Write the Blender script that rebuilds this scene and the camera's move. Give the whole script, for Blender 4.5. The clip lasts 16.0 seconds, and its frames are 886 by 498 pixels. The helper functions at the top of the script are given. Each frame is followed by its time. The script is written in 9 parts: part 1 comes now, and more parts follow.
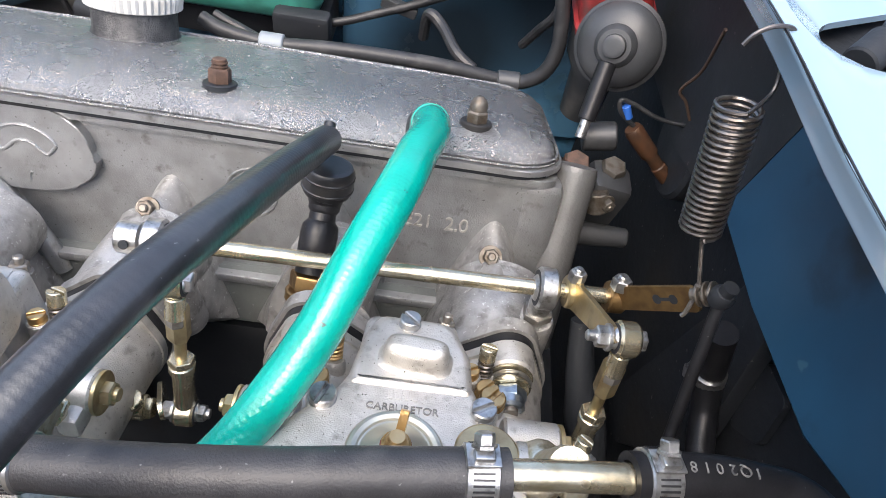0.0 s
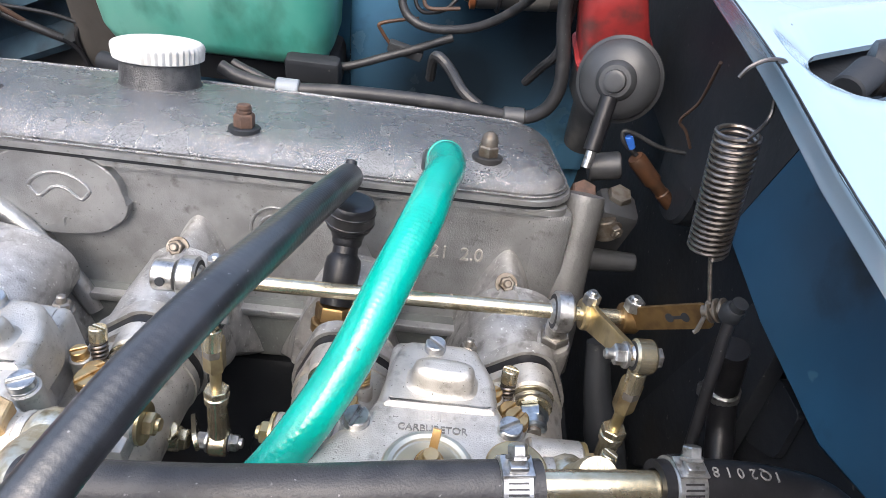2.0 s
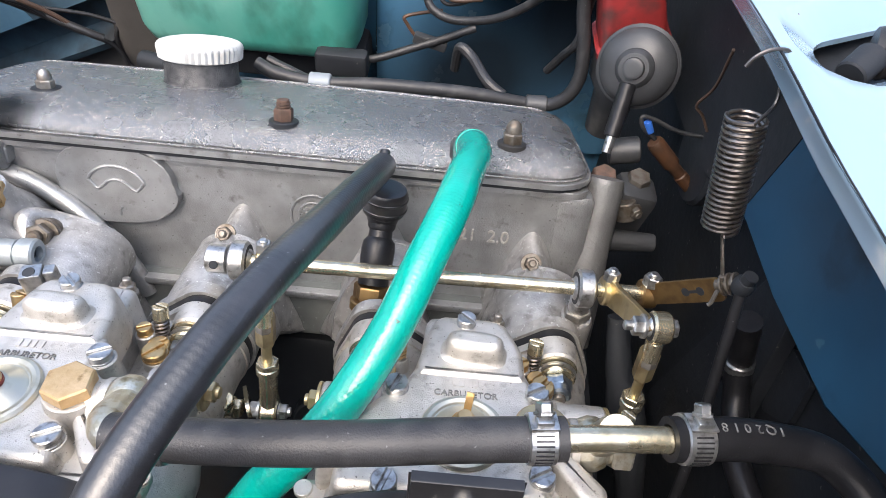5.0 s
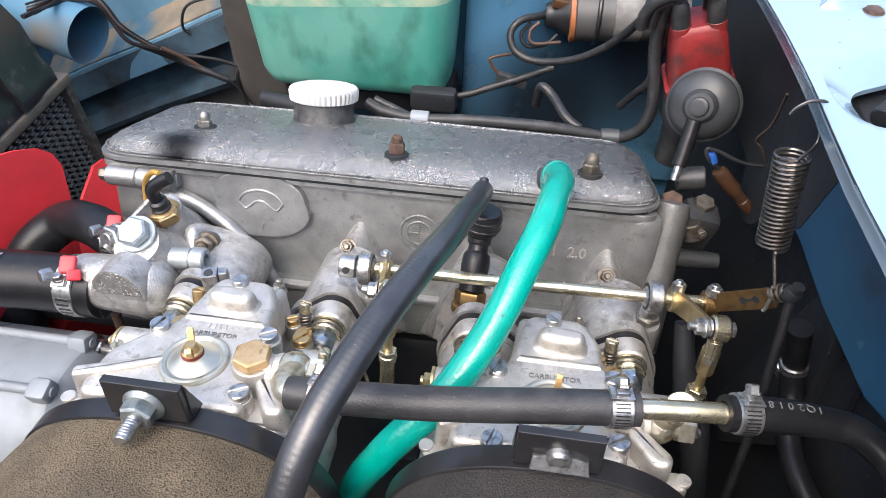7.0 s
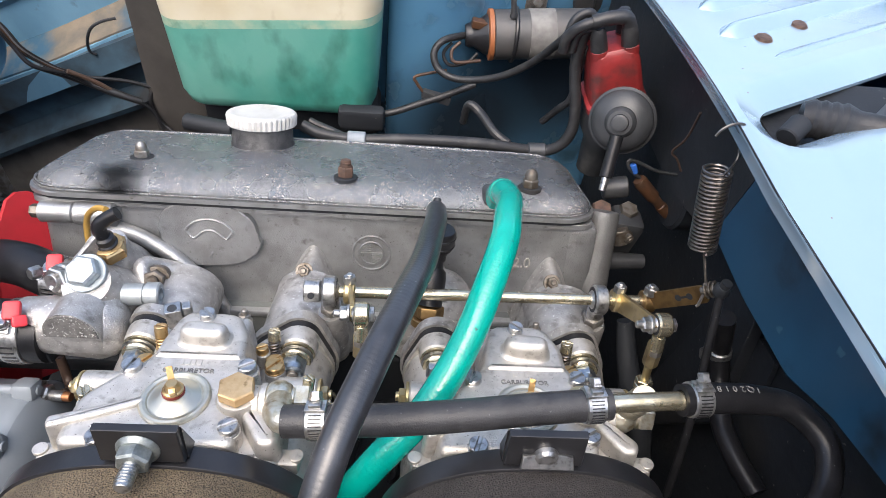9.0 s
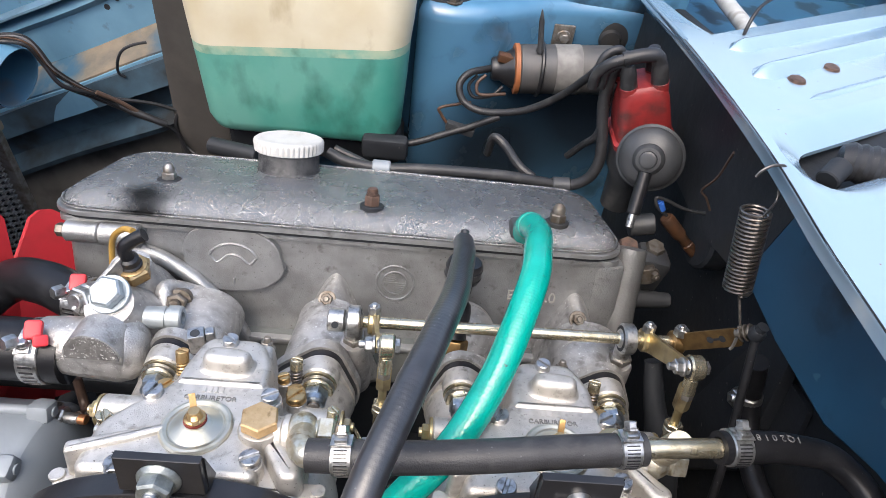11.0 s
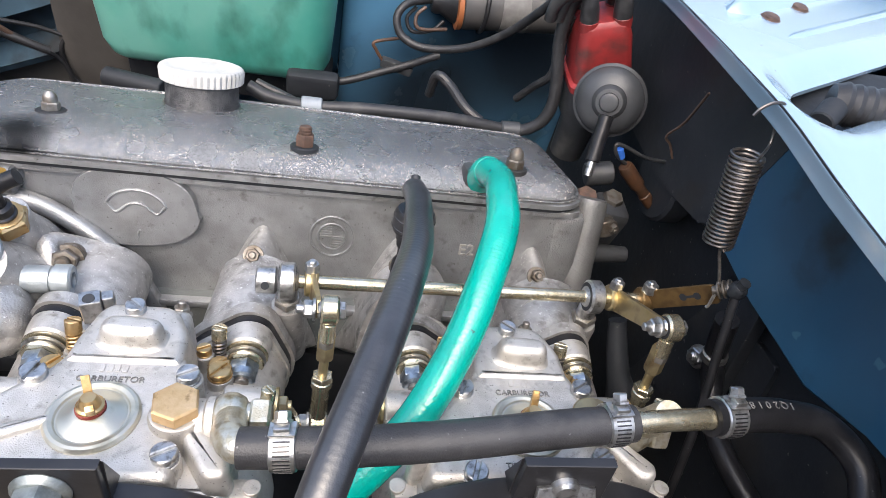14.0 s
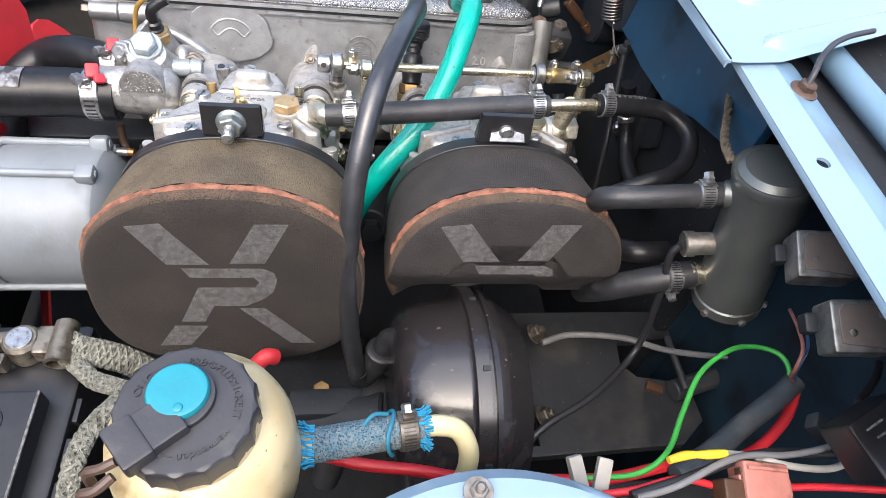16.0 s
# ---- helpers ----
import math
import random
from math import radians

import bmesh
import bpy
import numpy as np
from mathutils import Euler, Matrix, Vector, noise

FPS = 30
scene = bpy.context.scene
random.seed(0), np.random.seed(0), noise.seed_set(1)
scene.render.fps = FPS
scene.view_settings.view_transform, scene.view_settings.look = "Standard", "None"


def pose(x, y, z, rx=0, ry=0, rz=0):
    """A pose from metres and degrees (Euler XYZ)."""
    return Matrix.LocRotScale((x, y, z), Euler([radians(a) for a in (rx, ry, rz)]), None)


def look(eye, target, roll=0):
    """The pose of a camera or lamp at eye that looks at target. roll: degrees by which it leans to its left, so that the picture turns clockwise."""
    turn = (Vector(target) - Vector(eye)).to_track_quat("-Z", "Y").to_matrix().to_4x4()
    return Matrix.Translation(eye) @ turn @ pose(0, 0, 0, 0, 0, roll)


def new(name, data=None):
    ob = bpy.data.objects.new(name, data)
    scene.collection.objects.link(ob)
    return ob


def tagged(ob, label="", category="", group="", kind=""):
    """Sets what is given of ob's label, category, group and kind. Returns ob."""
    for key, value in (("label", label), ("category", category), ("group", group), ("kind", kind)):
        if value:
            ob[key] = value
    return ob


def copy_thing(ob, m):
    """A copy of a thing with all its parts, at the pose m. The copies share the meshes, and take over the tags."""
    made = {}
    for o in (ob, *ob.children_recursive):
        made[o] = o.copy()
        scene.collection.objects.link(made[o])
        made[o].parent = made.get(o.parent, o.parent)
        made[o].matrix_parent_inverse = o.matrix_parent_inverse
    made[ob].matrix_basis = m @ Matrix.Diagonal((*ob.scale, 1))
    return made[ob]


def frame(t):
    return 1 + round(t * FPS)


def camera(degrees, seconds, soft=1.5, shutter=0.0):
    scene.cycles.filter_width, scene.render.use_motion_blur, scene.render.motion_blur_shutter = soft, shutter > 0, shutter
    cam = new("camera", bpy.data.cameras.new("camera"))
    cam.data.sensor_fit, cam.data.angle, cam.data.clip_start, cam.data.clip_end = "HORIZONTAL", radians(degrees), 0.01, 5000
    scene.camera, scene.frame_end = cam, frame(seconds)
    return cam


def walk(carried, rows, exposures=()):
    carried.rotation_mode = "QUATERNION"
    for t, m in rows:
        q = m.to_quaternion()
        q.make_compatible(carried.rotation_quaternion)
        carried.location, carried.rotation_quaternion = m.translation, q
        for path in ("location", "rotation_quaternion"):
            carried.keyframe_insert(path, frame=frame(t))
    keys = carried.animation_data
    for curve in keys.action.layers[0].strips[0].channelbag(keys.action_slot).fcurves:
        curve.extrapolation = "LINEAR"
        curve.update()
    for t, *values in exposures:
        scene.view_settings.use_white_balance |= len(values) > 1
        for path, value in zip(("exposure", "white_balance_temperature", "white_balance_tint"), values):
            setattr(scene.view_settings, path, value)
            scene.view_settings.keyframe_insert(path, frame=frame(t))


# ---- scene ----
cam = camera(70.5, 16.0, soft=0.5)
PATH = [
    (0.0, (0.09062, -0.12939, 0.23969), (0.14639, 0.49238, -0.54152), 12.021),
    (0.5, (0.08969, -0.12491, 0.23763), (0.13546, 0.49601, -0.54490), 9.480),
    (1.0, (0.08724, -0.12477, 0.23151), (0.14347, 0.49871, -0.54831), 10.388),
    (1.5, (0.08412, -0.13106, 0.23789), (0.14500, 0.52625, -0.51326), 10.736),
    (2.0, (0.08119, -0.14273, 0.24836), (0.12696, 0.52206, -0.49727), 9.319),
    (2.5, (0.07812, -0.15330, 0.25712), (0.09372, 0.51406, -0.48745), 7.754),
    (3.0, (0.07837, -0.15582, 0.25901), (0.10221, 0.50819, -0.48833), 7.737),
    (3.5, (0.07665, -0.15727, 0.26025), (0.09415, 0.50238, -0.49111), 7.381),
    (6.0, (0.07718, -0.17351, 0.27804), (0.06944, 0.46963, -0.48767), 4.268),
    (6.5, (0.06376, -0.20302, 0.29571), (0.01240, 0.45784, -0.45303), 2.962),
    (7.0, (0.05841, -0.21605, 0.31412), (-0.03185, 0.44795, -0.42814), 0.635),
    (7.5, (0.04918, -0.23056, 0.33568), (-0.03712, 0.44658, -0.39509), 0.558),
    (8.0, (0.02811, -0.23206, 0.33919), (0.02254, 0.45142, -0.39075), 4.965),
    (8.5, (0.02621, -0.23981, 0.33798), (0.06411, 0.43945, -0.39494), 6.482),
    (9.0, (0.01724, -0.22624, 0.33455), (0.08303, 0.45412, -0.39537), 6.911),
    (9.5, (0.00838, -0.22306, 0.32072), (0.07142, 0.47673, -0.39084), 8.728),
    (12.0, (0.00325, -0.21263, 0.33525), (0.04690, 0.50234, -0.36255), 7.259),
    (12.5, (0.02064, -0.19287, 0.30467), (0.06536, 0.48474, -0.42938), 9.089),
    (13.0, (0.03124, -0.16565, 0.27838), (0.07805, 0.47086, -0.49146), 9.077),
    (13.5, (0.02279, -0.15842, 0.28203), (0.16105, 0.50923, -0.44949), 11.301),
    (14.0, (-0.01119, -0.18251, 0.28480), (0.17219, 0.47650, -0.44464), 15.970),
    (14.5, (-0.04815, -0.22923, 0.30728), (0.11776, 0.43382, -0.42268), 14.223),
    (15.0, (-0.04043, -0.32807, 0.31938), (0.11356, 0.35091, -0.39844), 12.653),
    (15.5, (-0.03312, -0.41231, 0.33194), (0.11098, 0.18615, -0.45615), 11.223),
    (16.0, (-0.03126, -0.43932, 0.34728), (0.13666, 0.16070, -0.43489), 12.838),
]
walk(cam, [(t, look(eye, target, roll)) for t, eye, target, roll in PATH],
     exposures=[(0.0, 0.88), (3.5, 0.84), (6.5, 0.80), (7.2, 0.78), (8.2, 0.60), (9.5, 0.58), (12.0, 0.56), (13.0, 0.66), (14.5, 0.72), (16.0, 0.86)])

# ---- daylight: open shade under a bright overcast sky ----
world = bpy.data.worlds.new("sky")
scene.world = world
world.use_nodes = True
wn = world.node_tree
sky = wn.nodes.new("ShaderNodeTexSky")
sky.sky_type = "NISHITA"
sky.sun_disc = False
sky.sun_elevation = radians(58)
sky.sun_rotation = radians(205)
sky.air_density, sky.dust_density, sky.ozone_density = 1.0, 4.6, 1.4
wn.links.new(sky.outputs[0], wn.nodes["Background"].inputs[0])
wn.nodes["Background"].inputs[1].default_value = 0.28
sun_data = bpy.data.lights.new("sun", "SUN")
sun_data.energy, sun_data.angle, sun_data.color = 1.15, radians(70), (1.0, 0.99, 0.985)
sun = new("sun", sun_data)
sun.matrix_world = look((-0.30, -0.65, 3.0), (0, 0, 0))


# ---- materials ----
def mat(name, col, rough=0.5, metal=0.0, col2=None, scale=40.0, lo=0.4, hi=0.65, bump=0.0, bscale=300.0,
        dirt=None, dscale=14.0, dlo=0.55, dhi=0.7, coat=0.0, detail=5.0, rvar=0.1, sss=0.0, fleck=None, fscale=500.0, flo=0.60, fhi=0.68, blotches=(), spec=0.5, streak=1.0):
    m = bpy.data.materials.new(name)
    m.use_nodes = True
    nt = m.node_tree
    b = nt.nodes["Principled BSDF"]
    tc = nt.nodes.new("ShaderNodeTexCoord")

    def noise_ramp(s, a, z, det, tall=1.0):
        n = nt.nodes.new("ShaderNodeTexNoise")
        n.inputs["Scale"].default_value, n.inputs["Detail"].default_value = s, det
        if tall == 1.0:
            nt.links.new(tc.outputs["Object"], n.inputs["Vector"])
        else:
            mp = nt.nodes.new("ShaderNodeMapping")
            mp.inputs["Scale"].default_value = (1, 1, 1 / tall)
            nt.links.new(tc.outputs["Object"], mp.inputs["Vector"])
            nt.links.new(mp.outputs[0], n.inputs["Vector"])
        r = nt.nodes.new("ShaderNodeMapRange")
        r.inputs["From Min"].default_value, r.inputs["From Max"].default_value = a, z
        nt.links.new(n.outputs["Fac"], r.inputs["Value"])
        return n, r

    def blend(fac, a, c):
        mx = nt.nodes.new("ShaderNodeMix")
        mx.data_type = "RGBA"
        nt.links.new(fac, mx.inputs["Factor"])
        for sock, v in ((mx.inputs["A"], a), (mx.inputs["B"], c)):
            if isinstance(v, tuple):
                sock.default_value = (*v, 1)
            else:
                nt.links.new(v, sock)
        return mx.outputs["Result"]

    col2 = col2 or tuple(c * 0.75 for c in col)
    _, r1 = noise_ramp(scale, lo, hi, detail)
    out = blend(r1.outputs[0], col, col2)
    if fleck:
        _, rf = noise_ramp(fscale, flo, fhi, 2.0)
        out = blend(rf.outputs[0], out, fleck)
    rough_src = r1.outputs[0]
    if dirt:
        _, rd = noise_ramp(dscale, dlo, dhi, 6.0, streak)
        out = blend(rd.outputs[0], out, dirt)
        rough_src = rd.outputs[0]
    for centre, inner, outer, tone in blotches:
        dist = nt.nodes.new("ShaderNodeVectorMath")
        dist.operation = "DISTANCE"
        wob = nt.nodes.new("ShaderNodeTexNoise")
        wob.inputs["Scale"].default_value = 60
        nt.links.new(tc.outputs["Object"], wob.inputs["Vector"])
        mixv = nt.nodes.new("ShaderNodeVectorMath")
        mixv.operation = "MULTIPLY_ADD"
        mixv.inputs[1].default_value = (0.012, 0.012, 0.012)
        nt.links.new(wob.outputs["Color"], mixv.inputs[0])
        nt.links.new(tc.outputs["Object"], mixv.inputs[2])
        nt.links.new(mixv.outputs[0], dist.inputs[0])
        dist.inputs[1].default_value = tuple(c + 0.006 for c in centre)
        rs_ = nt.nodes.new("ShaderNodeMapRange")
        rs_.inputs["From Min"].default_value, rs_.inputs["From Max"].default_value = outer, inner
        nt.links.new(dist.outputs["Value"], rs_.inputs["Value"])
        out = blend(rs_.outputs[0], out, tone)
    nt.links.new(out, b.inputs["Base Color"])
    rr = nt.nodes.new("ShaderNodeMapRange")
    rr.inputs["To Min"].default_value, rr.inputs["To Max"].default_value = rough, min(1.0, rough + rvar)
    nt.links.new(rough_src, rr.inputs["Value"])
    nt.links.new(rr.outputs[0], b.inputs["Roughness"])
    b.inputs["Metallic"].default_value = metal
    b.inputs["Specular IOR Level"].default_value = spec
    b.inputs["Coat Weight"].default_value = coat
    b.inputs["Coat Roughness"].default_value = 0.15
    if sss:
        b.inputs["Subsurface Weight"].default_value = sss
        b.inputs["Subsurface Radius"].default_value = (0.02, 0.02, 0.015)
    if bump:
        n, _ = noise_ramp(bscale, 0, 1, 3.0)
        bp = nt.nodes.new("ShaderNodeBump")
        bp.inputs["Strength"].default_value, bp.inputs["Distance"].default_value = bump, 0.001
        nt.links.new(n.outputs["Fac"], bp.inputs["Height"])
        nt.links.new(bp.outputs[0], b.inputs["Normal"])
    return m


ALU_HEAD = mat("silver_painted_casting", (0.34, 0.345, 0.345), 0.32, 0.7, (0.27, 0.272, 0.27), 60, bump=0.40, bscale=1100, dirt=(0.13, 0.125, 0.115), dscale=90, dlo=0.62, dhi=0.80, fleck=(0.10, 0.095, 0.09), fscale=620, flo=0.70, fhi=0.75)
ALU_COVER = mat("weathered_cover_paint", (0.44, 0.44, 0.435), 0.265, 0.88, (0.33, 0.33, 0.325), 500, bump=1.15, bscale=1500, dirt=(0.27, 0.27, 0.265), dscale=40, dlo=0.52, dhi=0.85, fleck=(0.08, 0.08, 0.08), fscale=1500, flo=0.55, fhi=0.64, blotches=(((-0.207, 0.014, 0.024), 0.006, 0.027, (0.022, 0.022, 0.022)), ((-0.203, -0.002, 0.016), 0.005, 0.022, (0.022, 0.022, 0.022))))
ALU_CARB = mat("new_die_cast_alloy", (0.56, 0.54, 0.505), 0.48, 0.75, (0.45, 0.43, 0.395), 110, bump=0.34, bscale=1500, dirt=(0.24, 0.225, 0.20), dscale=130, dlo=0.58, dhi=0.78, fleck=(0.11, 0.10, 0.09), fscale=820, flo=0.69, fhi=0.73)
ALU_OLD = mat("pitted_cast_alloy", (0.46, 0.45, 0.435), 0.40, 0.65, (0.34, 0.33, 0.315), 130, bump=0.5, bscale=800, dirt=(0.16, 0.155, 0.14), dscale=90, dlo=0.56, dhi=0.74, fleck=(0.70, 0.70, 0.68), fscale=520, flo=0.65, fhi=0.71)
ALU_CLEAN = mat("satin_alloy", (0.215, 0.24, 0.262), 0.5, 0.1, (0.185, 0.205, 0.225), 20, bump=0.12, dirt=(0.14, 0.15, 0.16), dscale=16)
STEEL = mat("zinc_plated_steel", (0.50, 0.50, 0.495), 0.28, 0.9, (0.32, 0.32, 0.315), 260, bump=0.16, bscale=800, dirt=(0.16, 0.15, 0.135), dscale=260, dlo=0.58, dhi=0.74)
STEEL_DARK = mat("dull_steel", (0.30, 0.29, 0.27), 0.4, 0.8, (0.2, 0.17, 0.14), 150, bump=0.2)
SPRING = mat("spring_steel", (0.20, 0.18, 0.165), 0.30, 0.9, (0.11, 0.095, 0.085), 200)
RUST = mat("rusty_steel", (0.115, 0.068, 0.048), 0.6, 0.3, (0.07, 0.045, 0.035), 200, bump=0.4)
YELLOW_ZINC = mat("yellow_passivated_steel", (0.44, 0.35, 0.18), 0.32, 0.85, (0.52, 0.45, 0.30), 60, bump=0.1, dirt=(0.20, 0.14, 0.07), dscale=60, dlo=0.5, dhi=0.7)
PIPE_ZINC = mat("pale_gold_plated_steel", (0.58, 0.53, 0.40), 0.26, 0.9, (0.46, 0.40, 0.27), 110, bump=0.12, dirt=(0.28, 0.24, 0.16), dscale=120, dlo=0.62, dhi=0.75)
BRASS = mat("brass", (0.50, 0.33, 0.145), 0.34, 0.9, (0.58, 0.42, 0.22), 130, bump=0.14, bscale=600, dirt=(0.22, 0.12, 0.045), dscale=170, dlo=0.58, dhi=0.72)
BRASS_DARK = mat("tarnished_brass", (0.27, 0.175, 0.075), 0.38, 0.85, (0.17, 0.105, 0.05), 120, bump=0.2)
RUBBER = mat("black_rubber", (0.009, 0.0092, 0.0105), 0.34, 0, (0.014, 0.014, 0.016), 110, bump=0.10, bscale=900, dirt=(0.022, 0.022, 0.024), dscale=60, dlo=0.58, dhi=0.80, fleck=(0.11, 0.11, 0.11), fscale=520, flo=0.73, fhi=0.77, spec=0.32)
RUBBER_GREY = mat("dusty_rubber", (0.026, 0.0265, 0.0285), 0.40, 0, (0.018, 0.0185, 0.02), 90, bump=0.2, bscale=1100, dirt=(0.045, 0.0445, 0.045), dscale=60, fleck=(0.12, 0.12, 0.12), fscale=520, flo=0.72, fhi=0.77, spec=0.4)
PLASTIC_BLACK = mat("black_plastic", (0.013, 0.013, 0.0145), 0.32, 0, (0.019, 0.019, 0.021), 60, bump=0.08, dirt=(0.026, 0.026, 0.028), dscale=35, dlo=0.58, dhi=0.8)
GREEN = mat("turquoise_silicone", (0.0, 0.33, 0.265), 0.22, 0, (0.0, 0.28, 0.225), 45, coat=0.35, bump=0.3, bscale=420, dirt=(0.0, 0.06, 0.05), dscale=150, dlo=0.70, dhi=0.73)
FOAM_BROWN = mat("brown_oiled_foam", (0.200, 0.152, 0.094), 0.85, 0, (0.122, 0.094, 0.058), 25, bump=2.4, bscale=1050, fleck=(0.016, 0.013, 0.009), fscale=1250, flo=0.50, fhi=0.68, dirt=(0.095, 0.060, 0.036), dscale=14, dlo=0.62, dhi=0.8, rvar=0.1)
FOAM_DARK = mat("dark_oiled_foam", (0.052, 0.045, 0.041), 0.7, 0, (0.036, 0.032, 0.030), 25, bump=2.4, bscale=1050, fleck=(0.007, 0.006, 0.006), fscale=1250, flo=0.48, fhi=0.66, rvar=0.1)
FOAM_FACE = mat("brown_foam_face", (0.048, 0.039, 0.031), 0.85, 0, (0.034, 0.028, 0.024), 18, bump=2.2, bscale=1050, fleck=(0.012, 0.009, 0.007), fscale=1250, flo=0.48, fhi=0.68)
FOAM_ORANGE = mat("orange_foam_seam", (0.37, 0.155, 0.095), 0.85, 0, (0.21, 0.090, 0.058), 190, bump=3.0, bscale=620, fleck=(0.06, 0.035, 0.026), fscale=620, flo=0.63, fhi=0.72)
FOAM_CRACK = mat("dark_foam_crack", (0.012, 0.009, 0.007), 0.9, 0, (0.020, 0.015, 0.011), 200, bump=1.5, bscale=700, spec=0.1)
FOAM_TAN = mat("tan_foam_edge", (0.145, 0.098, 0.064), 0.85, 0, (0.090, 0.064, 0.045), 60, bump=2.2, bscale=1050, fleck=(0.02, 0.014, 0.010), fscale=1250, flo=0.48, fhi=0.66)
PRINT_GREY = mat("worn_grey_print", (0.24, 0.235, 0.23), 0.75, 0, (0.13, 0.125, 0.12), 260, bump=2.2, bscale=1500, fleck=(0.035, 0.03, 0.027), fscale=1700, flo=0.44, fhi=0.66, dirt=(0.10, 0.09, 0.08), dscale=90, dlo=0.54, dhi=0.72)
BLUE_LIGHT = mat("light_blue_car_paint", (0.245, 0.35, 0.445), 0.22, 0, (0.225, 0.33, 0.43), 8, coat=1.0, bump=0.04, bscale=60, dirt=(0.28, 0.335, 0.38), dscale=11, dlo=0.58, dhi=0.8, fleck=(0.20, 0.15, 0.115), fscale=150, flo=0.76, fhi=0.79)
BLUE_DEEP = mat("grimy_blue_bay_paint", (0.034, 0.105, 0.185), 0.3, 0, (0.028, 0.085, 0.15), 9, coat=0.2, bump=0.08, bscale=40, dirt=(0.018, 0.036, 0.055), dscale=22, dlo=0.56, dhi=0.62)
# stained bay blue, darkened so the cowl's shade is in its colour
BLUE_SHADED = mat("stained_shaded_blue_paint", (0.022, 0.078, 0.140), 0.36, 0, (0.015, 0.054, 0.098), 9, bump=0.12, bscale=40, dirt=(0.007, 0.013, 0.020), dscale=15, dlo=0.52, dhi=0.66, spec=0.4, fleck=(0.05, 0.12, 0.17), fscale=70, flo=0.71, fhi=0.74)
BLUE_BAY = mat("dusty_blue_bay_paint", (0.075, 0.185, 0.28), 0.6, 0, (0.055, 0.145, 0.225), 12, bump=0.15, bscale=60, dirt=(0.15, 0.135, 0.115), dscale=11, dlo=0.50, dhi=0.68, spec=0.3)
DUST_BROWN = mat("dusty_grey_brown_sealer", (0.060, 0.056, 0.052), 0.7, 0, (0.042, 0.039, 0.036), 16, bump=0.5, bscale=120, dirt=(0.085, 0.078, 0.07), dscale=9, spec=0.3)
DULL_NUT = mat("aged_steel_nut", (0.17, 0.155, 0.135), 0.45, 0.7, (0.10, 0.08, 0.06), 180, bump=0.3)
DUSTY_LEDGE = mat("tan_dust_on_blue_paint", (0.20, 0.165, 0.125), 0.8, 0, (0.13, 0.12, 0.10), 30, bump=0.3, bscale=200, dirt=(0.04, 0.10, 0.155), dscale=14, dlo=0.46, dhi=0.62, spec=0.2)
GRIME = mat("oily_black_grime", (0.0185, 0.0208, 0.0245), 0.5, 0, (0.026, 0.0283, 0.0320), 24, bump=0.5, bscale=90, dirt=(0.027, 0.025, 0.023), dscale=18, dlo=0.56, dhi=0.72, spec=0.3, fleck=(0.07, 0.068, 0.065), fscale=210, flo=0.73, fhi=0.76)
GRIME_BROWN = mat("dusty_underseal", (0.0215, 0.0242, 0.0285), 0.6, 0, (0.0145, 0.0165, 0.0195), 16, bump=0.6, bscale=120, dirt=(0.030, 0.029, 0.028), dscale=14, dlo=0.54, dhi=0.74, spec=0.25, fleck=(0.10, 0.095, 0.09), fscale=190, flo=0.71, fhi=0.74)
BLACK_PAINT = mat("black_brown_enamel", (0.0180, 0.0165, 0.0172), 0.24, 0, (0.024, 0.021, 0.0215), 18, coat=0.35, bump=0.10, bscale=200, dirt=(0.048, 0.041, 0.040), dscale=26, dlo=0.58, dhi=0.75, fleck=(0.10, 0.075, 0.06), fscale=180, flo=0.70, fhi=0.74)
TANK_CREAM = mat("aged_cream_polythene", (0.66, 0.61, 0.46), 0.38, 0, (0.58, 0.51, 0.35), 14, bump=0.1, bscale=60, sss=0.3, dirt=(0.34, 0.26, 0.13), dscale=24, dlo=0.60, dhi=0.80, streak=2.0)
TANK_GREEN = mat("coolant_behind_polythene", (0.135, 0.36, 0.295), 0.38, 0, (0.050, 0.27, 0.215), 9, bump=0.1, bscale=60, sss=0.2, dirt=(0.022, 0.095, 0.068), dscale=24, dlo=0.52, dhi=0.80, streak=1.6)
WHITE_CAP = mat("white_plastic", (0.50, 0.50, 0.485), 0.45, 0, (0.45, 0.45, 0.43), 60, bump=0.2, dirt=(0.34, 0.325, 0.29), dscale=50, dlo=0.6, dhi=0.8)
RED_CAP = mat("red_distributor_plastic", (0.26, 0.024, 0.024), 0.45, 0, (0.18, 0.018, 0.018), 40, bump=0.15, dirt=(0.05, 0.022, 0.02), dscale=50, dlo=0.5, dhi=0.7)
RED_FAN = mat("red_plastic", (0.56, 0.03, 0.04), 0.4, 0, (0.48, 0.028, 0.035), 40)
GREY_DISC = mat("grey_enamel", (0.050, 0.053, 0.057), 0.42, 0.2, (0.038, 0.040, 0.043), 60, bump=0.1, dirt=(0.085, 0.085, 0.083), dscale=40, dlo=0.6, dhi=0.75)
COIL_GREY = mat("dusty_coil_can", (0.20, 0.195, 0.185), 0.6, 0.2, (0.13, 0.125, 0.12), 60, bump=0.2)
RESERVOIR = mat("yellowed_translucent_plastic", (0.60, 0.50, 0.30), 0.34, 0, (0.50, 0.39, 0.21), 40, bump=0.10, bscale=60, sss=0.25, dirt=(0.26, 0.18, 0.08), dscale=60, dlo=0.56, dhi=0.74, fleck=(0.16, 0.11, 0.06), fscale=300, flo=0.71, fhi=0.75)
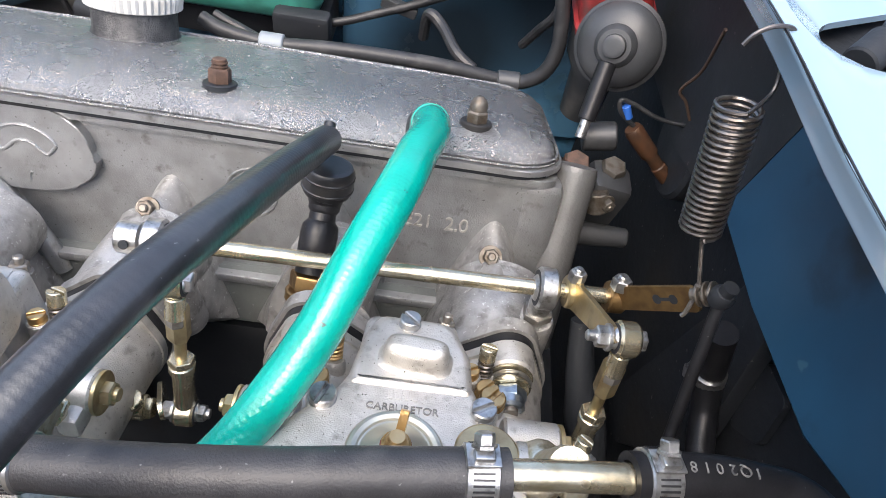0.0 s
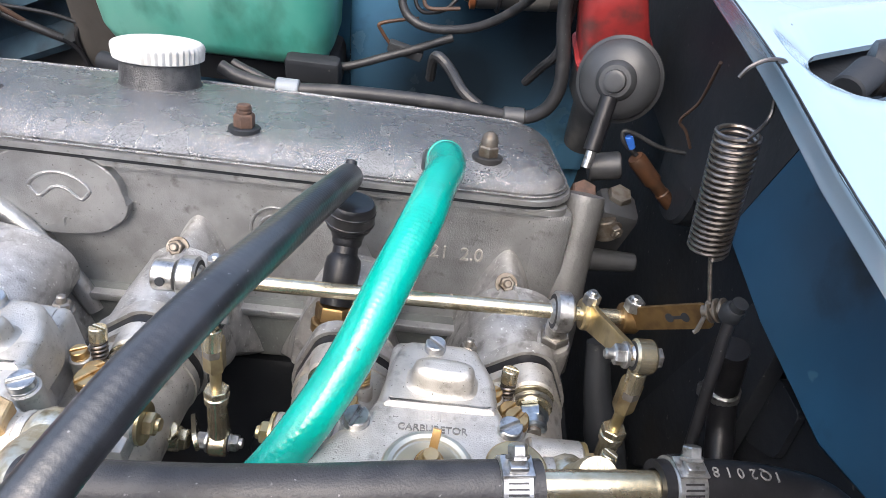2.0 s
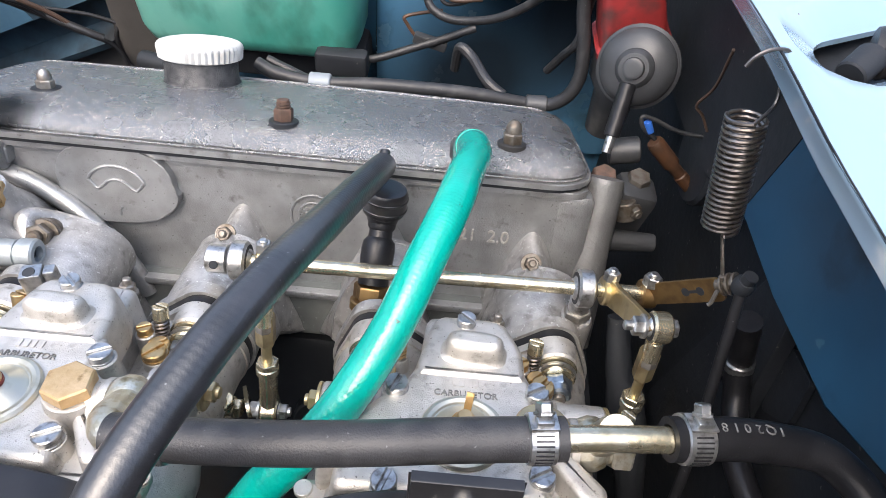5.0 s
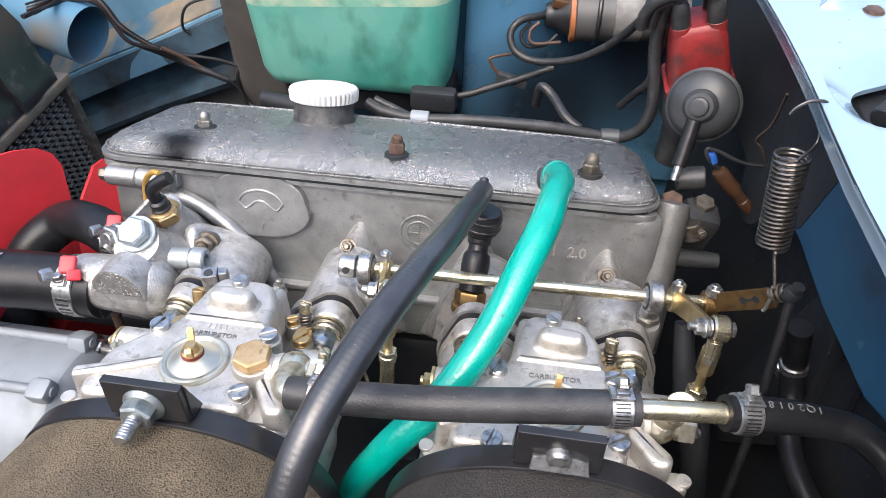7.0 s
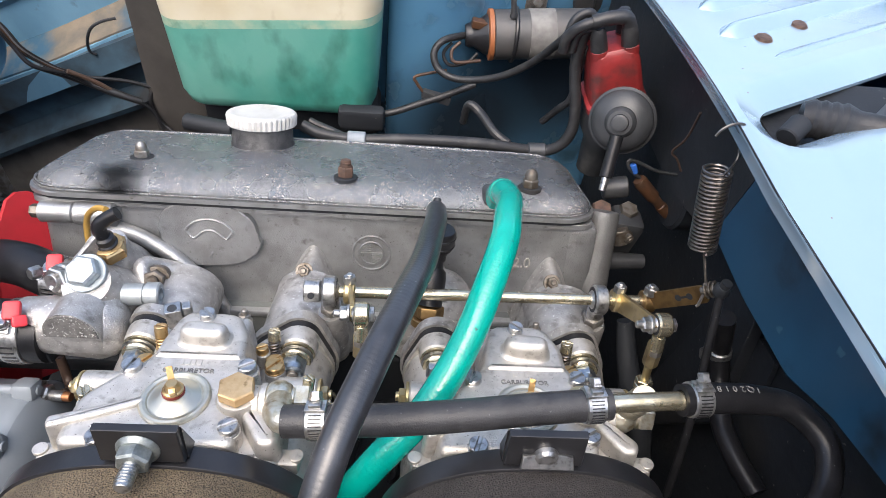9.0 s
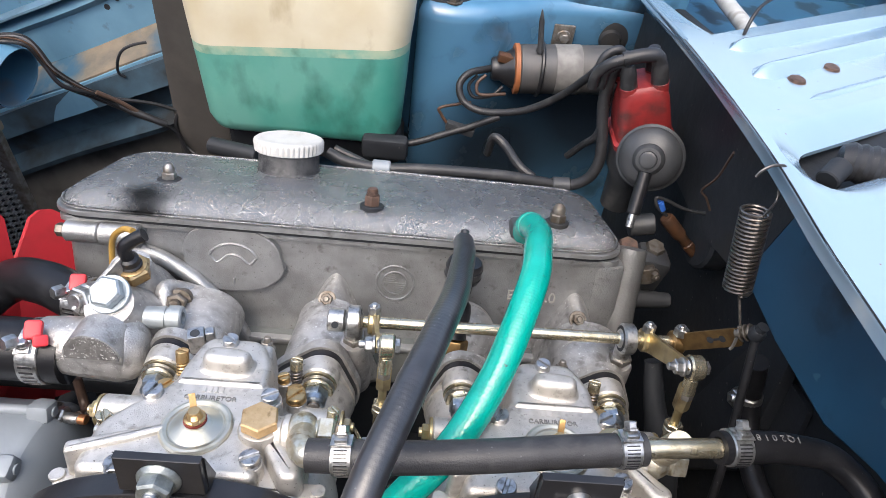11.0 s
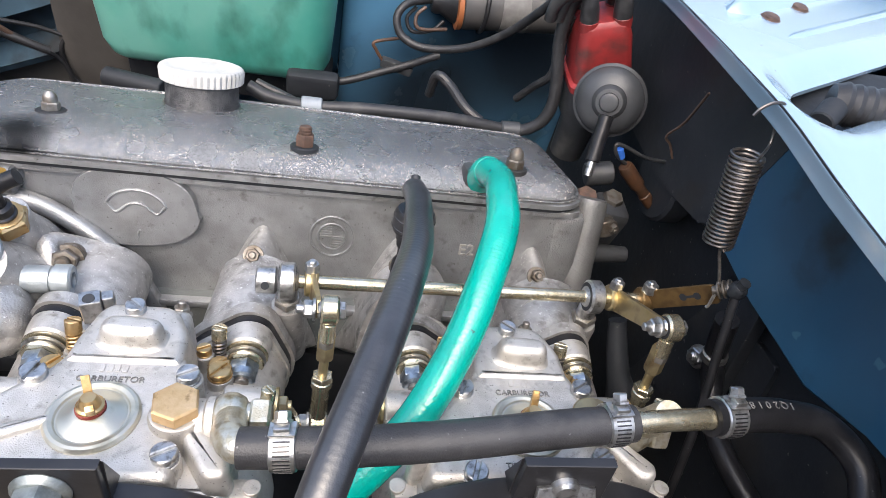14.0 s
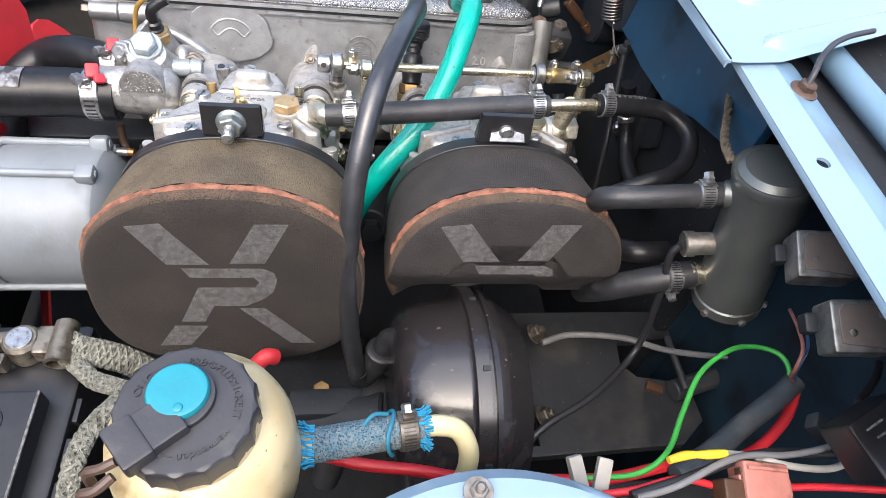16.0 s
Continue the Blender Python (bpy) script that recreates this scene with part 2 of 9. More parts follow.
CAP_GREY = mat("dark_grey_plastic", (0.030, 0.030, 0.034), 0.42, 0, (0.040, 0.040, 0.044), 60, bump=0.12, dirt=(0.075, 0.07, 0.066), dscale=60, dlo=0.58, dhi=0.74)
TEAL = mat("teal_plastic", (0.015, 0.23, 0.29), 0.3, 0, (0.012, 0.19, 0.245), 40, bump=0.1)
PLATE_BROWN = mat("oily_black_plate", (0.026, 0.0275, 0.031), 0.42, 0, (0.017, 0.0185, 0.021), 20, bump=0.3, bscale=150, dirt=(0.045, 0.043, 0.041), dscale=22, dlo=0.56, dhi=0.72, fleck=(0.09, 0.088, 0.085), fscale=200, flo=0.72, fhi=0.75)
BLUE_BRAID = mat("faded_blue_braid", (0.085, 0.17, 0.225), 0.85, 0, (0.20, 0.235, 0.24), 420, bump=2.0, bscale=900, fleck=(0.025, 0.07, 0.11), fscale=900, flo=0.52, fhi=0.62, dirt=(0.12, 0.12, 0.11), dscale=60)
BRAID = mat("tinned_braid", (0.21, 0.21, 0.175), 0.6, 0.3, (0.12, 0.12, 0.098), 300, bump=1.0, bscale=600, dirt=(0.08, 0.078, 0.06), dscale=120, dlo=0.55, dhi=0.7)
CLEAR_TUBE = mat("yellowed_clear_tube", (0.62, 0.58, 0.36), 0.3, 0, (0.56, 0.5, 0.28), 40, sss=0.2)
CAN_GREY = mat("dull_olive_grey_can", (0.175, 0.185, 0.175), 0.34, 0.6, (0.125, 0.132, 0.124), 14, bump=0.08, dirt=(0.12, 0.115, 0.095), dscale=12)
WIRE_BLACK = mat("black_wire", (0.02, 0.02, 0.022), 0.4)
WIRE_RED = mat("red_wire", (0.55, 0.02, 0.03), 0.4)
WIRE_GREEN = mat("green_wire", (0.05, 0.38, 0.06), 0.4)
WIRE_GREY = mat("grey_wire", (0.15, 0.15, 0.152), 0.45)
WIRE_WHITE = mat("white_wire", (0.32, 0.305, 0.27), 0.45)
WIRE_YELLOW = mat("yellow_sleeve", (0.7, 0.5, 0.03), 0.4)
WIRE_BROWN = mat("brown_wire", (0.085, 0.052, 0.038), 0.45)
TAN = mat("tan_connector", (0.075, 0.034, 0.016), 0.45, 0, (0.05, 0.025, 0.013), 90, bump=0.2)
SALMON = mat("salmon_connector", (0.42, 0.17, 0.135), 0.5, 0, (0.33, 0.12, 0.095), 60, bump=0.2, dirt=(0.16, 0.08, 0.06), dscale=70, dlo=0.56, dhi=0.72)
CONCRETE = mat("dark_paving", (0.10, 0.10, 0.10), 0.8, 0, (0.075, 0.075, 0.075), 3, bump=0.4, bscale=60)
INK_WHITE = mat("white_print", (0.16, 0.16, 0.155), 0.6, 0, (0.06, 0.06, 0.06), 300)


# ---- mesh helpers ----
inverse = {}


def thing(name, label, category, m=None, group="", at=None, kind=""):
    """An Empty that carries the parts of one thing. m: its pose, in which parts are given; at: its base, with parts given in the world."""
    ob = new(name)
    ob.empty_display_size = 0.02
    if m is not None:
        ob.matrix_world = m
        inverse[ob] = None
    else:
        ob.location = at
        inverse[ob] = Matrix.Translation(-Vector(at))
    return tagged(ob, label, category, group, kind)


def part(name, bm, material, parent, label="", angle=35):
    inv = inverse.get(parent)
    if inv is not None:
        bm.transform(inv)
    bmesh.ops.recalc_face_normals(bm, faces=bm.faces)
    me = bpy.data.meshes.new(name)
    bm.to_mesh(me)
    bm.free()
    for p in me.polygons:
        p.use_smooth = True
    me.set_sharp_from_angle(angle=radians(angle))
    me.materials.append(material)
    ob = new(name, me)
    ob.modifiers.new("even_shading", "WEIGHTED_NORMAL").keep_sharp = True
    ob.parent = parent
    inverse[ob] = inv
    return tagged(ob, label)


def solid(name, bm, material, label, category, kind="", group="", angle=35):
    """A one-mesh thing, in world coordinates."""
    bmesh.ops.recalc_face_normals(bm, faces=bm.faces)
    me = bpy.data.meshes.new(name)
    bm.to_mesh(me)
    bm.free()
    for p in me.polygons:
        p.use_smooth = True
    me.set_sharp_from_angle(angle=radians(angle))
    me.materials.append(material)
    ob = new(name, me)
    ob.modifiers.new("even_shading", "WEIGHTED_NORMAL").keep_sharp = True
    return tagged(ob, label, category, group, kind)


def mesh():
    return bmesh.new()


def box(bm, c, size, rot=(0, 0, 0), bevel=0.0, m=None):
    """A box with bevelled edges, centred at c, turned by rot degrees."""
    g = bmesh.ops.create_cube(bm, size=1.0)
    vs = g["verts"]
    bmesh.ops.scale(bm, vec=size, verts=vs)
    if bevel:
        es = list({e for v in vs for e in v.link_edges})
        r = bmesh.ops.bevel(bm, geom=es, offset=bevel, segments=2, profile=0.5, affect="EDGES")
        vs = list({v for f in r["faces"] for v in f.verts} | {v for v in vs if v.is_valid})
    t = pose(*c, *rot)
    bmesh.ops.transform(bm, matrix=(m or Matrix()) @ t, verts=vs)
    return bm


def axes(p0, p1):
    d = (Vector(p1) - Vector(p0)).normalized()
    a = Vector((0, 0, 1)) if abs(d.z) < 0.9 else Vector((1, 0, 0))
    u = d.cross(a).normalized()
    return d, u, d.cross(u).normalized()


def lathe(bm, p0, p1, profile, seg=24, turn=0.0):
    """A turned solid about the line p0-p1: profile is (distance along it, radius), closed at both ends."""
    p0 = Vector(p0)
    d, u, w = axes(p0, p1)
    rings = []
    for s, r in profile:
        rings.append([bm.verts.new(p0 + d * s + (u * math.cos(a) + w * math.sin(a)) * max(r, 1e-5))
                      for a in (turn + 2 * math.pi * i / seg for i in range(seg))])
    for a, b in zip(rings, rings[1:]):
        for i in range(seg):
            bm.faces.new((a[i], a[(i + 1) % seg], b[(i + 1) % seg], b[i]))
    bm.faces.new(rings[0][::-1])
    bm.faces.new(rings[-1])
    return bm


def rod(bm, p0, p1, r, seg=20, r2=None, edge=0.0):
    h = (Vector(p1) - Vector(p0)).length
    r2 = r if r2 is None else r2
    e = edge or min(r, h) * 0.12
    return lathe(bm, p0, p1, [(0, r - e), (e, r), (h - e, r2), (h, r2 - e)], seg)


def hexa(bm, p0, p1, r, turn=0.0):
    h = (Vector(p1) - Vector(p0)).length
    return lathe(bm, p0, p1, [(0, r * 0.93), (h * 0.12, r), (h * 0.85, r), (h, r * 0.86)], 6, turn)


def smooth_path(pts, steps=8):
    pts = [Vector(p) for p in pts]
    q = [pts[0] * 2 - pts[1]] + pts + [pts[-1] * 2 - pts[-2]]
    out = []
    for i in range(1, len(q) - 2):
        a, b, c, d = q[i - 1:i + 3]
        for k in range(steps):
            t = k / steps
            out.append(0.5 * (2 * b + (c - a) * t + (2 * a - 5 * b + 4 * c - d) * t * t + (3 * b - a - 3 * c + d) * t ** 3))
    out.append(pts[-1])
    return out


def tube(bm, pts, r, seg=14, steps=8, smooth=True, wall=0.0, radii=None):
    """A round hose along a smooth line; wall: the thickness seen at its open ends."""
    path = smooth_path(pts, steps) if smooth else [Vector(p) for p in pts]
    d = (path[1] - path[0]).normalized()
    u = d.orthogonal().normalized()
    rings = []
    for i, p in enumerate(path):
        t = (path[min(i + 1, len(path) - 1)] - path[max(i - 1, 0)]).normalized()
        u = (u - t * u.dot(t)).normalized()
        w = t.cross(u)
        rr = r if radii is None else r * np.interp(i / (len(path) - 1), *zip(*radii))
        rings.append([bm.verts.new(p + (u * math.cos(2 * math.pi * k / seg) + w * math.sin(2 * math.pi * k / seg)) * rr) for k in range(seg)])
    if wall:
        for end, nxt, i in ((0, 1, 0), (-1, -2, -1)):
            t = (path[end] - path[nxt]).normalized()
            c = path[end]
            inner = [bm.verts.new(c + (v.co - c) * (1 - wall / r)) for v in rings[end]]
            deep = [bm.verts.new(v.co - t * r * 1.2) for v in inner]
            rings.insert(0 if end == 0 else len(rings), inner)
            rings.insert(0 if end == 0 else len(rings), deep)
    for a, b in zip(rings, rings[1:]):
        for k in range(seg):
            bm.faces.new((a[k], a[(k + 1) % seg], b[(k + 1) % seg], b[k]))
    bm.faces.new(rings[0][::-1])
    bm.faces.new(rings[-1])
    return bm


def prism(bm, outline, w0, w1, m=None, bevel=0.0, seg=2):
    """An outline in local x, y drawn up from w0 to w1, with its upper edge rounded."""
    vs0 = [bm.verts.new((x, y, w0)) for x, y in outline]
    vs1 = [bm.verts.new((x, y, w1)) for x, y in outline]
    n = len(outline)
    bm.faces.new(vs0[::-1])
    top = bm.faces.new(vs1)
    for i in range(n):
        bm.faces.new((vs0[i], vs0[(i + 1) % n], vs1[(i + 1) % n], vs1[i]))
    allv = set(vs0 + vs1)
    if bevel:
        r = bmesh.ops.bevel(bm, geom=list(top.edges), offset=bevel, segments=seg, profile=0.5, affect="EDGES")
        allv |= {v for f in r["faces"] for v in f.verts}
    if m is not None:
        bmesh.ops.transform(bm, matrix=m, verts=[v for v in allv if v.is_valid])
    return bm


def rounded(outline, r, n=4):
    """Fillets the corners of a polygon."""
    out = []
    m = len(outline)
    for i in range(m):
        a, b, c = (Vector(outline[j % m]) for j in (i - 1, i, i + 1))
        k = min(r, (a - b).length * 0.45, (c - b).length * 0.45)
        p, q = b + (a - b).normalized() * k, b + (c - b).normalized() * k
        for j in range(n + 1):
            t = j / n
            out.append(tuple((1 - t) ** 2 * p + 2 * t * (1 - t) * b + t * t * q))
    return out


def inset_loop(outline, d):
    """Moves a counter-clockwise polygon's sides inwards by d."""
    out = []
    m = len(outline)
    for i in range(m):
        a, b, c = (Vector(outline[j % m]) for j in (i - 1, i, i + 1))
        n1, n2 = (Vector((-(q - p).y, (q - p).x)).normalized() for p, q in ((a, b), (b, c)))
        h = (n1 + n2).normalized()
        out.append(tuple(b + h * (d / max(0.5, h.dot(n1)))))
    return out


def pillow(bm, outline, w0, w1, r, draft=0.0, m=None, seg=5):
    """A cast boss: the outline drawn up from w0 to w1, with a rounded shoulder of radius r and drafted sides."""
    if sum(a[0] * b[1] - b[0] * a[1] for a, b in zip(outline, outline[1:] + outline[:1])) < 0:
        outline = outline[::-1]
    rows = [(inset_loop(outline, -draft), w0)]
    for k in range(seg + 1):
        a = math.pi / 2 * k / seg
        rows.append((inset_loop(outline, r * (1 - math.cos(a))), w1 - r + r * math.sin(a)))
    m = m or Matrix()
    return loft(bm, [[m @ Vector((x, y, w)) for x, y in lp] for lp, w in rows])


def hull(circles, n=40):
    """The convex outline round some circles (x, y, r)."""
    pts = sorted({(round(x + r * math.cos(2 * math.pi * k / n), 6), round(y + r * math.sin(2 * math.pi * k / n), 6)) for x, y, r in circles for k in range(n)})
    halves = []
    for seq in (pts, pts[::-1]):
        h = []
        for p in seq:
            while len(h) > 1 and (h[-1][0] - h[-2][0]) * (p[1] - h[-2][1]) - (h[-1][1] - h[-2][1]) * (p[0] - h[-2][0]) <= 0:
                h.pop()
            h.append(p)
        halves += h[:-1]
    return halves


def rrect(x0, x1, y0, y1, r, n=6):
    out = []
    for cx, cy, a0 in ((x1 - r, y1 - r, 0), (x0 + r, y1 - r, 90), (x0 + r, y0 + r, 180), (x1 - r, y0 + r, 270)):
        for k in range(n + 1):
            a = radians(a0 + 90 * k / n)
            out.append((cx + r * math.cos(a), cy + r * math.sin(a)))
    return out


def loft(bm, loops, close=True):
    """Skins a row of point loops of equal length."""
    rings = [[bm.verts.new(p) for p in lp] for lp in loops]
    n = len(rings[0])
    for a, b in zip(rings, rings[1:]):
        for i in range(n):
            bm.faces.new((a[i], a[(i + 1) % n], b[(i + 1) % n], b[i]))
    if close:
        bm.faces.new(rings[0][::-1])
        bm.faces.new(rings[-1])
    return bm


def wire(name, pts, r, material, label, category="wire", seg=12, group=""):
    return solid(name, tube(mesh(), pts, r, seg), material, label, category, group=group)


def lettering(name, text, material, parent, m, size, depth=0.0003, flip=False):
    """Raised letters in the built-in font, centred at the pose m."""
    cu = bpy.data.curves.new(name, "FONT")
    cu.body, cu.size, cu.extrude = text, size, depth
    cu.align_x, cu.align_y = "CENTER", "CENTER"
    tmp = new("tmp_text", cu)
    me = bpy.data.meshes.new_from_object(tmp.evaluated_get(bpy.context.evaluated_depsgraph_get()))
    bpy.data.objects.remove(tmp)
    bm = mesh()
    bm.from_mesh(me)
    bm.transform(m)
    return part(name, bm, material, parent)


def hose_clamp(parent, c, along, r, screw=(0, 0, 1), width=0.011, material=None):
    """A worm-drive clamp round a hose: slotted band and screw housing, as parts of the hose."""
    c, d, s = Vector(c), Vector(along).normalized(), Vector(screw)
    s = (s - d * s.dot(d)).normalized()
    t = d.cross(s)
    bm = mesh()
    lathe(bm, c - d * width / 2, c + d * width / 2, [(0, r + 0.0004), (0.0005, r + 0.0011), (width - 0.0005, r + 0.0011), (width, r + 0.0004)], 28)
    band = part("clamp_band", bm, material or STEEL, parent, "perforated zinc-plated steel band")
    bm = mesh()
    for k in range(-16, 17):
        if abs(k) < 3:
            continue
        a = k * 0.19
        n = s * math.cos(a) + t * math.sin(a)
        tt = (t * math.cos(a) - s * math.sin(a))
        q = Matrix((d, tt, n)).transposed().to_4x4()
        q.translation = c + n * (r + 0.0011)
        box(bm, (0, 0, 0), (width * 0.62, r * 0.075, 0.0006), m=q)
    part("perforation", bm, PLASTIC_BLACK, band)
    bm = mesh()
    q = Matrix((d, t, s)).transposed().to_4x4()
    q.translation = c + s * (r + 0.0016)
    box(bm, (0, 0, 0), (width * 1.0, 0.0085, 0.0010), bevel=0.0004, m=q)
    box(bm, (0, 0.001, 0.0016), (width * 0.62, 0.0050, 0.0030), bevel=0.0010, m=q)
    part("screw_housing", bm, material or STEEL, parent)
    bm = mesh()
    h = c + s * (r + 0.0034)
    e = (s * 0.75 - t * 0.66).normalized()
    lathe(bm, h - t * 0.001, h - t * 0.001 + e, [(0, 0.0026), (0.0006, 0.0042), (0.0016, 0.0042), (0.0018, 0.0034), (0.0048, 0.0034), (0.0053, 0.0029)], 6)
    part("screw", bm, STEEL, parent)
    return band


def slotted(bm, p0, p1, r, turn=0.5):
    """A cheese-head screw: a round head whose top is parted by a slot."""
    p0, p1 = Vector(p0), Vector(p1)
    d, u, w = axes(p0, p1)
    h = (p1 - p0).length
    cut = min(h * 0.4, r * 0.5)
    rod(bm, p0, p1 - d * cut, r, 18, edge=r * 0.05)
    q = Matrix((u, w, d)).transposed().to_4x4()
    q.translation = p1 - d * cut
    q = q @ pose(0, 0, 0, 0, 0, math.degrees(turn))
    g = r * 0.16
    a0 = math.asin(g / r)
    for k in (0, 1):
        arc = [(r * math.cos(a0 + (math.pi - 2 * a0) * i / 10), r * math.sin(a0 + (math.pi - 2 * a0) * i / 10)) for i in range(11)]
        prism(bm, arc, -0.0002, cut, m=q @ pose(0, 0, 0, 0, 0, 180 * k), bevel=r * 0.1, seg=1)
    return bm


def nut_stud(bm, p0, axis, r, h, washer=0.0, tip=0.0):
    """A hexagon nut on a washer, with the stud's end standing out of it."""
    p0, d = Vector(p0), Vector(axis).normalized()
    if washer:
        rod(bm, p0, p0 + d * 0.0016, washer, 20)
    hexa(bm, p0 + d * (0.0014 if washer else 0), p0 + d * (h + 0.0014), r, 0.3)
    if tip:
        rod(bm, p0 + d * h, p0 + d * (h + tip), r * 0.52, 14, edge=r * 0.15)
    return bm

# ---- the car's bay: ground, floor, walls, cowl ----
bm = mesh()
box(bm, (0, 0, -0.78), (400, 400, 0.02))
solid("ground", bm, CONCRETE, "grey concrete yard under the car", "ground", kind="structure")

# unseen wall, added behind the camera to hold off low sky light
bm = mesh()
box(bm, (0.0, -2.6, 0.35), (14.0, 0.2, 2.26), bevel=0.01)
solid("unseen_light_block", bm, mat("rough_grey_render", (0.20, 0.20, 0.195), 0.85, 0, (0.16, 0.16, 0.155), 4, bump=0.5, bscale=60), "unseen grey wall added to dim low sky light", "wall", kind="structure")

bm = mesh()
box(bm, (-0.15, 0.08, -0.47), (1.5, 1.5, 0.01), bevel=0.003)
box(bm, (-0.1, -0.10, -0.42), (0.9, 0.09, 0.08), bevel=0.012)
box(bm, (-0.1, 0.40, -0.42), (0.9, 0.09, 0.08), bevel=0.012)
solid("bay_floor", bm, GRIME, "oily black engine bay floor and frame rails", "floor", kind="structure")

# firewall: blue upper panel, dark panel below, slanting tunnel
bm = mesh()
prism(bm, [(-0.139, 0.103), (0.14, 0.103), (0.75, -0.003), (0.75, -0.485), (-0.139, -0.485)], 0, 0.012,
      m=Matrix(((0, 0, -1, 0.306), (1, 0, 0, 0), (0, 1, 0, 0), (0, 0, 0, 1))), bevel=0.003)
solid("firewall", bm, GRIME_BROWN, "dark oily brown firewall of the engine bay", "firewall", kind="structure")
# upper panel, in the blue that carries the cowl's shade
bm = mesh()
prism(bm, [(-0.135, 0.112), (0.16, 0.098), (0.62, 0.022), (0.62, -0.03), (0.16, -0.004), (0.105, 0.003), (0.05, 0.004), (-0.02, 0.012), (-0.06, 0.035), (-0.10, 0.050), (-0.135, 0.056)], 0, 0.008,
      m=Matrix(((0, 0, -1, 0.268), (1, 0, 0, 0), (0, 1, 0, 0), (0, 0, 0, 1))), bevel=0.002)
solid("firewall_upper", bm, BLUE_SHADED, "scuffed mid-blue painted upper firewall panel", "panel", kind="structure")
# recess walls in a darker navy than the bay paint
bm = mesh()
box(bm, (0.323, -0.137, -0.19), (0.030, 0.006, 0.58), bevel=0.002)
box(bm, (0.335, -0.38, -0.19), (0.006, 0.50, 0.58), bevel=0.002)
solid("firewall_recess", bm, mat("dark_navy_recess", (0.020, 0.044, 0.066), 0.5, 0, (0.014, 0.028, 0.042), 9, bump=0.2, bscale=60, dirt=(0.012, 0.015, 0.019), dscale=15, dlo=0.48, dhi=0.66, spec=0.3), "dark navy recess of the firewall by the servo", "panel", kind="structure")
# black sheet that covers the blue panel from the distributor outwards
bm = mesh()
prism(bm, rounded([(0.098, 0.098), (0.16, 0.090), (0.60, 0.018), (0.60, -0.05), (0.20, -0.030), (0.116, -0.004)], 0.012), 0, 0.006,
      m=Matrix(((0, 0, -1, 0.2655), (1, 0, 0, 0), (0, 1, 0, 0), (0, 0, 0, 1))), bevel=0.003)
solid("dark_firewall_sheet", bm, GRIME, "black sheet over the far side of the upper firewall", "panel", kind="structure")

# pedal box behind the linkage: slanting side cheek, a square cut-out, a stud and a hose stub
pb = thing("pedal_box", "black dusty pedal box stamping on the firewall", "bracket", at=(0.28, 0.03, -0.1))
bm = mesh()
prism(bm, [(0.082, -0.004), (0.050, -0.004), (0.020, -0.125), (0.075, -0.235), (0.120, -0.235)], 0, 0.010, m=Matrix(((0, 0, -1, 0.288), (1, 0, 0, 0), (0, 1, 0, 0), (0, 0, 0, 1))), bevel=0.003)
part("cheek", bm, GRIME_BROWN, pb, "dusty slanting cheek")
bm = mesh()
prism(bm, rounded([(0.045, -0.035), (0.018, -0.030), (0.008, -0.062), (0.030, -0.085)], 0.005), 0, 0.004, m=Matrix(((0, 0, -1, 0.2925), (1, 0, 0, 0), (0, 1, 0, 0), (0, 0, 0, 1))), bevel=0.001)
part("cut_out", bm, GRIME, pb, "dark square cut-out")
bm = mesh()
nut_stud(bm, (0.2755, 0.0597, -0.083), (-1, -0.15, 0.25), 0.0070, 0.006, 0.0095, 0.004)
part("stud_nut", bm, STEEL, pb, "zinc nut and washer")
bm = mesh()
tube(bm, [(0.190, 0.058, -0.040), (0.193, 0.046, -0.056), (0.197, 0.032, -0.072), (0.208, 0.012, -0.100), (0.222, -0.02, -0.16)], 0.0085, 12, 5, radii=[(0, 0.75), (0.5, 1.0), (0.62, 1.35), (0.78, 1.3), (1, 0.9)])
part("lever", bm, GRIME, pb, "dull black lever")

# cowl top: a pressed sheet with a raised rim, ribs and the wiper opening
cowl = thing("cowl_panel", "light blue pressed steel cowl with an oval opening", "cowl", at=(0.4, 0.1, 0.13), kind="structure")
HOLE = rounded([(0.352, 0.155), (0.2285, 0.0855), (0.2335, 0.0535), (0.352, 0.113)], 0.014, 6)


def ring_sheet(bm, outer, inner, z0, z1):
    """A flat sheet with one opening: both loops have as many points."""
    n = len(outer)
    lo = [[bm.verts.new((x, y, z)) for x, y in lp] for z in (z0, z1) for lp in (outer, inner)]
    o0, i0, o1, i1 = lo
    for k in range(n):
        j = (k + 1) % n
        bm.faces.new((o1[k], o1[j], i1[j], i1[k]))
        bm.faces.new((o0[k], i0[k], i0[j], o0[j]))
        bm.faces.new((o0[k], o0[j], o1[j], o1[k]))
        bm.faces.new((i0[k], i1[k], i1[j], i0[j]))


def ray_rect(loop, x0, x1, y0, y1):
    """The rectangle round a rounded opening, with one point for each of the opening's."""
    n = len(loop) // 4
    out = []
    for k, (x, y) in enumerate(loop):
        c, t = k // n, (k % n) / (n - 1)
        cx, cy = (x1, x0, x0, x1)[c], (y1, y1, y0, y0)[c]
        first = (cx, y) if c % 2 == 0 else (x, cy)
        last = (x, cy) if c % 2 == 0 else (cx, y)
        p, q, f = (first, (cx, cy), t * 2) if t < 0.5 else ((cx, cy), last, t * 2 - 1)
        out.append((p[0] + (q[0] - p[0]) * f, p[1] + (q[1] - p[1]) * f))
    return out


SIGHT = Vector((0.017, -0.226, 0.335))


def hem_drop(y):
    """How far the hem turns down: 2 mm at the near end, 11 mm from the opening on."""
    return 0.002 + 0.009 * max(0.0, min(1.0, (y + 0.13) / 0.13))


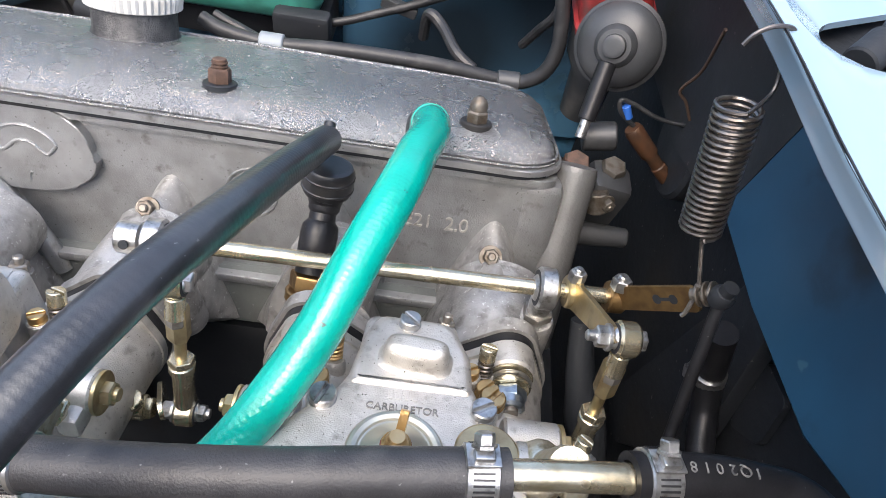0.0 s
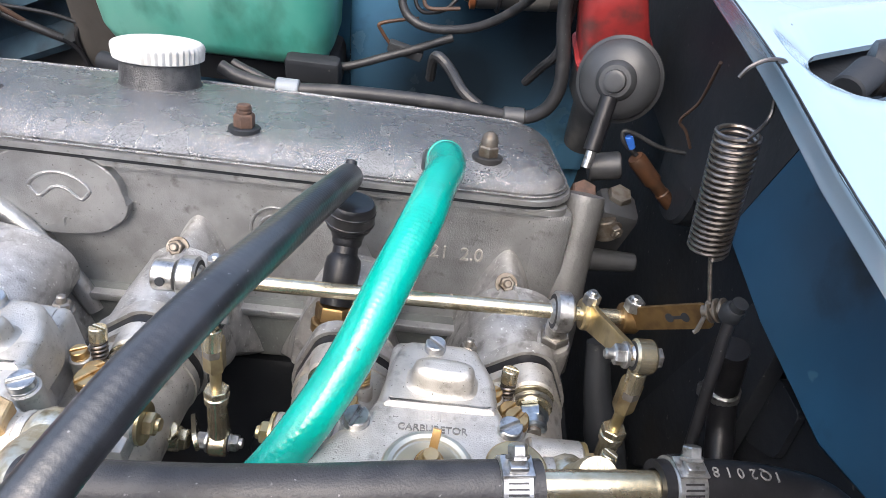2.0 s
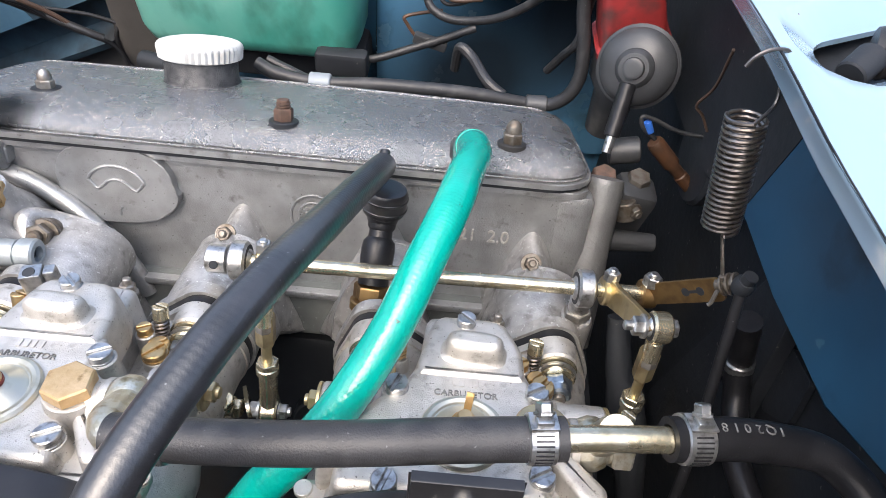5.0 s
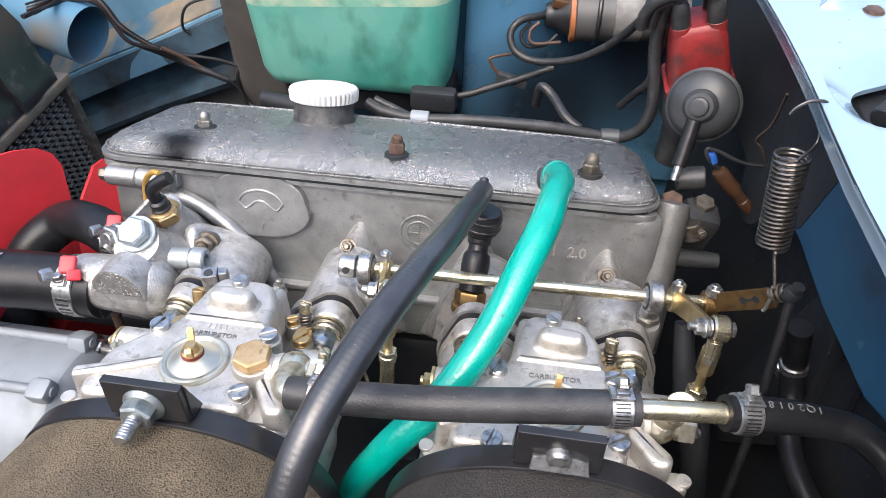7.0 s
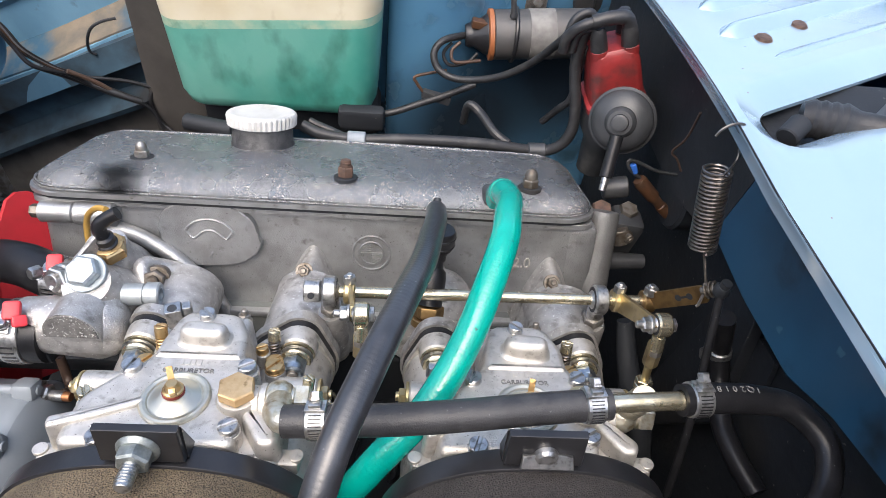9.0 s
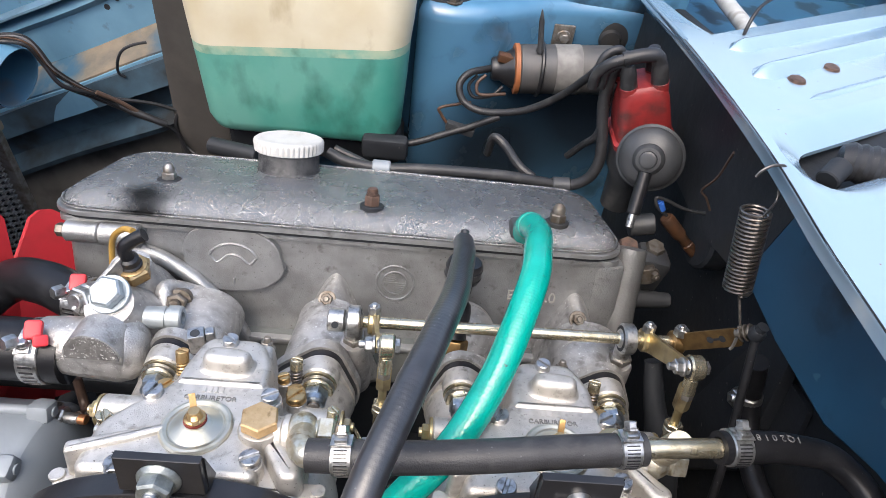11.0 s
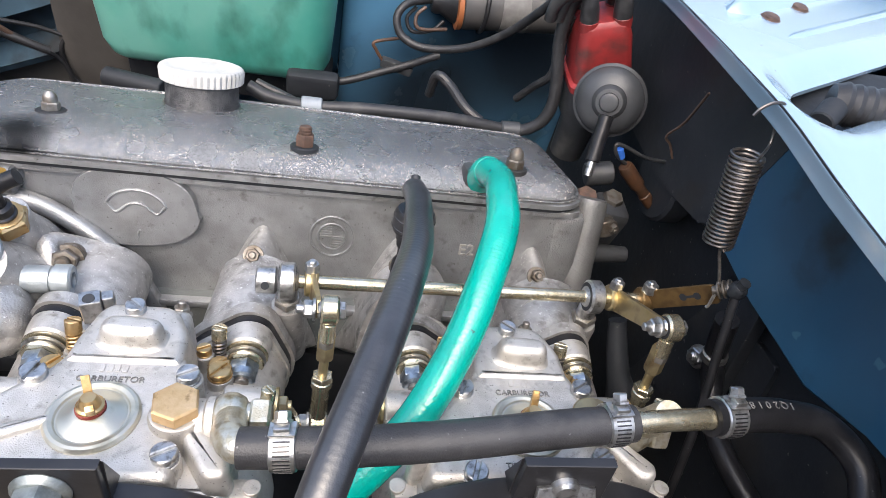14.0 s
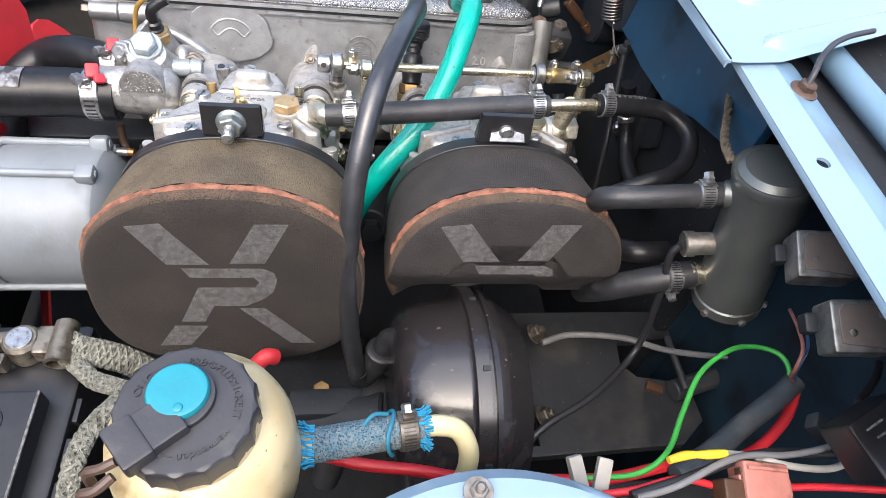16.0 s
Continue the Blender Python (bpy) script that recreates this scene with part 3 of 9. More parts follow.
def cowl_z(x, y):
    """The cowl's crown: level near the photographer, falling 17 % towards the far side; its hem turns down."""
    return 0.1385 - 0.17 * max(0.0, y - 0.05) - hem_drop(y) * max(0.0, min(1.0, (0.2102 - x) / 0.0050))


def hem_shift(x, y):
    """The hem curves away from the bay's edge; the sheet follows it over 60 mm."""
    t = max(0.0, y - 0.06)
    w = max(0.0, min(1.0, 1 - (x - 0.2102) / 0.06))
    return -w * (0.008 * max(0.0, min(1.0, (y + 0.13) / 0.13)) + 0.03 * t + 0.35 * t * t)


def crown(bm, bend=True):
    """Lays flat cowl work onto the crown, scaled about one point above the bay."""
    for v in bm.verts:
        h = v.co.z - 0.1385
        d = Vector((v.co.x + (hem_shift(v.co.x, v.co.y) if bend else 0.0), v.co.y, 0.1385)) - SIGHT
        a, b = 0.7, 1.8
        for _ in range(40):
            m_ = (a + b) / 2
            p = SIGHT + d * m_
            a, b = (m_, b) if p.z > cowl_z(v.co.x, p.y) else (a, m_)
        v.co = SIGHT + d * a + Vector((0, 0, h))
    return bm


bm = mesh()
# the dished border round the opening falls 7 mm to its edge
g1, g2 = inset_loop(HOLE, -0.003), inset_loop(HOLE, -0.013)
outer = [(x, y if y < 0.25 else 0.211 + (x + hem_shift(x, 0.211) - 0.189) * 0.55) for x, y in ray_rect(HOLE, 0.2104, 0.62, -0.131, 0.30)]
outer = [(x, y if y > -0.12 else -0.131 + 0.44 * max(0.0, x - 0.255) + 0.12 * max(0.0, min(x, 0.255) - 0.22)) for x, y in outer]
loops = [[(x + (u - x) * k / 14, y + (v - y) * k / 14, 0.1385) for (x, y), (u, v) in zip(outer, g2)] for k in range(15)]
loops += [ [(x, y, 0.1320) for x, y in g1], [(x, y, 0.1300) for x, y in HOLE], [(x, y, 0.1270) for x, y in HOLE]]
loft(bm, loops, close=False)
part("opening_panel", crown(bm), BLUE_LIGHT, cowl)
# pressed beads run slantwise across the sheet
for (x0, y0), (x1, y1), wd, ht in (((0.2245, 0.1665), (0.50, 0.322), 0.0105, 0.0095), ((0.2205, 0.2040), (0.50, 0.352), 0.0095, 0.0085), ((0.2530, 0.1415), (0.50, 0.281), 0.0045, 0.0016), ((0.2420, -0.060), (0.50, 0.040), 0.011, 0.0060), ((0.2400, -0.111), (0.50, -0.015), 0.011, 0.0060)):
    bm = mesh()
    a, b = Vector((x0, y0, 0.1384)), Vector((x1, y1, 0.1384))
    d = (b - a).normalized()
    n_ = Vector((-d.y, d.x, 0))
    rows = []
    for k in range(25):
        t = (k / 24) ** 1.7
        f = min(1.0, math.sin(min(1.0, t * (b - a).length / 0.014) * math.pi / 2) + 0.03)
        rows.append([a + (b - a) * t + n_ * wd * f * u + Vector((0, 0, ht * f * (0.5 + 0.5 * math.cos(math.pi * u)) - (0.002 if abs(u) == 1 else 0))) for u in (-1, -0.75, -0.5, -0.25, 0, 0.25, 0.5, 0.75, 1)])
    loft(bm, rows)
    part("pressed_bead", crown(bm, False), BLUE_LIGHT, cowl, angle=80)
bm = mesh()
# folded rim along the bay's edge
prof = [(0.2064, 0.1345), (0.2050, 0.1384), (0.2054, 0.1398), (0.2066, 0.1402), (0.2078, 0.1392), (0.2100, 0.1386), (0.2100, 0.137), (0.2074, 0.1374), (0.2070, 0.1345)]
loft(bm, [[(x, y, z) for x, z in prof] for y in [-0.130 + 0.430 * k / 30 for k in range(31)]])
part("folded_rim", crown(bm), BLUE_LIGHT, cowl, "light blue hem with chipped paint")
# dark tube that marks the gap between hem and sheet
bm = mesh()
tube(bm, [(0.2102, -0.128 + 0.34 * k / 20, 0.1388) for k in range(21)], 0.0007, 6, 1)
part("seam_line", crown(bm), GRIME, cowl, "dark line along the gap between hem and sheet")
for x, y in ((0.2552, 0.1668), (0.2900, 0.1905)):
    bm = mesh()
    lathe(bm, (x, y, 0.1375), (x, y, 0.15), [(0, 0.0066), (0.0008, 0.0068), (0.0014, 0.0055), (0.0028, 0.0052), (0.0038, 0.0036)], 16)
    part("screw", crown(bm, False), RUST, cowl, "rusty cross-head screw")
bm = mesh()
box(bm, (0.43, -0.105, 0.104), (0.36, 0.55, 0.006), bevel=0.002)
solid("cowl_floor", bm, GRIME_BROWN, "dusty cavity floor under the cowl", "panel", kind="structure")
bm = mesh()
box(bm, (0.44, 0.42, 0.012), (0.34, 0.50, 0.008), bevel=0.002)
box(bm, (0.44, 0.665, 0.06), (0.34, 0.008, 0.10), bevel=0.002)
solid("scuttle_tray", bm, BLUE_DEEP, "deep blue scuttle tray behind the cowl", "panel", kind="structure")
bm = mesh()
rows = []
for y, xl, xr in ((0.285, 0.2335, 0.300), (0.305, 0.2340, 0.283), (0.324, 0.2342, 0.273), (0.36, 0.2347, 0.267), (0.40, 0.2355, 0.262), (0.45, 0.2365, 0.260), (0.51, 0.2375, 0.259), (0.55, 0.2385, 0.258)):
    rows.append([(x, y, 0.1370 - 0.17 * (y - 0.05) + dz) for x, dz in ((xl, -0.003), (xl + 0.002, 0.0), (xr - 0.004, 0.0), (xr, -0.003), (xr, -0.006), (xl, -0.006))])
loft(bm, rows)
part("far_flange", bm, BLUE_LIGHT, cowl, "narrow light blue flange past the sheet")
bm = mesh()
rod(bm, (0.348, 0.60, 0.050), (0.325, 0.33, 0.075), 0.0085, 20)
solid("support_tube", bm, mat("pale_grey_tube", (0.42, 0.42, 0.40), 0.5, 0, (0.34, 0.335, 0.31), 60, bump=0.1, dirt=(0.22, 0.20, 0.17), dscale=40), "pale grey tube passing under the cowl", "tube")
wire("loose_cable", [(0.300, 0.350, 0.075), (0.301, 0.354, 0.095), (0.312, 0.368, 0.108), (0.335, 0.392, 0.110), (0.355, 0.41, 0.105)], 0.0018, WIRE_BLACK, "short bent black cable end behind the cowl", "cable", 10)

# inside the cowl's opening
mt = thing("wiper_linkage", "dusty grey wiper motor boot inside the cowl", "wiper motor", at=(0.28, 0.1, 0.121))
bm = mesh()
lathe(bm, (0.262, 0.100, 0.122), (0.302, 0.084, 0.128), [(0, 0.010)] + [(0.003 + 0.0030 * k, 0.0125 if k % 2 else 0.0112) for k in range(9)] + [(0.032, 0.009), (0.046, 0.0085)], 20)
part("boot", bm, RUBBER_GREY, mt, "grey ribbed rubber boot")
bm = mesh()
tube(bm, [(0.292, 0.088, 0.127), (0.305, 0.090, 0.128), (0.330, 0.112, 0.128), (0.36, 0.13, 0.126)], 0.0055, 12)
part("link", bm, CAP_GREY, mt)
bm = mesh()
rod(bm, (0.245, 0.078, 0.121), (0.256, 0.088, 0.126), 0.007)
part("spindle", bm, GRIME_BROWN, mt)

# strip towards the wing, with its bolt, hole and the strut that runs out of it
# darker copy of the light blue: the tilted rail's shade is in the colour
BLUE_RAIL = mat("shaded_blue_rail_paint", (0.155, 0.255, 0.345), 0.32, 0, (0.125, 0.215, 0.30), 14, coat=0.5, bump=0.06, bscale=60, dirt=(0.11, 0.15, 0.185), dscale=20, dlo=0.55, dhi=0.75)
rail = thing("wing_rail", "light blue folded steel rail beside the bay", "panel", at=(0.23, -0.25, 0.12), kind="structure")
bm = mesh()
HB = rrect(0.2285, 0.2365, -0.2188, -0.2108, 0.0039, 4)
ring_sheet(bm, ray_rect(HB, 0.2175, 0.2430, -0.62, -0.115), HB, 0.1335, 0.1355)
part("top", bm, BLUE_LIGHT, rail)
bm = mesh()
box(bm, (0.2181, -0.37, 0.1325), (0.0016, 0.50, 0.0040), bevel=0.0006)
part("inner_lip", bm, BLUE_LIGHT, rail)
# the slope takes the darker blue in place of real shading
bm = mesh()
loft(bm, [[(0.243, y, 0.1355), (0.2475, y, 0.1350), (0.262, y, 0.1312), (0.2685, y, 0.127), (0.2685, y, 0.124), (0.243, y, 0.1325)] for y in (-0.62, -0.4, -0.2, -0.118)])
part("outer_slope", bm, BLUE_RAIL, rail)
bm = mesh()
ba, bt = Vector((0.2530, -0.150, 0.1335)), Vector((0.10, -0.05, 1)).normalized()
lathe(bm, ba, ba + bt, [(0, 0.0088), (0.0012, 0.0090), (0.0022, 0.0078), (0.0026, 0.0064)], 20)
hexa(bm, ba + bt * 0.0022, ba + bt * 0.0068, 0.0056, 0.4)
part("bolt", bm, RUST, rail, "rusty bolt on a round washer")
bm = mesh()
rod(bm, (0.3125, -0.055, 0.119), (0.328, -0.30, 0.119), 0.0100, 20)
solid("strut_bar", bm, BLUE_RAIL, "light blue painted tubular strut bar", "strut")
wire("washer_tube", [(0.2530, -0.150, 0.139), (0.2555, -0.146, 0.145), (0.2620, -0.137, 0.149), (0.2740, -0.126, 0.152), (0.292, -0.115, 0.152), (0.318, -0.103, 0.150)], 0.0019, CAP_GREY, "thin grey bent wire at the rail's bolt")

# panels around the bay, mostly out of view
bm = mesh()
box(bm, (0.62, 0.1, -0.17), (0.03, 1.9, 0.56), bevel=0.01)
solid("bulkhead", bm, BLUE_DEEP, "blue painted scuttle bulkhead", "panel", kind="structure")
bm = mesh()
box(bm, (0.47, -0.42, -0.02), (0.26, 0.5, 0.20), bevel=0.01)
solid("wing_inner", bm, GRIME_BROWN, "dark inner wing cavity beside the rail", "panel", kind="structure")

# far inner wing with its pressings
wing = thing("inner_wing", "dusty blue inner wing with horizontal pressings", "panel", at=(-0.1, 0.55, -0.2), kind="structure")
bm = mesh()
prof = [(0.60, 0.16), (0.575, 0.14), (0.57, 0.075), (0.556, 0.066), (0.552, 0.060), (0.560, 0.052), (0.557, 0.035), (0.555, 0.0), (0.53, -0.012), (0.508, -0.022), (0.503, -0.060), (0.54, -0.068), (0.60, 0.0), (0.62, 0.16)]
def rise(x):
    """The pressings climb towards the strut tower."""
    return 0.46 * (x + 0.40) - 0.092


prof[0], prof[-1] = (0.574, 0.082), (0.60, 0.082)
loft(bm, [[(x, y + 0.004 * math.sin(x * 31), z + rise(x)) for y, z in prof] for x in [-0.75 + 0.45 * k / 12 for k in range(13)]])
part("pressed_panel", bm, mat("faded_wing_paint", (0.13, 0.255, 0.36), 0.40, 0, (0.09, 0.19, 0.28), 14, bump=0.25, bscale=50, dirt=(0.055, 0.065, 0.07), dscale=40, dlo=0.64, dhi=0.80, spec=0.35), wing)
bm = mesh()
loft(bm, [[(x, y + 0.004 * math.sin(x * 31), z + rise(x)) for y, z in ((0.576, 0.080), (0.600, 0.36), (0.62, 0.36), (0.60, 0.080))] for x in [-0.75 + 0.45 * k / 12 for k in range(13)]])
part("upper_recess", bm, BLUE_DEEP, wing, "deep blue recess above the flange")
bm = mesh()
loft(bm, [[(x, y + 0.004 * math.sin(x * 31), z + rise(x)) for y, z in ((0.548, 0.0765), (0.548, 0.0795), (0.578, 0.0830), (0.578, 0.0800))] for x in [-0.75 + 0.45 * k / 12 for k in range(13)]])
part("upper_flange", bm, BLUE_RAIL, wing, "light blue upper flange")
for x, z, r in ((-0.410, 0.045, 0.0040), (-0.395, 0.050, 0.0028), (-0.335, 0.055, 0.0038)):
    bm = mesh()
    rod(bm, (x, 0.5700, z + rise(x)), (x, 0.5575, z + rise(x)), r, 12)
    part("drilled_hole", bm, GRIME, wing, "dark drilled hole")
bm = mesh()
loft(bm, [[(x, y + 0.004 * math.sin(x * 31), z + rise(x)) for y, z in ((0.5545, 0.0035), (0.5305, -0.0085), (0.5100, -0.0185), (0.5100, -0.0215), (0.5545, -0.002))] for x in [-0.75 + 0.43 * k / 12 for k in range(13)]])
part("dusty_ledge", bm, DUSTY_LEDGE, wing, "ledge under tan road dust")
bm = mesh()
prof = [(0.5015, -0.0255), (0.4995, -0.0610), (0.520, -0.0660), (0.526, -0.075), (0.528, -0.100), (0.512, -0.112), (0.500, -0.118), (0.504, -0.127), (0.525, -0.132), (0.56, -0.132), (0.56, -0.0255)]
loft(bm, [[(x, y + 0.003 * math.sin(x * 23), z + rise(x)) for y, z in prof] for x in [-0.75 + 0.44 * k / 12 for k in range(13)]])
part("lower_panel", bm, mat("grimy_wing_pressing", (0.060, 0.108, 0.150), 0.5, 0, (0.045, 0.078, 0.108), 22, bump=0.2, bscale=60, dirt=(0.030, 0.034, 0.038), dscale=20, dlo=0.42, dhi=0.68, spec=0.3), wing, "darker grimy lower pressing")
bm = mesh()
prof = [(0.522, -0.126), (0.530, -0.145), (0.530, -0.60), (0.56, -0.60), (0.56, -0.126)]
loft(bm, [[(x, y + 0.003 * math.sin(x * 23), z + rise(x)) for y, z in prof] for x in [-0.75 + 0.44 * k / 12 for k in range(13)]])
part("underseal_panel", bm, mat("dusty_grey_underseal", (0.125, 0.118, 0.108), 0.7, 0, (0.09, 0.085, 0.078), 16, bump=0.5, bscale=120, dirt=(0.055, 0.052, 0.05), dscale=12, dlo=0.5, dhi=0.66, spec=0.3), wing, "grey-brown undersealed lower panel")
# a soft blotch darkens the rear panel low down at its rear end
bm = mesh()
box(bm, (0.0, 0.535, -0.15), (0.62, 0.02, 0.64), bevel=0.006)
part("rear_panel", bm, mat("faded_blue_panel", (0.070, 0.190, 0.315), 0.36, 0, (0.055, 0.155, 0.26), 9, bump=0.08, bscale=40, dirt=(0.02, 0.036, 0.05), dscale=16, dlo=0.54, dhi=0.68, spec=0.4, blotches=(((0.38, -0.03, 0.08), 0.06, 0.16, (0.018, 0.030, 0.044)),)), wing)
bm = mesh()
prism(bm, [(-0.335, -0.47), (-0.26, -0.47), (-0.235, 0.16), (-0.315, 0.16)], 0, 0.05, m=Matrix(((1, 0, 0, 0), (0, 0, -1, 0.53), (0, 1, 0, 0), (0, 0, 0, 1))), bevel=0.012)
part("strut_tower_edge", bm, DUST_BROWN, wing, "brown dusty upright edge of the strut tower")
bm = mesh()
box(bm, (0.03, 0.44, -0.40), (0.56, 0.16, 0.16), bevel=0.03)
part("strut_tower", bm, GRIME, wing, "black oily shelf of the inner wing")
bm = mesh()
tube(bm, [(-0.345, 0.505, -0.066), (-0.360, 0.498, -0.068), (-0.374, 0.495, -0.076), (-0.383, 0.494, -0.092), (-0.386, 0.496, -0.108), (-0.380, 0.498, -0.114)], 0.0019, 8)
part("cable_hook", bm, GRIME, wing, "bent dark cable hook")

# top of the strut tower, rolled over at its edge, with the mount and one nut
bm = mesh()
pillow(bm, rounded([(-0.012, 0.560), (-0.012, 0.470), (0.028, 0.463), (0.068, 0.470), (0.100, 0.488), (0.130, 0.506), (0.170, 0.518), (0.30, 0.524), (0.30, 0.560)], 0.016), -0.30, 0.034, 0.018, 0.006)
# two soft blotches darken the tower's side low down and rearwards
part("tower_top", bm, mat("mid_blue_tower_paint", (0.075, 0.195, 0.318), 0.24, 0, (0.06, 0.16, 0.27), 10, coat=0.6, bump=0.08, bscale=40, dirt=(0.035, 0.085, 0.13), dscale=18, dlo=0.58, dhi=0.74, blotches=(((0.20, -0.06, 0.02), 0.05, 0.15, (0.018, 0.030, 0.044)), ((0.33, -0.035, 0.09), 0.05, 0.14, (0.018, 0.030, 0.044)))), wing, "blue rolled top of the strut tower", angle=60)
bm = mesh()
lathe(bm, (0.018, 0.517, 0.0330), (0.018, 0.517, 0.05), [(0, 0.039), (0.0022, 0.038), (0.0024, 0.020), (0.0050, 0.018), (0.0054, 0.004)], 36)
part("strut_mount", bm, GRIME, wing, "black rubber strut mount")
bm = mesh()
nut_stud(bm, (0.028, 0.484, 0.0335), (0, 0, 1), 0.0068, 0.006, 0.010, 0.004)
part("mount_nut", bm, DULL_NUT, wing, "dull steel nut on its stud")

bm = mesh()
lathe(bm, (0.226, 0.5265, -0.009), (0.226, 0.50, -0.009), [(0, 0.026), (0.003, 0.0265), (0.006, 0.022), (0.007, 0.014), (0.012, 0.012), (0.013, 0.003)], 28)
part("rubber_plug", bm, GRIME, wing, "round black rubber plug")

# near wing edge, bolted
nw = thing("near_wing_edge", "light blue rounded edge of the near wing", "panel", at=(0.05, -0.39, 0.03), kind="structure")
bm = mesh()
n = 16
rows = []
for k in range(n + 1):
    x = -0.055 + 0.19 * k / n
    dip = 0.022 * ((x - 0.045) / 0.075) ** 2
    rows.append([(x, -0.3425 - dip, 0.030 - dip * 0.2), (x, -0.3400 - dip, 0.036 - dip * 0.2), (x, -0.347 - dip, 0.044 - dip * 0.2), (x, -0.375 - dip, 0.049), (x, -0.52, 0.052), (x, -0.52, 0.03)])
loft(bm, rows)
part("edge_panel", bm, BLUE_LIGHT, nw)
bm = mesh()
nut_stud(bm, (0.0358, -0.3546, 0.0480), (0, 0, 1), 0.0045, 0.004, 0.0075, 0.005)
part("bolt", bm, STEEL_DARK, nw, "dull steel bolt on a washer")
bm = mesh()
box(bm, (-0.1, -0.47, -0.16), (1.2, 0.02, 0.36), bevel=0.006)
solid("near_inner_wing", bm, GRIME, "dark near inner wing", "panel", kind="structure")

# front panel
bm = mesh()
box(bm, (-0.66, 0.1, -0.15), (0.02, 1.3, 0.64), bevel=0.006)
solid("front_panel", bm, BLUE_DEEP, "blue front panel ahead of the radiator", "panel", kind="structure")

# ---- engine: head, cover, block. The engine leans 22 degrees to the far side ----
ENGINE = pose(0, 0.130, -0.022, -22)


def eng(x, v, w):
    return ENGINE @ Vector((x, v, w))


head = thing("cylinder_head", "silver painted cast alloy cylinder head", "cylinder head", m=ENGINE)
bm = mesh()
prism(bm, [(x, y) for x, y in rrect(-0.268, 0.170, 0.006, 0.152, 0.010, 4)], -0.125, 0.0085)
part("casting", bm, ALU_HEAD, head)
bm = mesh()
prism(bm, rrect(-0.272, 0.174, 0.0012, 0.157, 0.012, 4), 0.0030, 0.0076, bevel=0.0008)
part("upper_lip", bm, ALU_HEAD, head)


def port(x, low):
    """A port nose: a gable with hollow flanks where it leaves the face, round at its mouth."""
    bm = mesh()
    secs = []
    for v, top, foot, hw, g in ((0.014, -0.0235, -0.120, 0.052, 1.0), (0.0060, -0.0245, -0.120, 0.050, 1.0), (0.0, -0.0265, -0.118, 0.046, 0.92), (-0.008, -0.0290, -0.114, 0.041, 0.78), (-0.018, -0.0320, -0.108, 0.036, 0.55), (-0.030, -0.0350, -0.100, 0.031, 0.28), (-0.042, -0.0372, -0.094, 0.0275, 0.08)):
        h = top - foot
        lp = []
        for k in range(33):
            u = -1 + k / 16
            a = math.sqrt(u * u + 0.06) / math.sqrt(1.06)
            gable = (1 - a) ** 1.2 / (1 - math.sqrt(0.06 / 1.06)) ** 1.2
            lp.append((x + hw * u, v, foot - low + h * (g * gable + (1 - g) * math.sqrt(max(0.0, 1 - u * u)))))
        secs.append(lp + [(x + hw * u, v, foot - low - 0.004) for u in (0.8, 0.4, 0.0, -0.4, -0.8)])
    loft(bm, secs)
    return bm


for x, low in ((-0.155, 0.020), (-0.055, 0.0), (0.042, 0.0), (0.142, 0.0)):
    ob = part("intake_port", port(x, low), ALU_OLD, head, "rough gabled port casting", angle=60)
    if low:
        continue
    bm = mesh()
    nut_stud(bm, (x - 0.003, -0.0215, -0.0345), (0, -0.9, 0.5), 0.0048, 0.0048, 0.0068, 0.004)
    part("stud_nut", bm, DULL_NUT, ob, "dull stud and nut")
# ribs running from the ports, and the curved rib of the thermostat side
bm = mesh()
tube(bm, [(-0.212, 0.0040, -0.0160), (-0.190, 0.0000, -0.0215), (-0.166, -0.0035, -0.0345), (-0.146, -0.0055, -0.0530), (-0.131, -0.0060, -0.0740), (-0.122, -0.0040, -0.0960)], 0.0060, 12)
tube(bm, [(-0.218, 0.0030, -0.0300), (-0.196, -0.0010, -0.0340), (-0.175, -0.0045, -0.0460), (-0.157, -0.0065, -0.0640), (-0.147, -0.0060, -0.0860)], 0.0034, 10)
part("curved_rib", bm, ALU_HEAD, head)
bm = mesh()
out = []
for k in range(40):
    a = 2 * math.pi * k / 40
    rx, rz = 0.0385, 0.0268
    e = 2.6
    c, s = math.cos(a), math.sin(a)
    f = (abs(c) ** e + abs(s) ** e) ** (-1 / e)
    out.append((-0.1368 + rx * f * c + (0.003 if s < 0 else 0), -0.0170 + rz * f * s * (1.0 - 0.10 * c)))
TOFACE = Matrix(((1, 0, 0, 0), (0, 0, -1, 0), (0, 1, 0, 0), (0, 0, 0, 1)))
prism(bm, out, -0.007, 0.0008, m=TOFACE, bevel=0.0012)
plate = part("core_plate", bm, ALU_HEAD, head, "flat cast boss plate with a raised emblem")
bm = mesh()
for r, a0, a1, dz in ((0.0195, 20, 160, -0.019), (0.0085, 20, 160, -0.0195)):
    tube(bm, [(-0.1355 + r * math.cos(radians(a)), -0.0010, dz + r * 0.8 * math.sin(radians(a))) for a in range(a0, a1 + 1, 14)], 0.0011, 8, 3)
for sx in (-1, 1):
    tube(bm, [(-0.1355 + sx * 0.0185, -0.0010, -0.0138), (-0.1355 + sx * 0.013, -0.0010, -0.0198), (-0.1355 + sx * 0.0078, -0.0010, -0.0165)], 0.0011, 8, 3)
tube(bm, [(-0.134, -0.0010, -0.032), (-0.1355, -0.0010, -0.0345), (-0.1355, -0.0010, -0.038)], 0.0009, 6, 3)
part("emblem", bm, ALU_HEAD, plate)
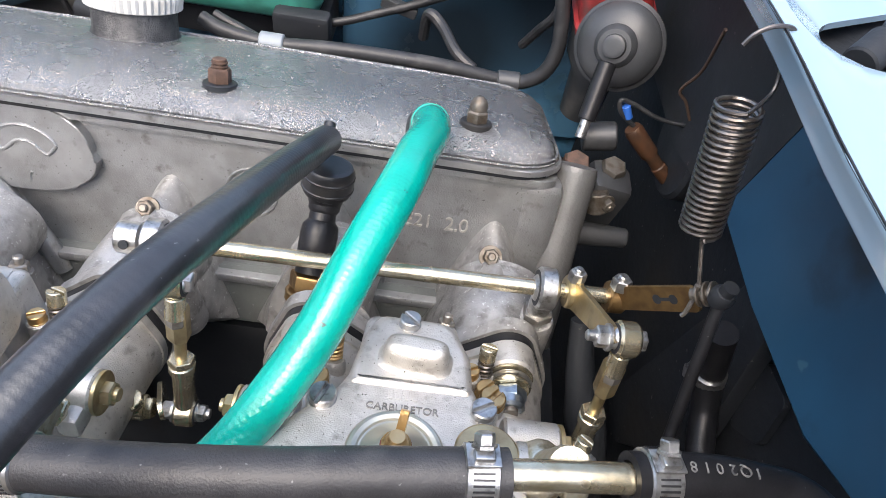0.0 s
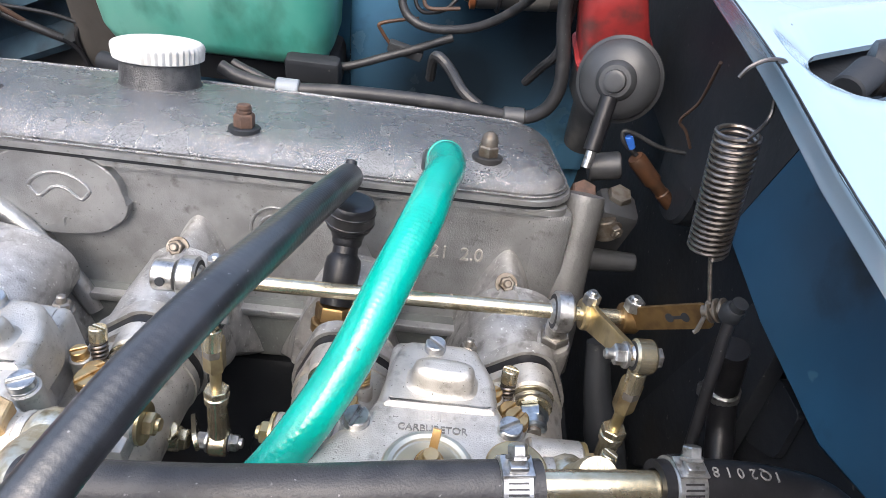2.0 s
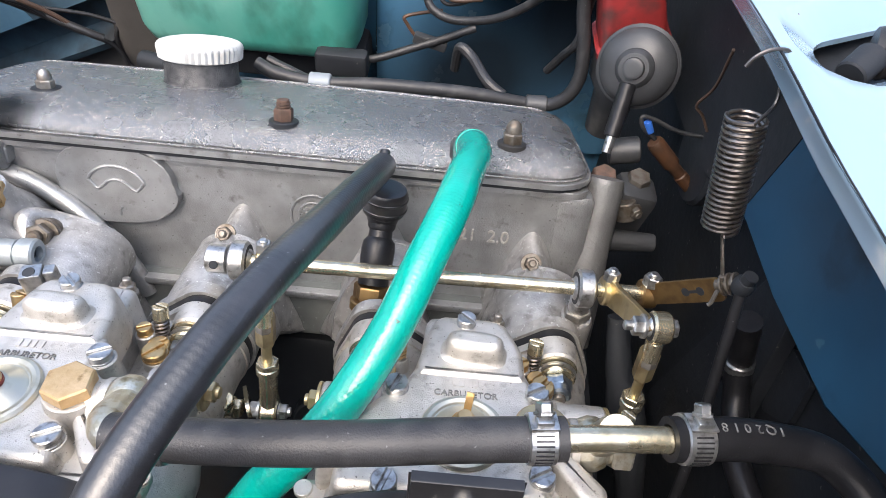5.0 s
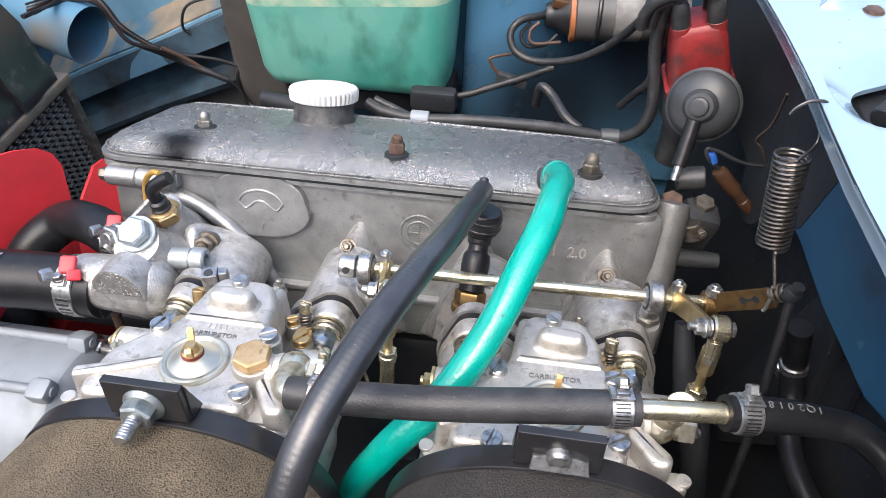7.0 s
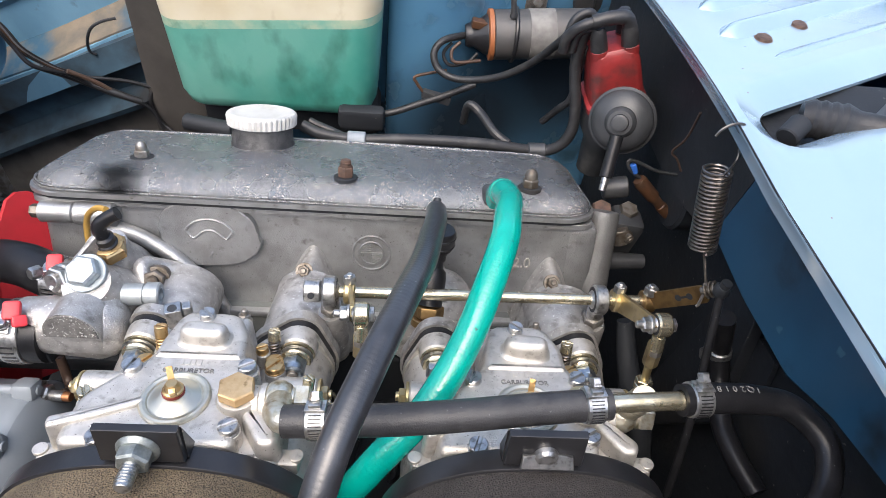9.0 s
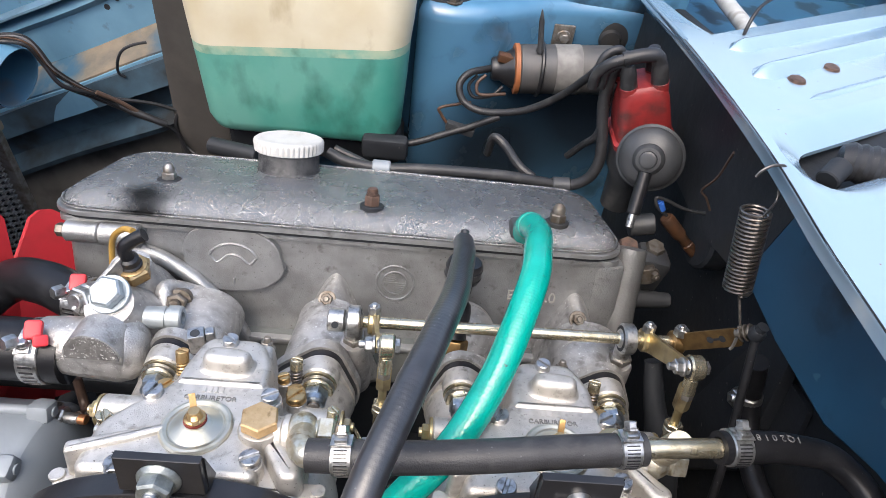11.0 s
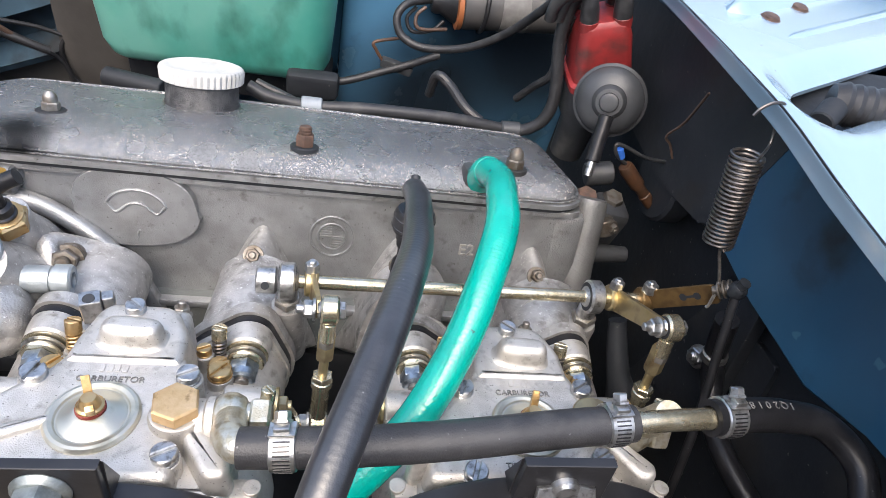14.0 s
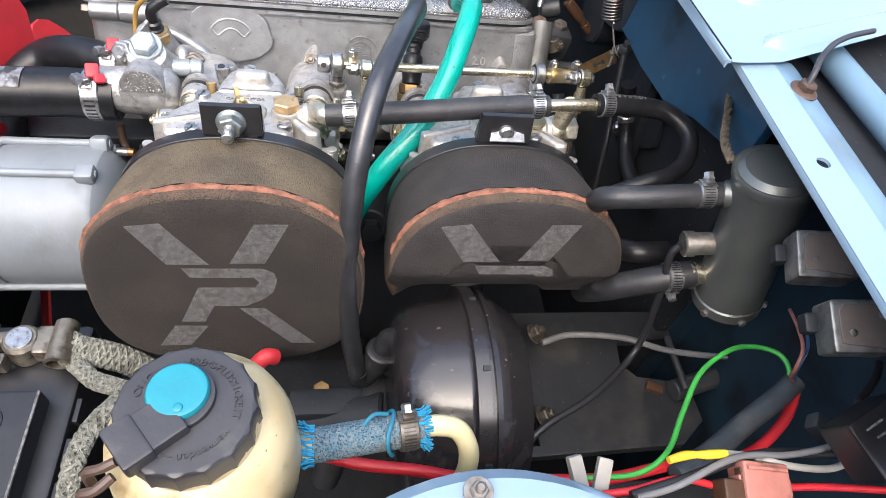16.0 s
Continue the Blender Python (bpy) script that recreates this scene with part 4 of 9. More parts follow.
# cast roundel
bm = mesh()
for r in (0.0152, 0.0098):
    tube(bm, [(-0.0075 + r * math.cos(a), 0.0056, -0.0290 + r * math.sin(a)) for a in (2 * math.pi * k / 32 for k in range(33))], 0.0010, 6, 1)
for k in range(-4, 5):
    z = k * 0.0019
    hw = math.sqrt(max(0.0, 0.0094 ** 2 - z * z))
    if k < 0:
        box(bm, (-0.0075 + hw / 2, 0.0056, -0.029 + z), (hw, 0.0012, 0.0008))
    elif k > 0:
        box(bm, (-0.0075 - hw / 2, 0.0056, -0.029 + z), (hw, 0.0012, 0.0008))
box(bm, (-0.0075, 0.0056, -0.029), (0.0008, 0.0012, 0.019))
box(bm, (-0.0075, 0.0056, -0.029), (0.019, 0.0012, 0.0008))
part("cast_roundel", bm, ALU_HEAD, head)
lettering("cast_lettering", "E21  2.0", ALU_CARB, head, Matrix(((1, 0, 0, 0.1055), (0, 0, -1, 0.0058), (0, 1, 0, -0.0315), (0, 0, 0, 1))), 0.0125, 0.0012)
bm = mesh()
tube(bm, [(0.07 + 0.0085 * math.cos(a), 0.0052, -0.077 + 0.0085 * math.sin(a)) for a in (2 * math.pi * k / 24 for k in range(25))], 0.0008, 6, 1)
for k in range(8):
    a = k * math.pi / 4
    box(bm, (0.07 + 0.005 * math.cos(a), 0.0058, -0.077 + 0.005 * math.sin(a)), (0.003, 0.0014, 0.0012), (0, math.degrees(-a), 0))
part("casting_clock", bm, ALU_HEAD, head)
# front lugs
bm = mesh()
rod(bm, (-0.262, -0.001, -0.0035), (-0.236, -0.001, -0.0035), 0.0085)
rod(bm, (-0.2355, -0.001, -0.0035), (-0.206, -0.001, -0.0035), 0.0095)
box(bm, (-0.232, 0.006, -0.0035), (0.056, 0.014, 0.013), bevel=0.003)
part("front_lug", bm, ALU_HEAD, head)
bm = mesh()
hexa(bm, (-0.269, -0.001, -0.0035), (-0.262, -0.001, -0.0035), 0.0055)
part("lug_bolt", bm, DULL_NUT, head)
# rear water tube and its flanges
bm = mesh()
lathe(bm, (0.1885, 0.030, 0.010), (0.1800, 0.002, -0.110), [(0, 0.0125), (0.004, 0.0135), (0.05, 0.0135), (0.09, 0.015), (0.122, 0.015)], 24)
part("rear_tube", bm, mat("dull_grey_casting", (0.15, 0.15, 0.148), 0.45, 0.45, (0.11, 0.11, 0.108), 40, bump=0.3, bscale=500), head)
bm = mesh()
box(bm, (0.165, 0.03, -0.05), (0.03, 0.05, 0.11), bevel=0.008)
part("rear_web", bm, ALU_HEAD, head)
# lower gallery ledge
bm = mesh()
box(bm, (-0.049, 0.012, -0.100), (0.436, 0.034, 0.040), bevel=0.004)
part("lower_ledge", bm, mat("grey_green_casting", (0.17, 0.18, 0.17), 0.45, 0.4, (0.12, 0.125, 0.12), 30, bump=0.4, bscale=500, fleck=(0.26, 0.26, 0.255), fscale=420, flo=0.66, fhi=0.74), head, "grey lower ledge of the head")
bm = mesh()
box(bm, (-0.049, -0.003, -0.0835), (0.436, 0.012, 0.006), bevel=0.002)
part("ledge_lip", bm, ALU_HEAD, head)

block = thing("engine_block", "oily black cast iron engine block", "engine block", m=ENGINE)
bm = mesh()
box(bm, (-0.05, 0.085, -0.27), (0.43, 0.16, 0.28), bevel=0.01)
part("casting", bm, GRIME, block)
for x in (-0.2, -0.1, 0.0, 0.1):
    bm = mesh()
    rod(bm, (x, 0.004, -0.2), (x, -0.01, -0.2), 0.022)
    part("core_plug", bm, GRIME, block)
bm = mesh()
rod(bm, (0.005, -0.06, -0.20), (0.02, 0.02, -0.20), 0.02, r2=0.024)
hexa(bm, (0.005, -0.075, -0.20), (0.005, -0.06, -0.20), 0.012)
part("oil_sender", bm, GRIME, block)

# ---- valve cover ----
cover = thing("valve_cover", "weathered silver-grey cast valve cover with dark stains", "valve cover", m=ENGINE)
bm = mesh()
loops = []
for inset, w in ((0.0, 0.0135), (0.0003, 0.0160), (0.0014, 0.0188), (0.0036, 0.0214), (0.0070, 0.0238), (0.0115, 0.0257), (0.0170, 0.0272), (0.0240, 0.0284), (0.0320, 0.0293), (0.0420, 0.0299), (0.055, 0.0302)):
    r = max(0.032 - inset * 0.5, 0.006)
    loops.append([(x, y, w) for x, y in rrect(-0.2755 + inset, 0.1735 - inset, 0.0005 + inset, 0.150 - inset, r, 6)])
loft(bm, loops)
part("body", bm, ALU_COVER, cover, angle=60)
bm = mesh()
prism(bm, rrect(-0.2790, 0.1770, -0.0038, 0.153, 0.032, 6), 0.0102, 0.0138, bevel=0.0009)
part("flange", bm, ALU_HEAD, cover, "bare silver flange of the cover")
bm = mesh()
for d_ in (0.0, 0.0022):
    lp_ = [Vector((x, y, 0.0150 + d_)) for x, y in rrect(-0.2766 + d_ * 0.2, 0.1746 - d_ * 0.2, -0.0008 + d_ * 0.2, 0.1512, 0.032, 6)]
    tube(bm, lp_ + [lp_[0]], 0.0009, 6, 1, smooth=False)
part("foot_bead", bm, ALU_COVER, cover, "cast double bead round the foot")
bm = mesh()
prism(bm, rrect(-0.2760, 0.1745, -0.0010, 0.151, 0.03, 6), 0.0072, 0.0104)
part("gasket", bm, GRIME, cover, "black cover gasket")
bm = mesh()
tube(bm, [(-0.252, 0.126, 0.0262), (-0.225, 0.128, 0.0276), (-0.05, 0.131, 0.0282), (0.125, 0.128, 0.0276), (0.152, 0.126, 0.0262)], 0.0013, 8, 6)
part("rear_rib", bm, ALU_COVER, cover)
for x, v, mt_, dome in ((-0.1995, 0.045, STEEL_DARK, True), (-0.031, 0.0245, RUST, False), (0.1205, 0.0245, DULL_NUT, True)):
    bm = mesh()
    rod(bm, (x, v, 0.026), (x, v, 0.0302), 0.0098, 20)
    part("rubber_washer", bm, GRIME, cover)
    bm = mesh()
    if dome:
        k = 0.85 if x < 0 else 1.0
        hexa(bm, (x, v, 0.0298), (x, v, 0.0298 + 0.0070 * k), 0.0068 * k)
        lathe(bm, (x, v, 0.0294 + 0.0070 * k), (x, v, 0.05), [(0, 0.0052 * k), (0.004 * k, 0.0054 * k), (0.007 * k, 0.0042 * k), (0.009 * k, 0.0018 * k)], 16)
    else:
        hexa(bm, (x, v, 0.0298), (x, v, 0.0385), 0.0066)
        rod(bm, (x, v, 0.037), (x, v, 0.0440), 0.0040)
        for k in range(2):
            rod(bm, (x, v, 0.0392 + 0.002 * k), (x, v, 0.0402 + 0.002 * k), 0.0046)
    part("nut", bm, mt_, cover, "domed nut" if dome else "rusty nut and stud")
bm = mesh()
box(bm, (0.0905, 0.013, 0.0225), (0.021, 0.022, 0.020), bevel=0.005)
part("breather_boss", bm, GREY_DISC, cover, "dark boss of the breather outlet")
# neck in a far darker grey than the cover around it
bm = mesh()
lathe(bm, (-0.1145, 0.1055, 0.026), (-0.1145, 0.1055, 0.06), [(0, 0.031), (0.003, 0.0290), (0.006, 0.0272), (0.022, 0.0268)], 32)
part("filler_neck", bm, mat("dark_grey_filler_neck", (0.11, 0.11, 0.11), 0.4, 0.6, (0.06, 0.06, 0.062), 120, bump=0.8, bscale=900, dirt=(0.22, 0.22, 0.215), dscale=50, dlo=0.6, dhi=0.75), cover, "dark grey filler neck")

cap = thing("oil_filler_cap", "white ribbed plastic oil filler cap", "cap", m=ENGINE @ pose(-0.1145, 0.1055, 0.0475) @ Matrix.Scale(0.90, 4))
bm = mesh()
n = 168
loops = []
for s, r, rib in ((0, 0.0322, 0), (0.0008, 0.0340, 1), (0.009, 0.0348, 1), (0.0112, 0.0342, 0.8), (0.0124, 0.0328, 0.2), (0.0130, 0.0310, 0), (0.0128, 0.0270, 0), (0.0120, 0.0258, 0), (0.0120, 0.020, 0), (0.0124, 0.002, 0)):
    loops.append([(math.cos(a) * q, math.sin(a) * q, s) for k in range(n) for a in (2 * math.pi * k / n,) for q in (r - rib * 0.0013 * abs(math.cos(math.pi * k / 4)) ** 3,)])
loft(bm, loops)
part("cap", bm, WHITE_CAP, cap)

# ---- twin sidedraught carburettors, tipped back 11 degrees ----
def carb_pose(x, dy=0.0, dz=0.0):
    return pose(x, dy, dz, -11)


TOCARB = carb_pose(-0.103)
carb = thing("carburettor", "bright die-cast twin-choke sidedraught carburettor", "carburettor", m=TOCARB, group="pair of carburettors")

# main casting: throat under the cover, two low barrels, wide shelf towards the trumpets
bm = mesh()
pillow(bm, rounded([(-0.0225, 0.034), (0.0225, 0.034), (0.0245, 0.0), (0.030, -0.03), (-0.030, -0.03), (-0.0245, 0.0)], 0.006), -0.085, -0.010, 0.006, 0.004)
part("throat", bm, ALU_CARB, carb)
for sx in (-1, 1):
    bm = mesh()
    lathe(bm, (sx * 0.045, 0.036, -0.062), (sx * 0.045, -0.088, -0.060), [(0, 0.0295), (0.002, 0.0300), (0.030, 0.0285), (0.070, 0.0270), (0.080, 0.0300), (0.122, 0.0310)], 32)
    part("barrel", bm, ALU_CARB, carb)
bm = mesh()
pillow(bm, rounded([(-0.058, -0.040), (-0.046, -0.030), (0.044, -0.030), (0.058, -0.042), (0.060, -0.083), (-0.060, -0.083)], 0.008), -0.075, -0.0125, 0.008, 0.002)
part("trumpet_shelf", bm, ALU_CARB, carb)


def flange_outline(sx, grow_by=0.0):
    """One barrel's flange in local x, w: peaked round its upper stud."""
    g = grow_by
    return hull([(sx * 0.0520, -0.0355, 0.0140 + g), (sx * 0.045, -0.062, 0.0310 + g), (sx * 0.038, -0.092, 0.0140 + g)])


def upright(v):
    """Local x, w as an outline's x, y, drawn towards the engine from v."""
    return Matrix(((1, 0, 0, 0), (0, 0, 1, v), (0, 1, 0, 0), (0, 0, 0, 1)))


for sx in (-1, 1):
    bm = mesh()
    prism(bm, flange_outline(sx), 0.0, 0.0050, m=upright(0.0322), bevel=0.0010)
    part("flange", bm, ALU_CARB, carb)
    bm = mesh()
    prism(bm, flange_outline(sx, 0.0002), 0.0, 0.0050, m=upright(0.0374), bevel=0.0005)
    part("insulator_gasket", bm, RUBBER, carb, "black insulating gasket")
# bowl cover: raised rear half, lower front half
bm = mesh()
pillow(bm, rounded([(-0.0150, 0.0240), (0.0140, 0.0240), (0.0205, 0.0190), (0.0275, 0.0030), (0.0285, -0.0185), (-0.0255, -0.0185), (-0.0245, -0.004), (-0.0195, 0.0180)], 0.004), -0.020, 0.0010, 0.0050, 0.0030)
upper = part("bowl_cover", bm, ALU_CARB, carb)
bm = mesh()
pillow(bm, rounded([(-0.0235, -0.0055), (0.0265, -0.0055), (0.0330, -0.0205), (0.0340, -0.036), (0.0345, -0.052), (0.0345, -0.0600), (0.0375, -0.079), (-0.056, -0.079), (-0.055, -0.047), (-0.042, -0.0310), (-0.030, -0.0205)], 0.007), -0.030, -0.0006, 0.0050, 0.003)
part("lower_cover", bm, ALU_CARB, carb)
bm = mesh()
rows = []
for d_, w_ in ((-0.0022, 0.0002), (-0.0006, 0.0014), (0.0, 0.0034), (0.0003, 0.0068), (0.0010, 0.0090), (0.0022, 0.0104), (0.0038, 0.0112), (0.0052, 0.0114)):
    lp_ = []
    for k in range(48):
        c, s_ = math.cos(2 * math.pi * k / 48), math.sin(2 * math.pi * k / 48)
        f = (abs(c) ** 3.2 + abs(s_) ** 3.2) ** (-1 / 3.2)
        x_, y_ = (0.0143 - d_) * f * c, (0.0072 - d_) * f * s_
        lp_.append((0.0022 + x_ + 0.10 * y_, -0.0022 + y_ - 0.06 * x_, w_ + 0.0008))
    rows.append(lp_)
loft(bm, rows)
part("vent_box", bm, ALU_CARB, carb, angle=70)
LETTERS = mat("worn_cast_letters", (0.17, 0.165, 0.155), 0.5, 0.6, (0.30, 0.29, 0.27), 300)
lettering("cover_lettering", "CARBURETOR", LETTERS, carb, pose(-0.0010, -0.0272, -0.0003), 0.0047, 0.00035)
lettering("type_lettering", "TIPO", LETTERS, carb, pose(-0.0135, -0.0712, -0.0003), 0.0042, 0.00035)
bm = mesh()
for x, wd in ((-0.0064, 0.0022), (-0.0030, 0.0028), (0.0006, 0.0016), (0.0038, 0.0024)):
    box(bm, (x, -0.0206, -0.0003), (wd, 0.0042, 0.0007), bevel=0.0003)
part("maker_mark", bm, ALU_CARB, carb)
# slotted screws and jets
for x, v, w, r, m_, post in ((-0.0019, 0.0180, 0.0008, 0.0049, STEEL, 0.0), (-0.0336, -0.0262, -0.0012, 0.0056, STEEL, 0.0074), (0.0325, -0.0240, -0.0015, 0.0054, STEEL, 0.0070), (0.0318, -0.0672, -0.0020, 0.0056, STEEL, 0.0068), (-0.0335, -0.0755, -0.0020, 0.0056, STEEL, 0.0068),
                       (0.0310, 0.0150, -0.0260, 0.0039, BRASS, 0.0055), (0.0398, 0.0092, -0.0315, 0.0056, BRASS, 0.0068), (0.0415, 0.0015, -0.0275, 0.0062, BRASS, 0.0072), (-0.0420, 0.0040, -0.0300, 0.0058, BRASS, 0.0070)):
    if post:
        bm = mesh()
        rod(bm, (x, v, w - 0.026), (x, v, w), post, 22, r2=post * 0.94)
        part("screw_boss", bm, ALU_CARB, carb)
    bm = mesh()
    rod(bm, (x, v, w - 0.0005), (x, v, w + 0.0009), r * 1.06, 20)
    slotted(bm, (x, v, w + 0.0006), (x, v, w + 0.0048), r, 0.9 + x * 37)
    part("jet_screw" if m_ is BRASS else "cover_screw", bm, m_, carb)
# float bowl lid
LC = (-0.0020, -0.0482)
bm = mesh()
lathe(bm, (*LC, -0.0030), (*LC, 0.02), [(0, 0.0186), (0.0016, 0.0194), (0.0034, 0.0194), (0.0046, 0.0184), (0.0049, 0.0170), (0.0043, 0.0153), (0.0034, 0.0146), (0.0034, 0.0139), (0.0040, 0.0132), (0.0056, 0.0098), (0.0074, 0.0078), (0.0082, 0.0055)], 56)
lid = part("jet_cover", bm, mat("pale_zinc_lid", (0.50, 0.49, 0.43), 0.36, 0.85, (0.56, 0.53, 0.43), 60, bump=0.06, bscale=900, dirt=(0.34, 0.33, 0.27), dscale=60), carb, "round pale gold plated lid", angle=25)
bm = mesh()
lathe(bm, (*LC, 0.0046), (*LC, 0.02), [(0, 0.0062), (0.0018, 0.0062), (0.0022, 0.0054)], 24)
part("sealing_ring", bm, mat("red_fibre", (0.20, 0.03, 0.02), 0.6), lid, "red fibre washer")
# inlet tower
bm = mesh()
lathe(bm, (0.0325, -0.0470, -0.018), (0.0325, -0.0470, 0.02), [(0, 0.0140), (0.008, 0.0126), (0.019, 0.0122), (0.0215, 0.0114), (0.0222, 0.0100)], 34)
part("inlet_tower", bm, ALU_CARB, carb)
bm = mesh()
lathe(bm, (0.036, -0.0466, -0.0045), (0.0525, -0.0466, -0.003), [(0, 0.0105), (0.009, 0.0100), (0.0102, 0.0112), (0.0135, 0.0112)], 28)
part("inlet_branch", bm, ALU_CARB, carb)
# ribs beside the lid
bm = mesh()
pillow(bm, rounded([(-0.064, -0.0640), (-0.018, -0.0475), (-0.017, -0.0530), (-0.034, -0.0610), (-0.062, -0.0715)], 0.003), -0.020, 0.0022, 0.0026, 0.001)
part("rib", bm, ALU_CARB, carb)
bm = mesh()
pillow(bm, rounded([(0.0350, -0.0500), (0.0440, -0.0520), (0.0600, -0.0700), (0.0575, -0.0770), (0.0490, -0.0775), (0.0370, -0.0590)], 0.004), -0.034, 0.0008, 0.0034, 0.002)
part("rib", bm, ALU_CARB, carb)
for sx in (-1, 1):
    bm = mesh()
    box(bm, (sx * 0.062, -0.072, -0.022), (0.016, 0.012, 0.010), bevel=0.003)
    rod(bm, (sx * 0.068, -0.072, -0.018), (sx * 0.068, -0.072, -0.0155), 0.0040)
    part("trumpet_lug", bm, ALU_CARB, carb)
# resilient mounting studs
for sx in (-1, 1):
    x, w = sx * 0.0520, -0.0345
    tip = (x, -0.05, w - 0.002)
    bm = mesh()
    lathe(bm, (x, 0.0340, w), tip, [(0, 0.0130), (0.002, 0.0134), (0.009, 0.0128), (0.0108, 0.0112)], 28)
    st = part("mount_cup", bm, ALU_CARB, carb)
    for k in range(3):
        bm = mesh()
        lathe(bm, (x, 0.0238 - 0.0031 * k, w), tip, [(0, 0.0102), (0.0006, 0.0120 - 0.0008 * k), (0.0016, 0.0124 - 0.0008 * k), (0.0026, 0.0100)], 26)
        part("spring_washer", bm, PIPE_ZINC if k != 1 else STEEL, st, "sprung pale gold washer" if k != 1 else "zinc washer")
    bm = mesh()
    lathe(bm, (x, 0.0148, w), tip, [(0, 0.0078), (0.001, 0.0086), (0.0058, 0.0086), (0.0066, 0.0080)], 6, 0.3)
    lathe(bm, (x, 0.0085, w), tip, [(0, 0.0076), (0.004, 0.0073), (0.0052, 0.0058)], 22)
    part("lock_nut", bm, mat("blue_zinc", (0.40, 0.45, 0.49), 0.28, 0.95, (0.22, 0.26, 0.30), 260, bump=0.08), st, "bluish zinc lock nut")
    bm = mesh()
    rod(bm, (x, 0.0040, w), (x, 0.0010, w), 0.0040)
    part("stud_end", bm, STEEL_DARK, st)
# idle mixture screws with springs, leaning back
for x, mt_ in ((-0.0360, BRASS), (0.0380, PIPE_ZINC)):
    m_ = pose(x, 0.0180, -0.0310, -16)
    bm = mesh()
    lathe(bm, m_ @ Vector((0, 0, -0.012)), m_ @ Vector((0, 0, 0.02)), [(0, 0.0066), (0.010, 0.0058), (0.0125, 0.0050)], 20)
    part("screw_boss", bm, ALU_CARB, carb)
    bm = mesh()
    coil = [m_ @ Vector((0.0034 * math.cos(a), 0.0034 * math.sin(a), 0.0005 + 0.0108 * a / (10 * math.pi))) for a in (math.pi / 5 * k for k in range(51))]
    tube(bm, coil, 0.00075, 6, 2)
    part("adjuster_spring", bm, SPRING if x > 0 else BRASS, carb, "coil spring under the screw head")
    bm = mesh()
    rod(bm, m_ @ Vector((0, 0, -0.002)), m_ @ Vector((0, 0, 0.013)), 0.0024)
    slotted(bm, m_ @ Vector((0, 0, 0.0112)), m_ @ Vector((0, 0, 0.0185)), 0.0042, 1.2)
    part("mixture_screw", bm, mt_, carb)
# throttle spindle ends
for sx in (-1, 1):
    y_, z_ = -0.0160, -0.0300
    bm = mesh()
    rod(bm, (sx * 0.046, y_, z_), (sx * 0.0720, y_, z_), 0.0100, 26)
    box(bm, (sx * 0.066, y_ - 0.012, z_ - 0.003), (0.010, 0.012, 0.012), bevel=0.003)
    part("spindle_boss", bm, ALU_CARB, carb)
    bm = mesh()
    rod(bm, (sx * 0.0720, y_, z_), (sx * 0.0738, y_, z_), 0.0098, 26)
    part("return_cup", bm, YELLOW_ZINC, carb, "gold plated return cup")
    bm = mesh()
    hexa(bm, (sx * 0.0738, y_, z_), (sx * 0.0785, y_, z_), 0.0055)
    rod(bm, (sx * 0.078, y_, z_), (sx * 0.0805, y_, z_), 0.0030)
    part("spindle_nut", bm, YELLOW_ZINC, carb)
    bm = mesh()
    slotted(bm, (sx * 0.0620, y_ - 0.014, -0.030), (sx * 0.0625, y_ - 0.016, -0.0145), 0.0040)
    hexa(bm, (sx * 0.0620, y_ - 0.014, -0.024), (sx * 0.0620, y_ - 0.0145, -0.0205), 0.0056)
    part("stop_screw", bm, PIPE_ZINC, carb)
bm = mesh()
nut_stud(bm, (0.0160, 0.0330, -0.0165), (0.05, 0.2, 1), 0.0044, 0.0050, 0.0056, 0.0050)
part("cover_stud", bm, STEEL_DARK, carb, "dull steel stud and nut")
carb_rear = copy_thing(carb, carb_pose(0.0985, 0.004, -0.0065))
carb_rear.name = "carburettor"

# what differs: hexagon plug or round cap, the wing nuts' turn
WING = [(-0.0008, 0.0), (0.0034, 0.0004), (0.0062, 0.0046), (0.0086, 0.0074), (0.0104, 0.0058), (0.0085, 0.0010), (0.0055, -0.0028), (0.0, -0.0034)]
for cb, turn in ((carb, 112), (carb_rear, 78)):
    bm = mesh()
    lathe(bm, (*LC, 0.0062), (*LC, 0.03), [(0, 0.0058), (0.0015, 0.0058), (0.0022, 0.0048), (0.0052, 0.0038), (0.0064, 0.0030)], 18)
    for k in (0, 1):
        prism(bm, WING, -0.0017, 0.0017, m=pose(*LC, 0.0095, 90, 0, turn + 180 * k), bevel=0.0004)
    part("wing_nut", bm, BRASS, cb, "brass wing nut")
bm = mesh()
lathe(bm, (0.0325, -0.0470, 0.0040), (0.0325, -0.0470, 0.03), [(0, 0.0100), (0.0008, 0.0108), (0.0062, 0.0108), (0.0070, 0.0100), (0.0073, 0.0080)], 6, 0.15)
part("hexagon_plug", bm, mat("mottled_brass", (0.56, 0.38, 0.19), 0.46, 0.8, (0.66, 0.48, 0.28), 130, bump=0.16, bscale=900, dirt=(0.28, 0.18, 0.08), dscale=170, dlo=0.60, dhi=0.72), carb, "large mottled brass hexagon plug")
bm = mesh()
lathe(bm, (0.0325, -0.0470, 0.0040), (0.0325, -0.0470, 0.03), [(0, 0.0118), (0.0010, 0.0126), (0.0030, 0.0126), (0.0036, 0.0118), (0.0038, 0.0040)], 40)
part("round_cap", bm, YELLOW_ZINC, carb_rear, "flat round gold plated cap")

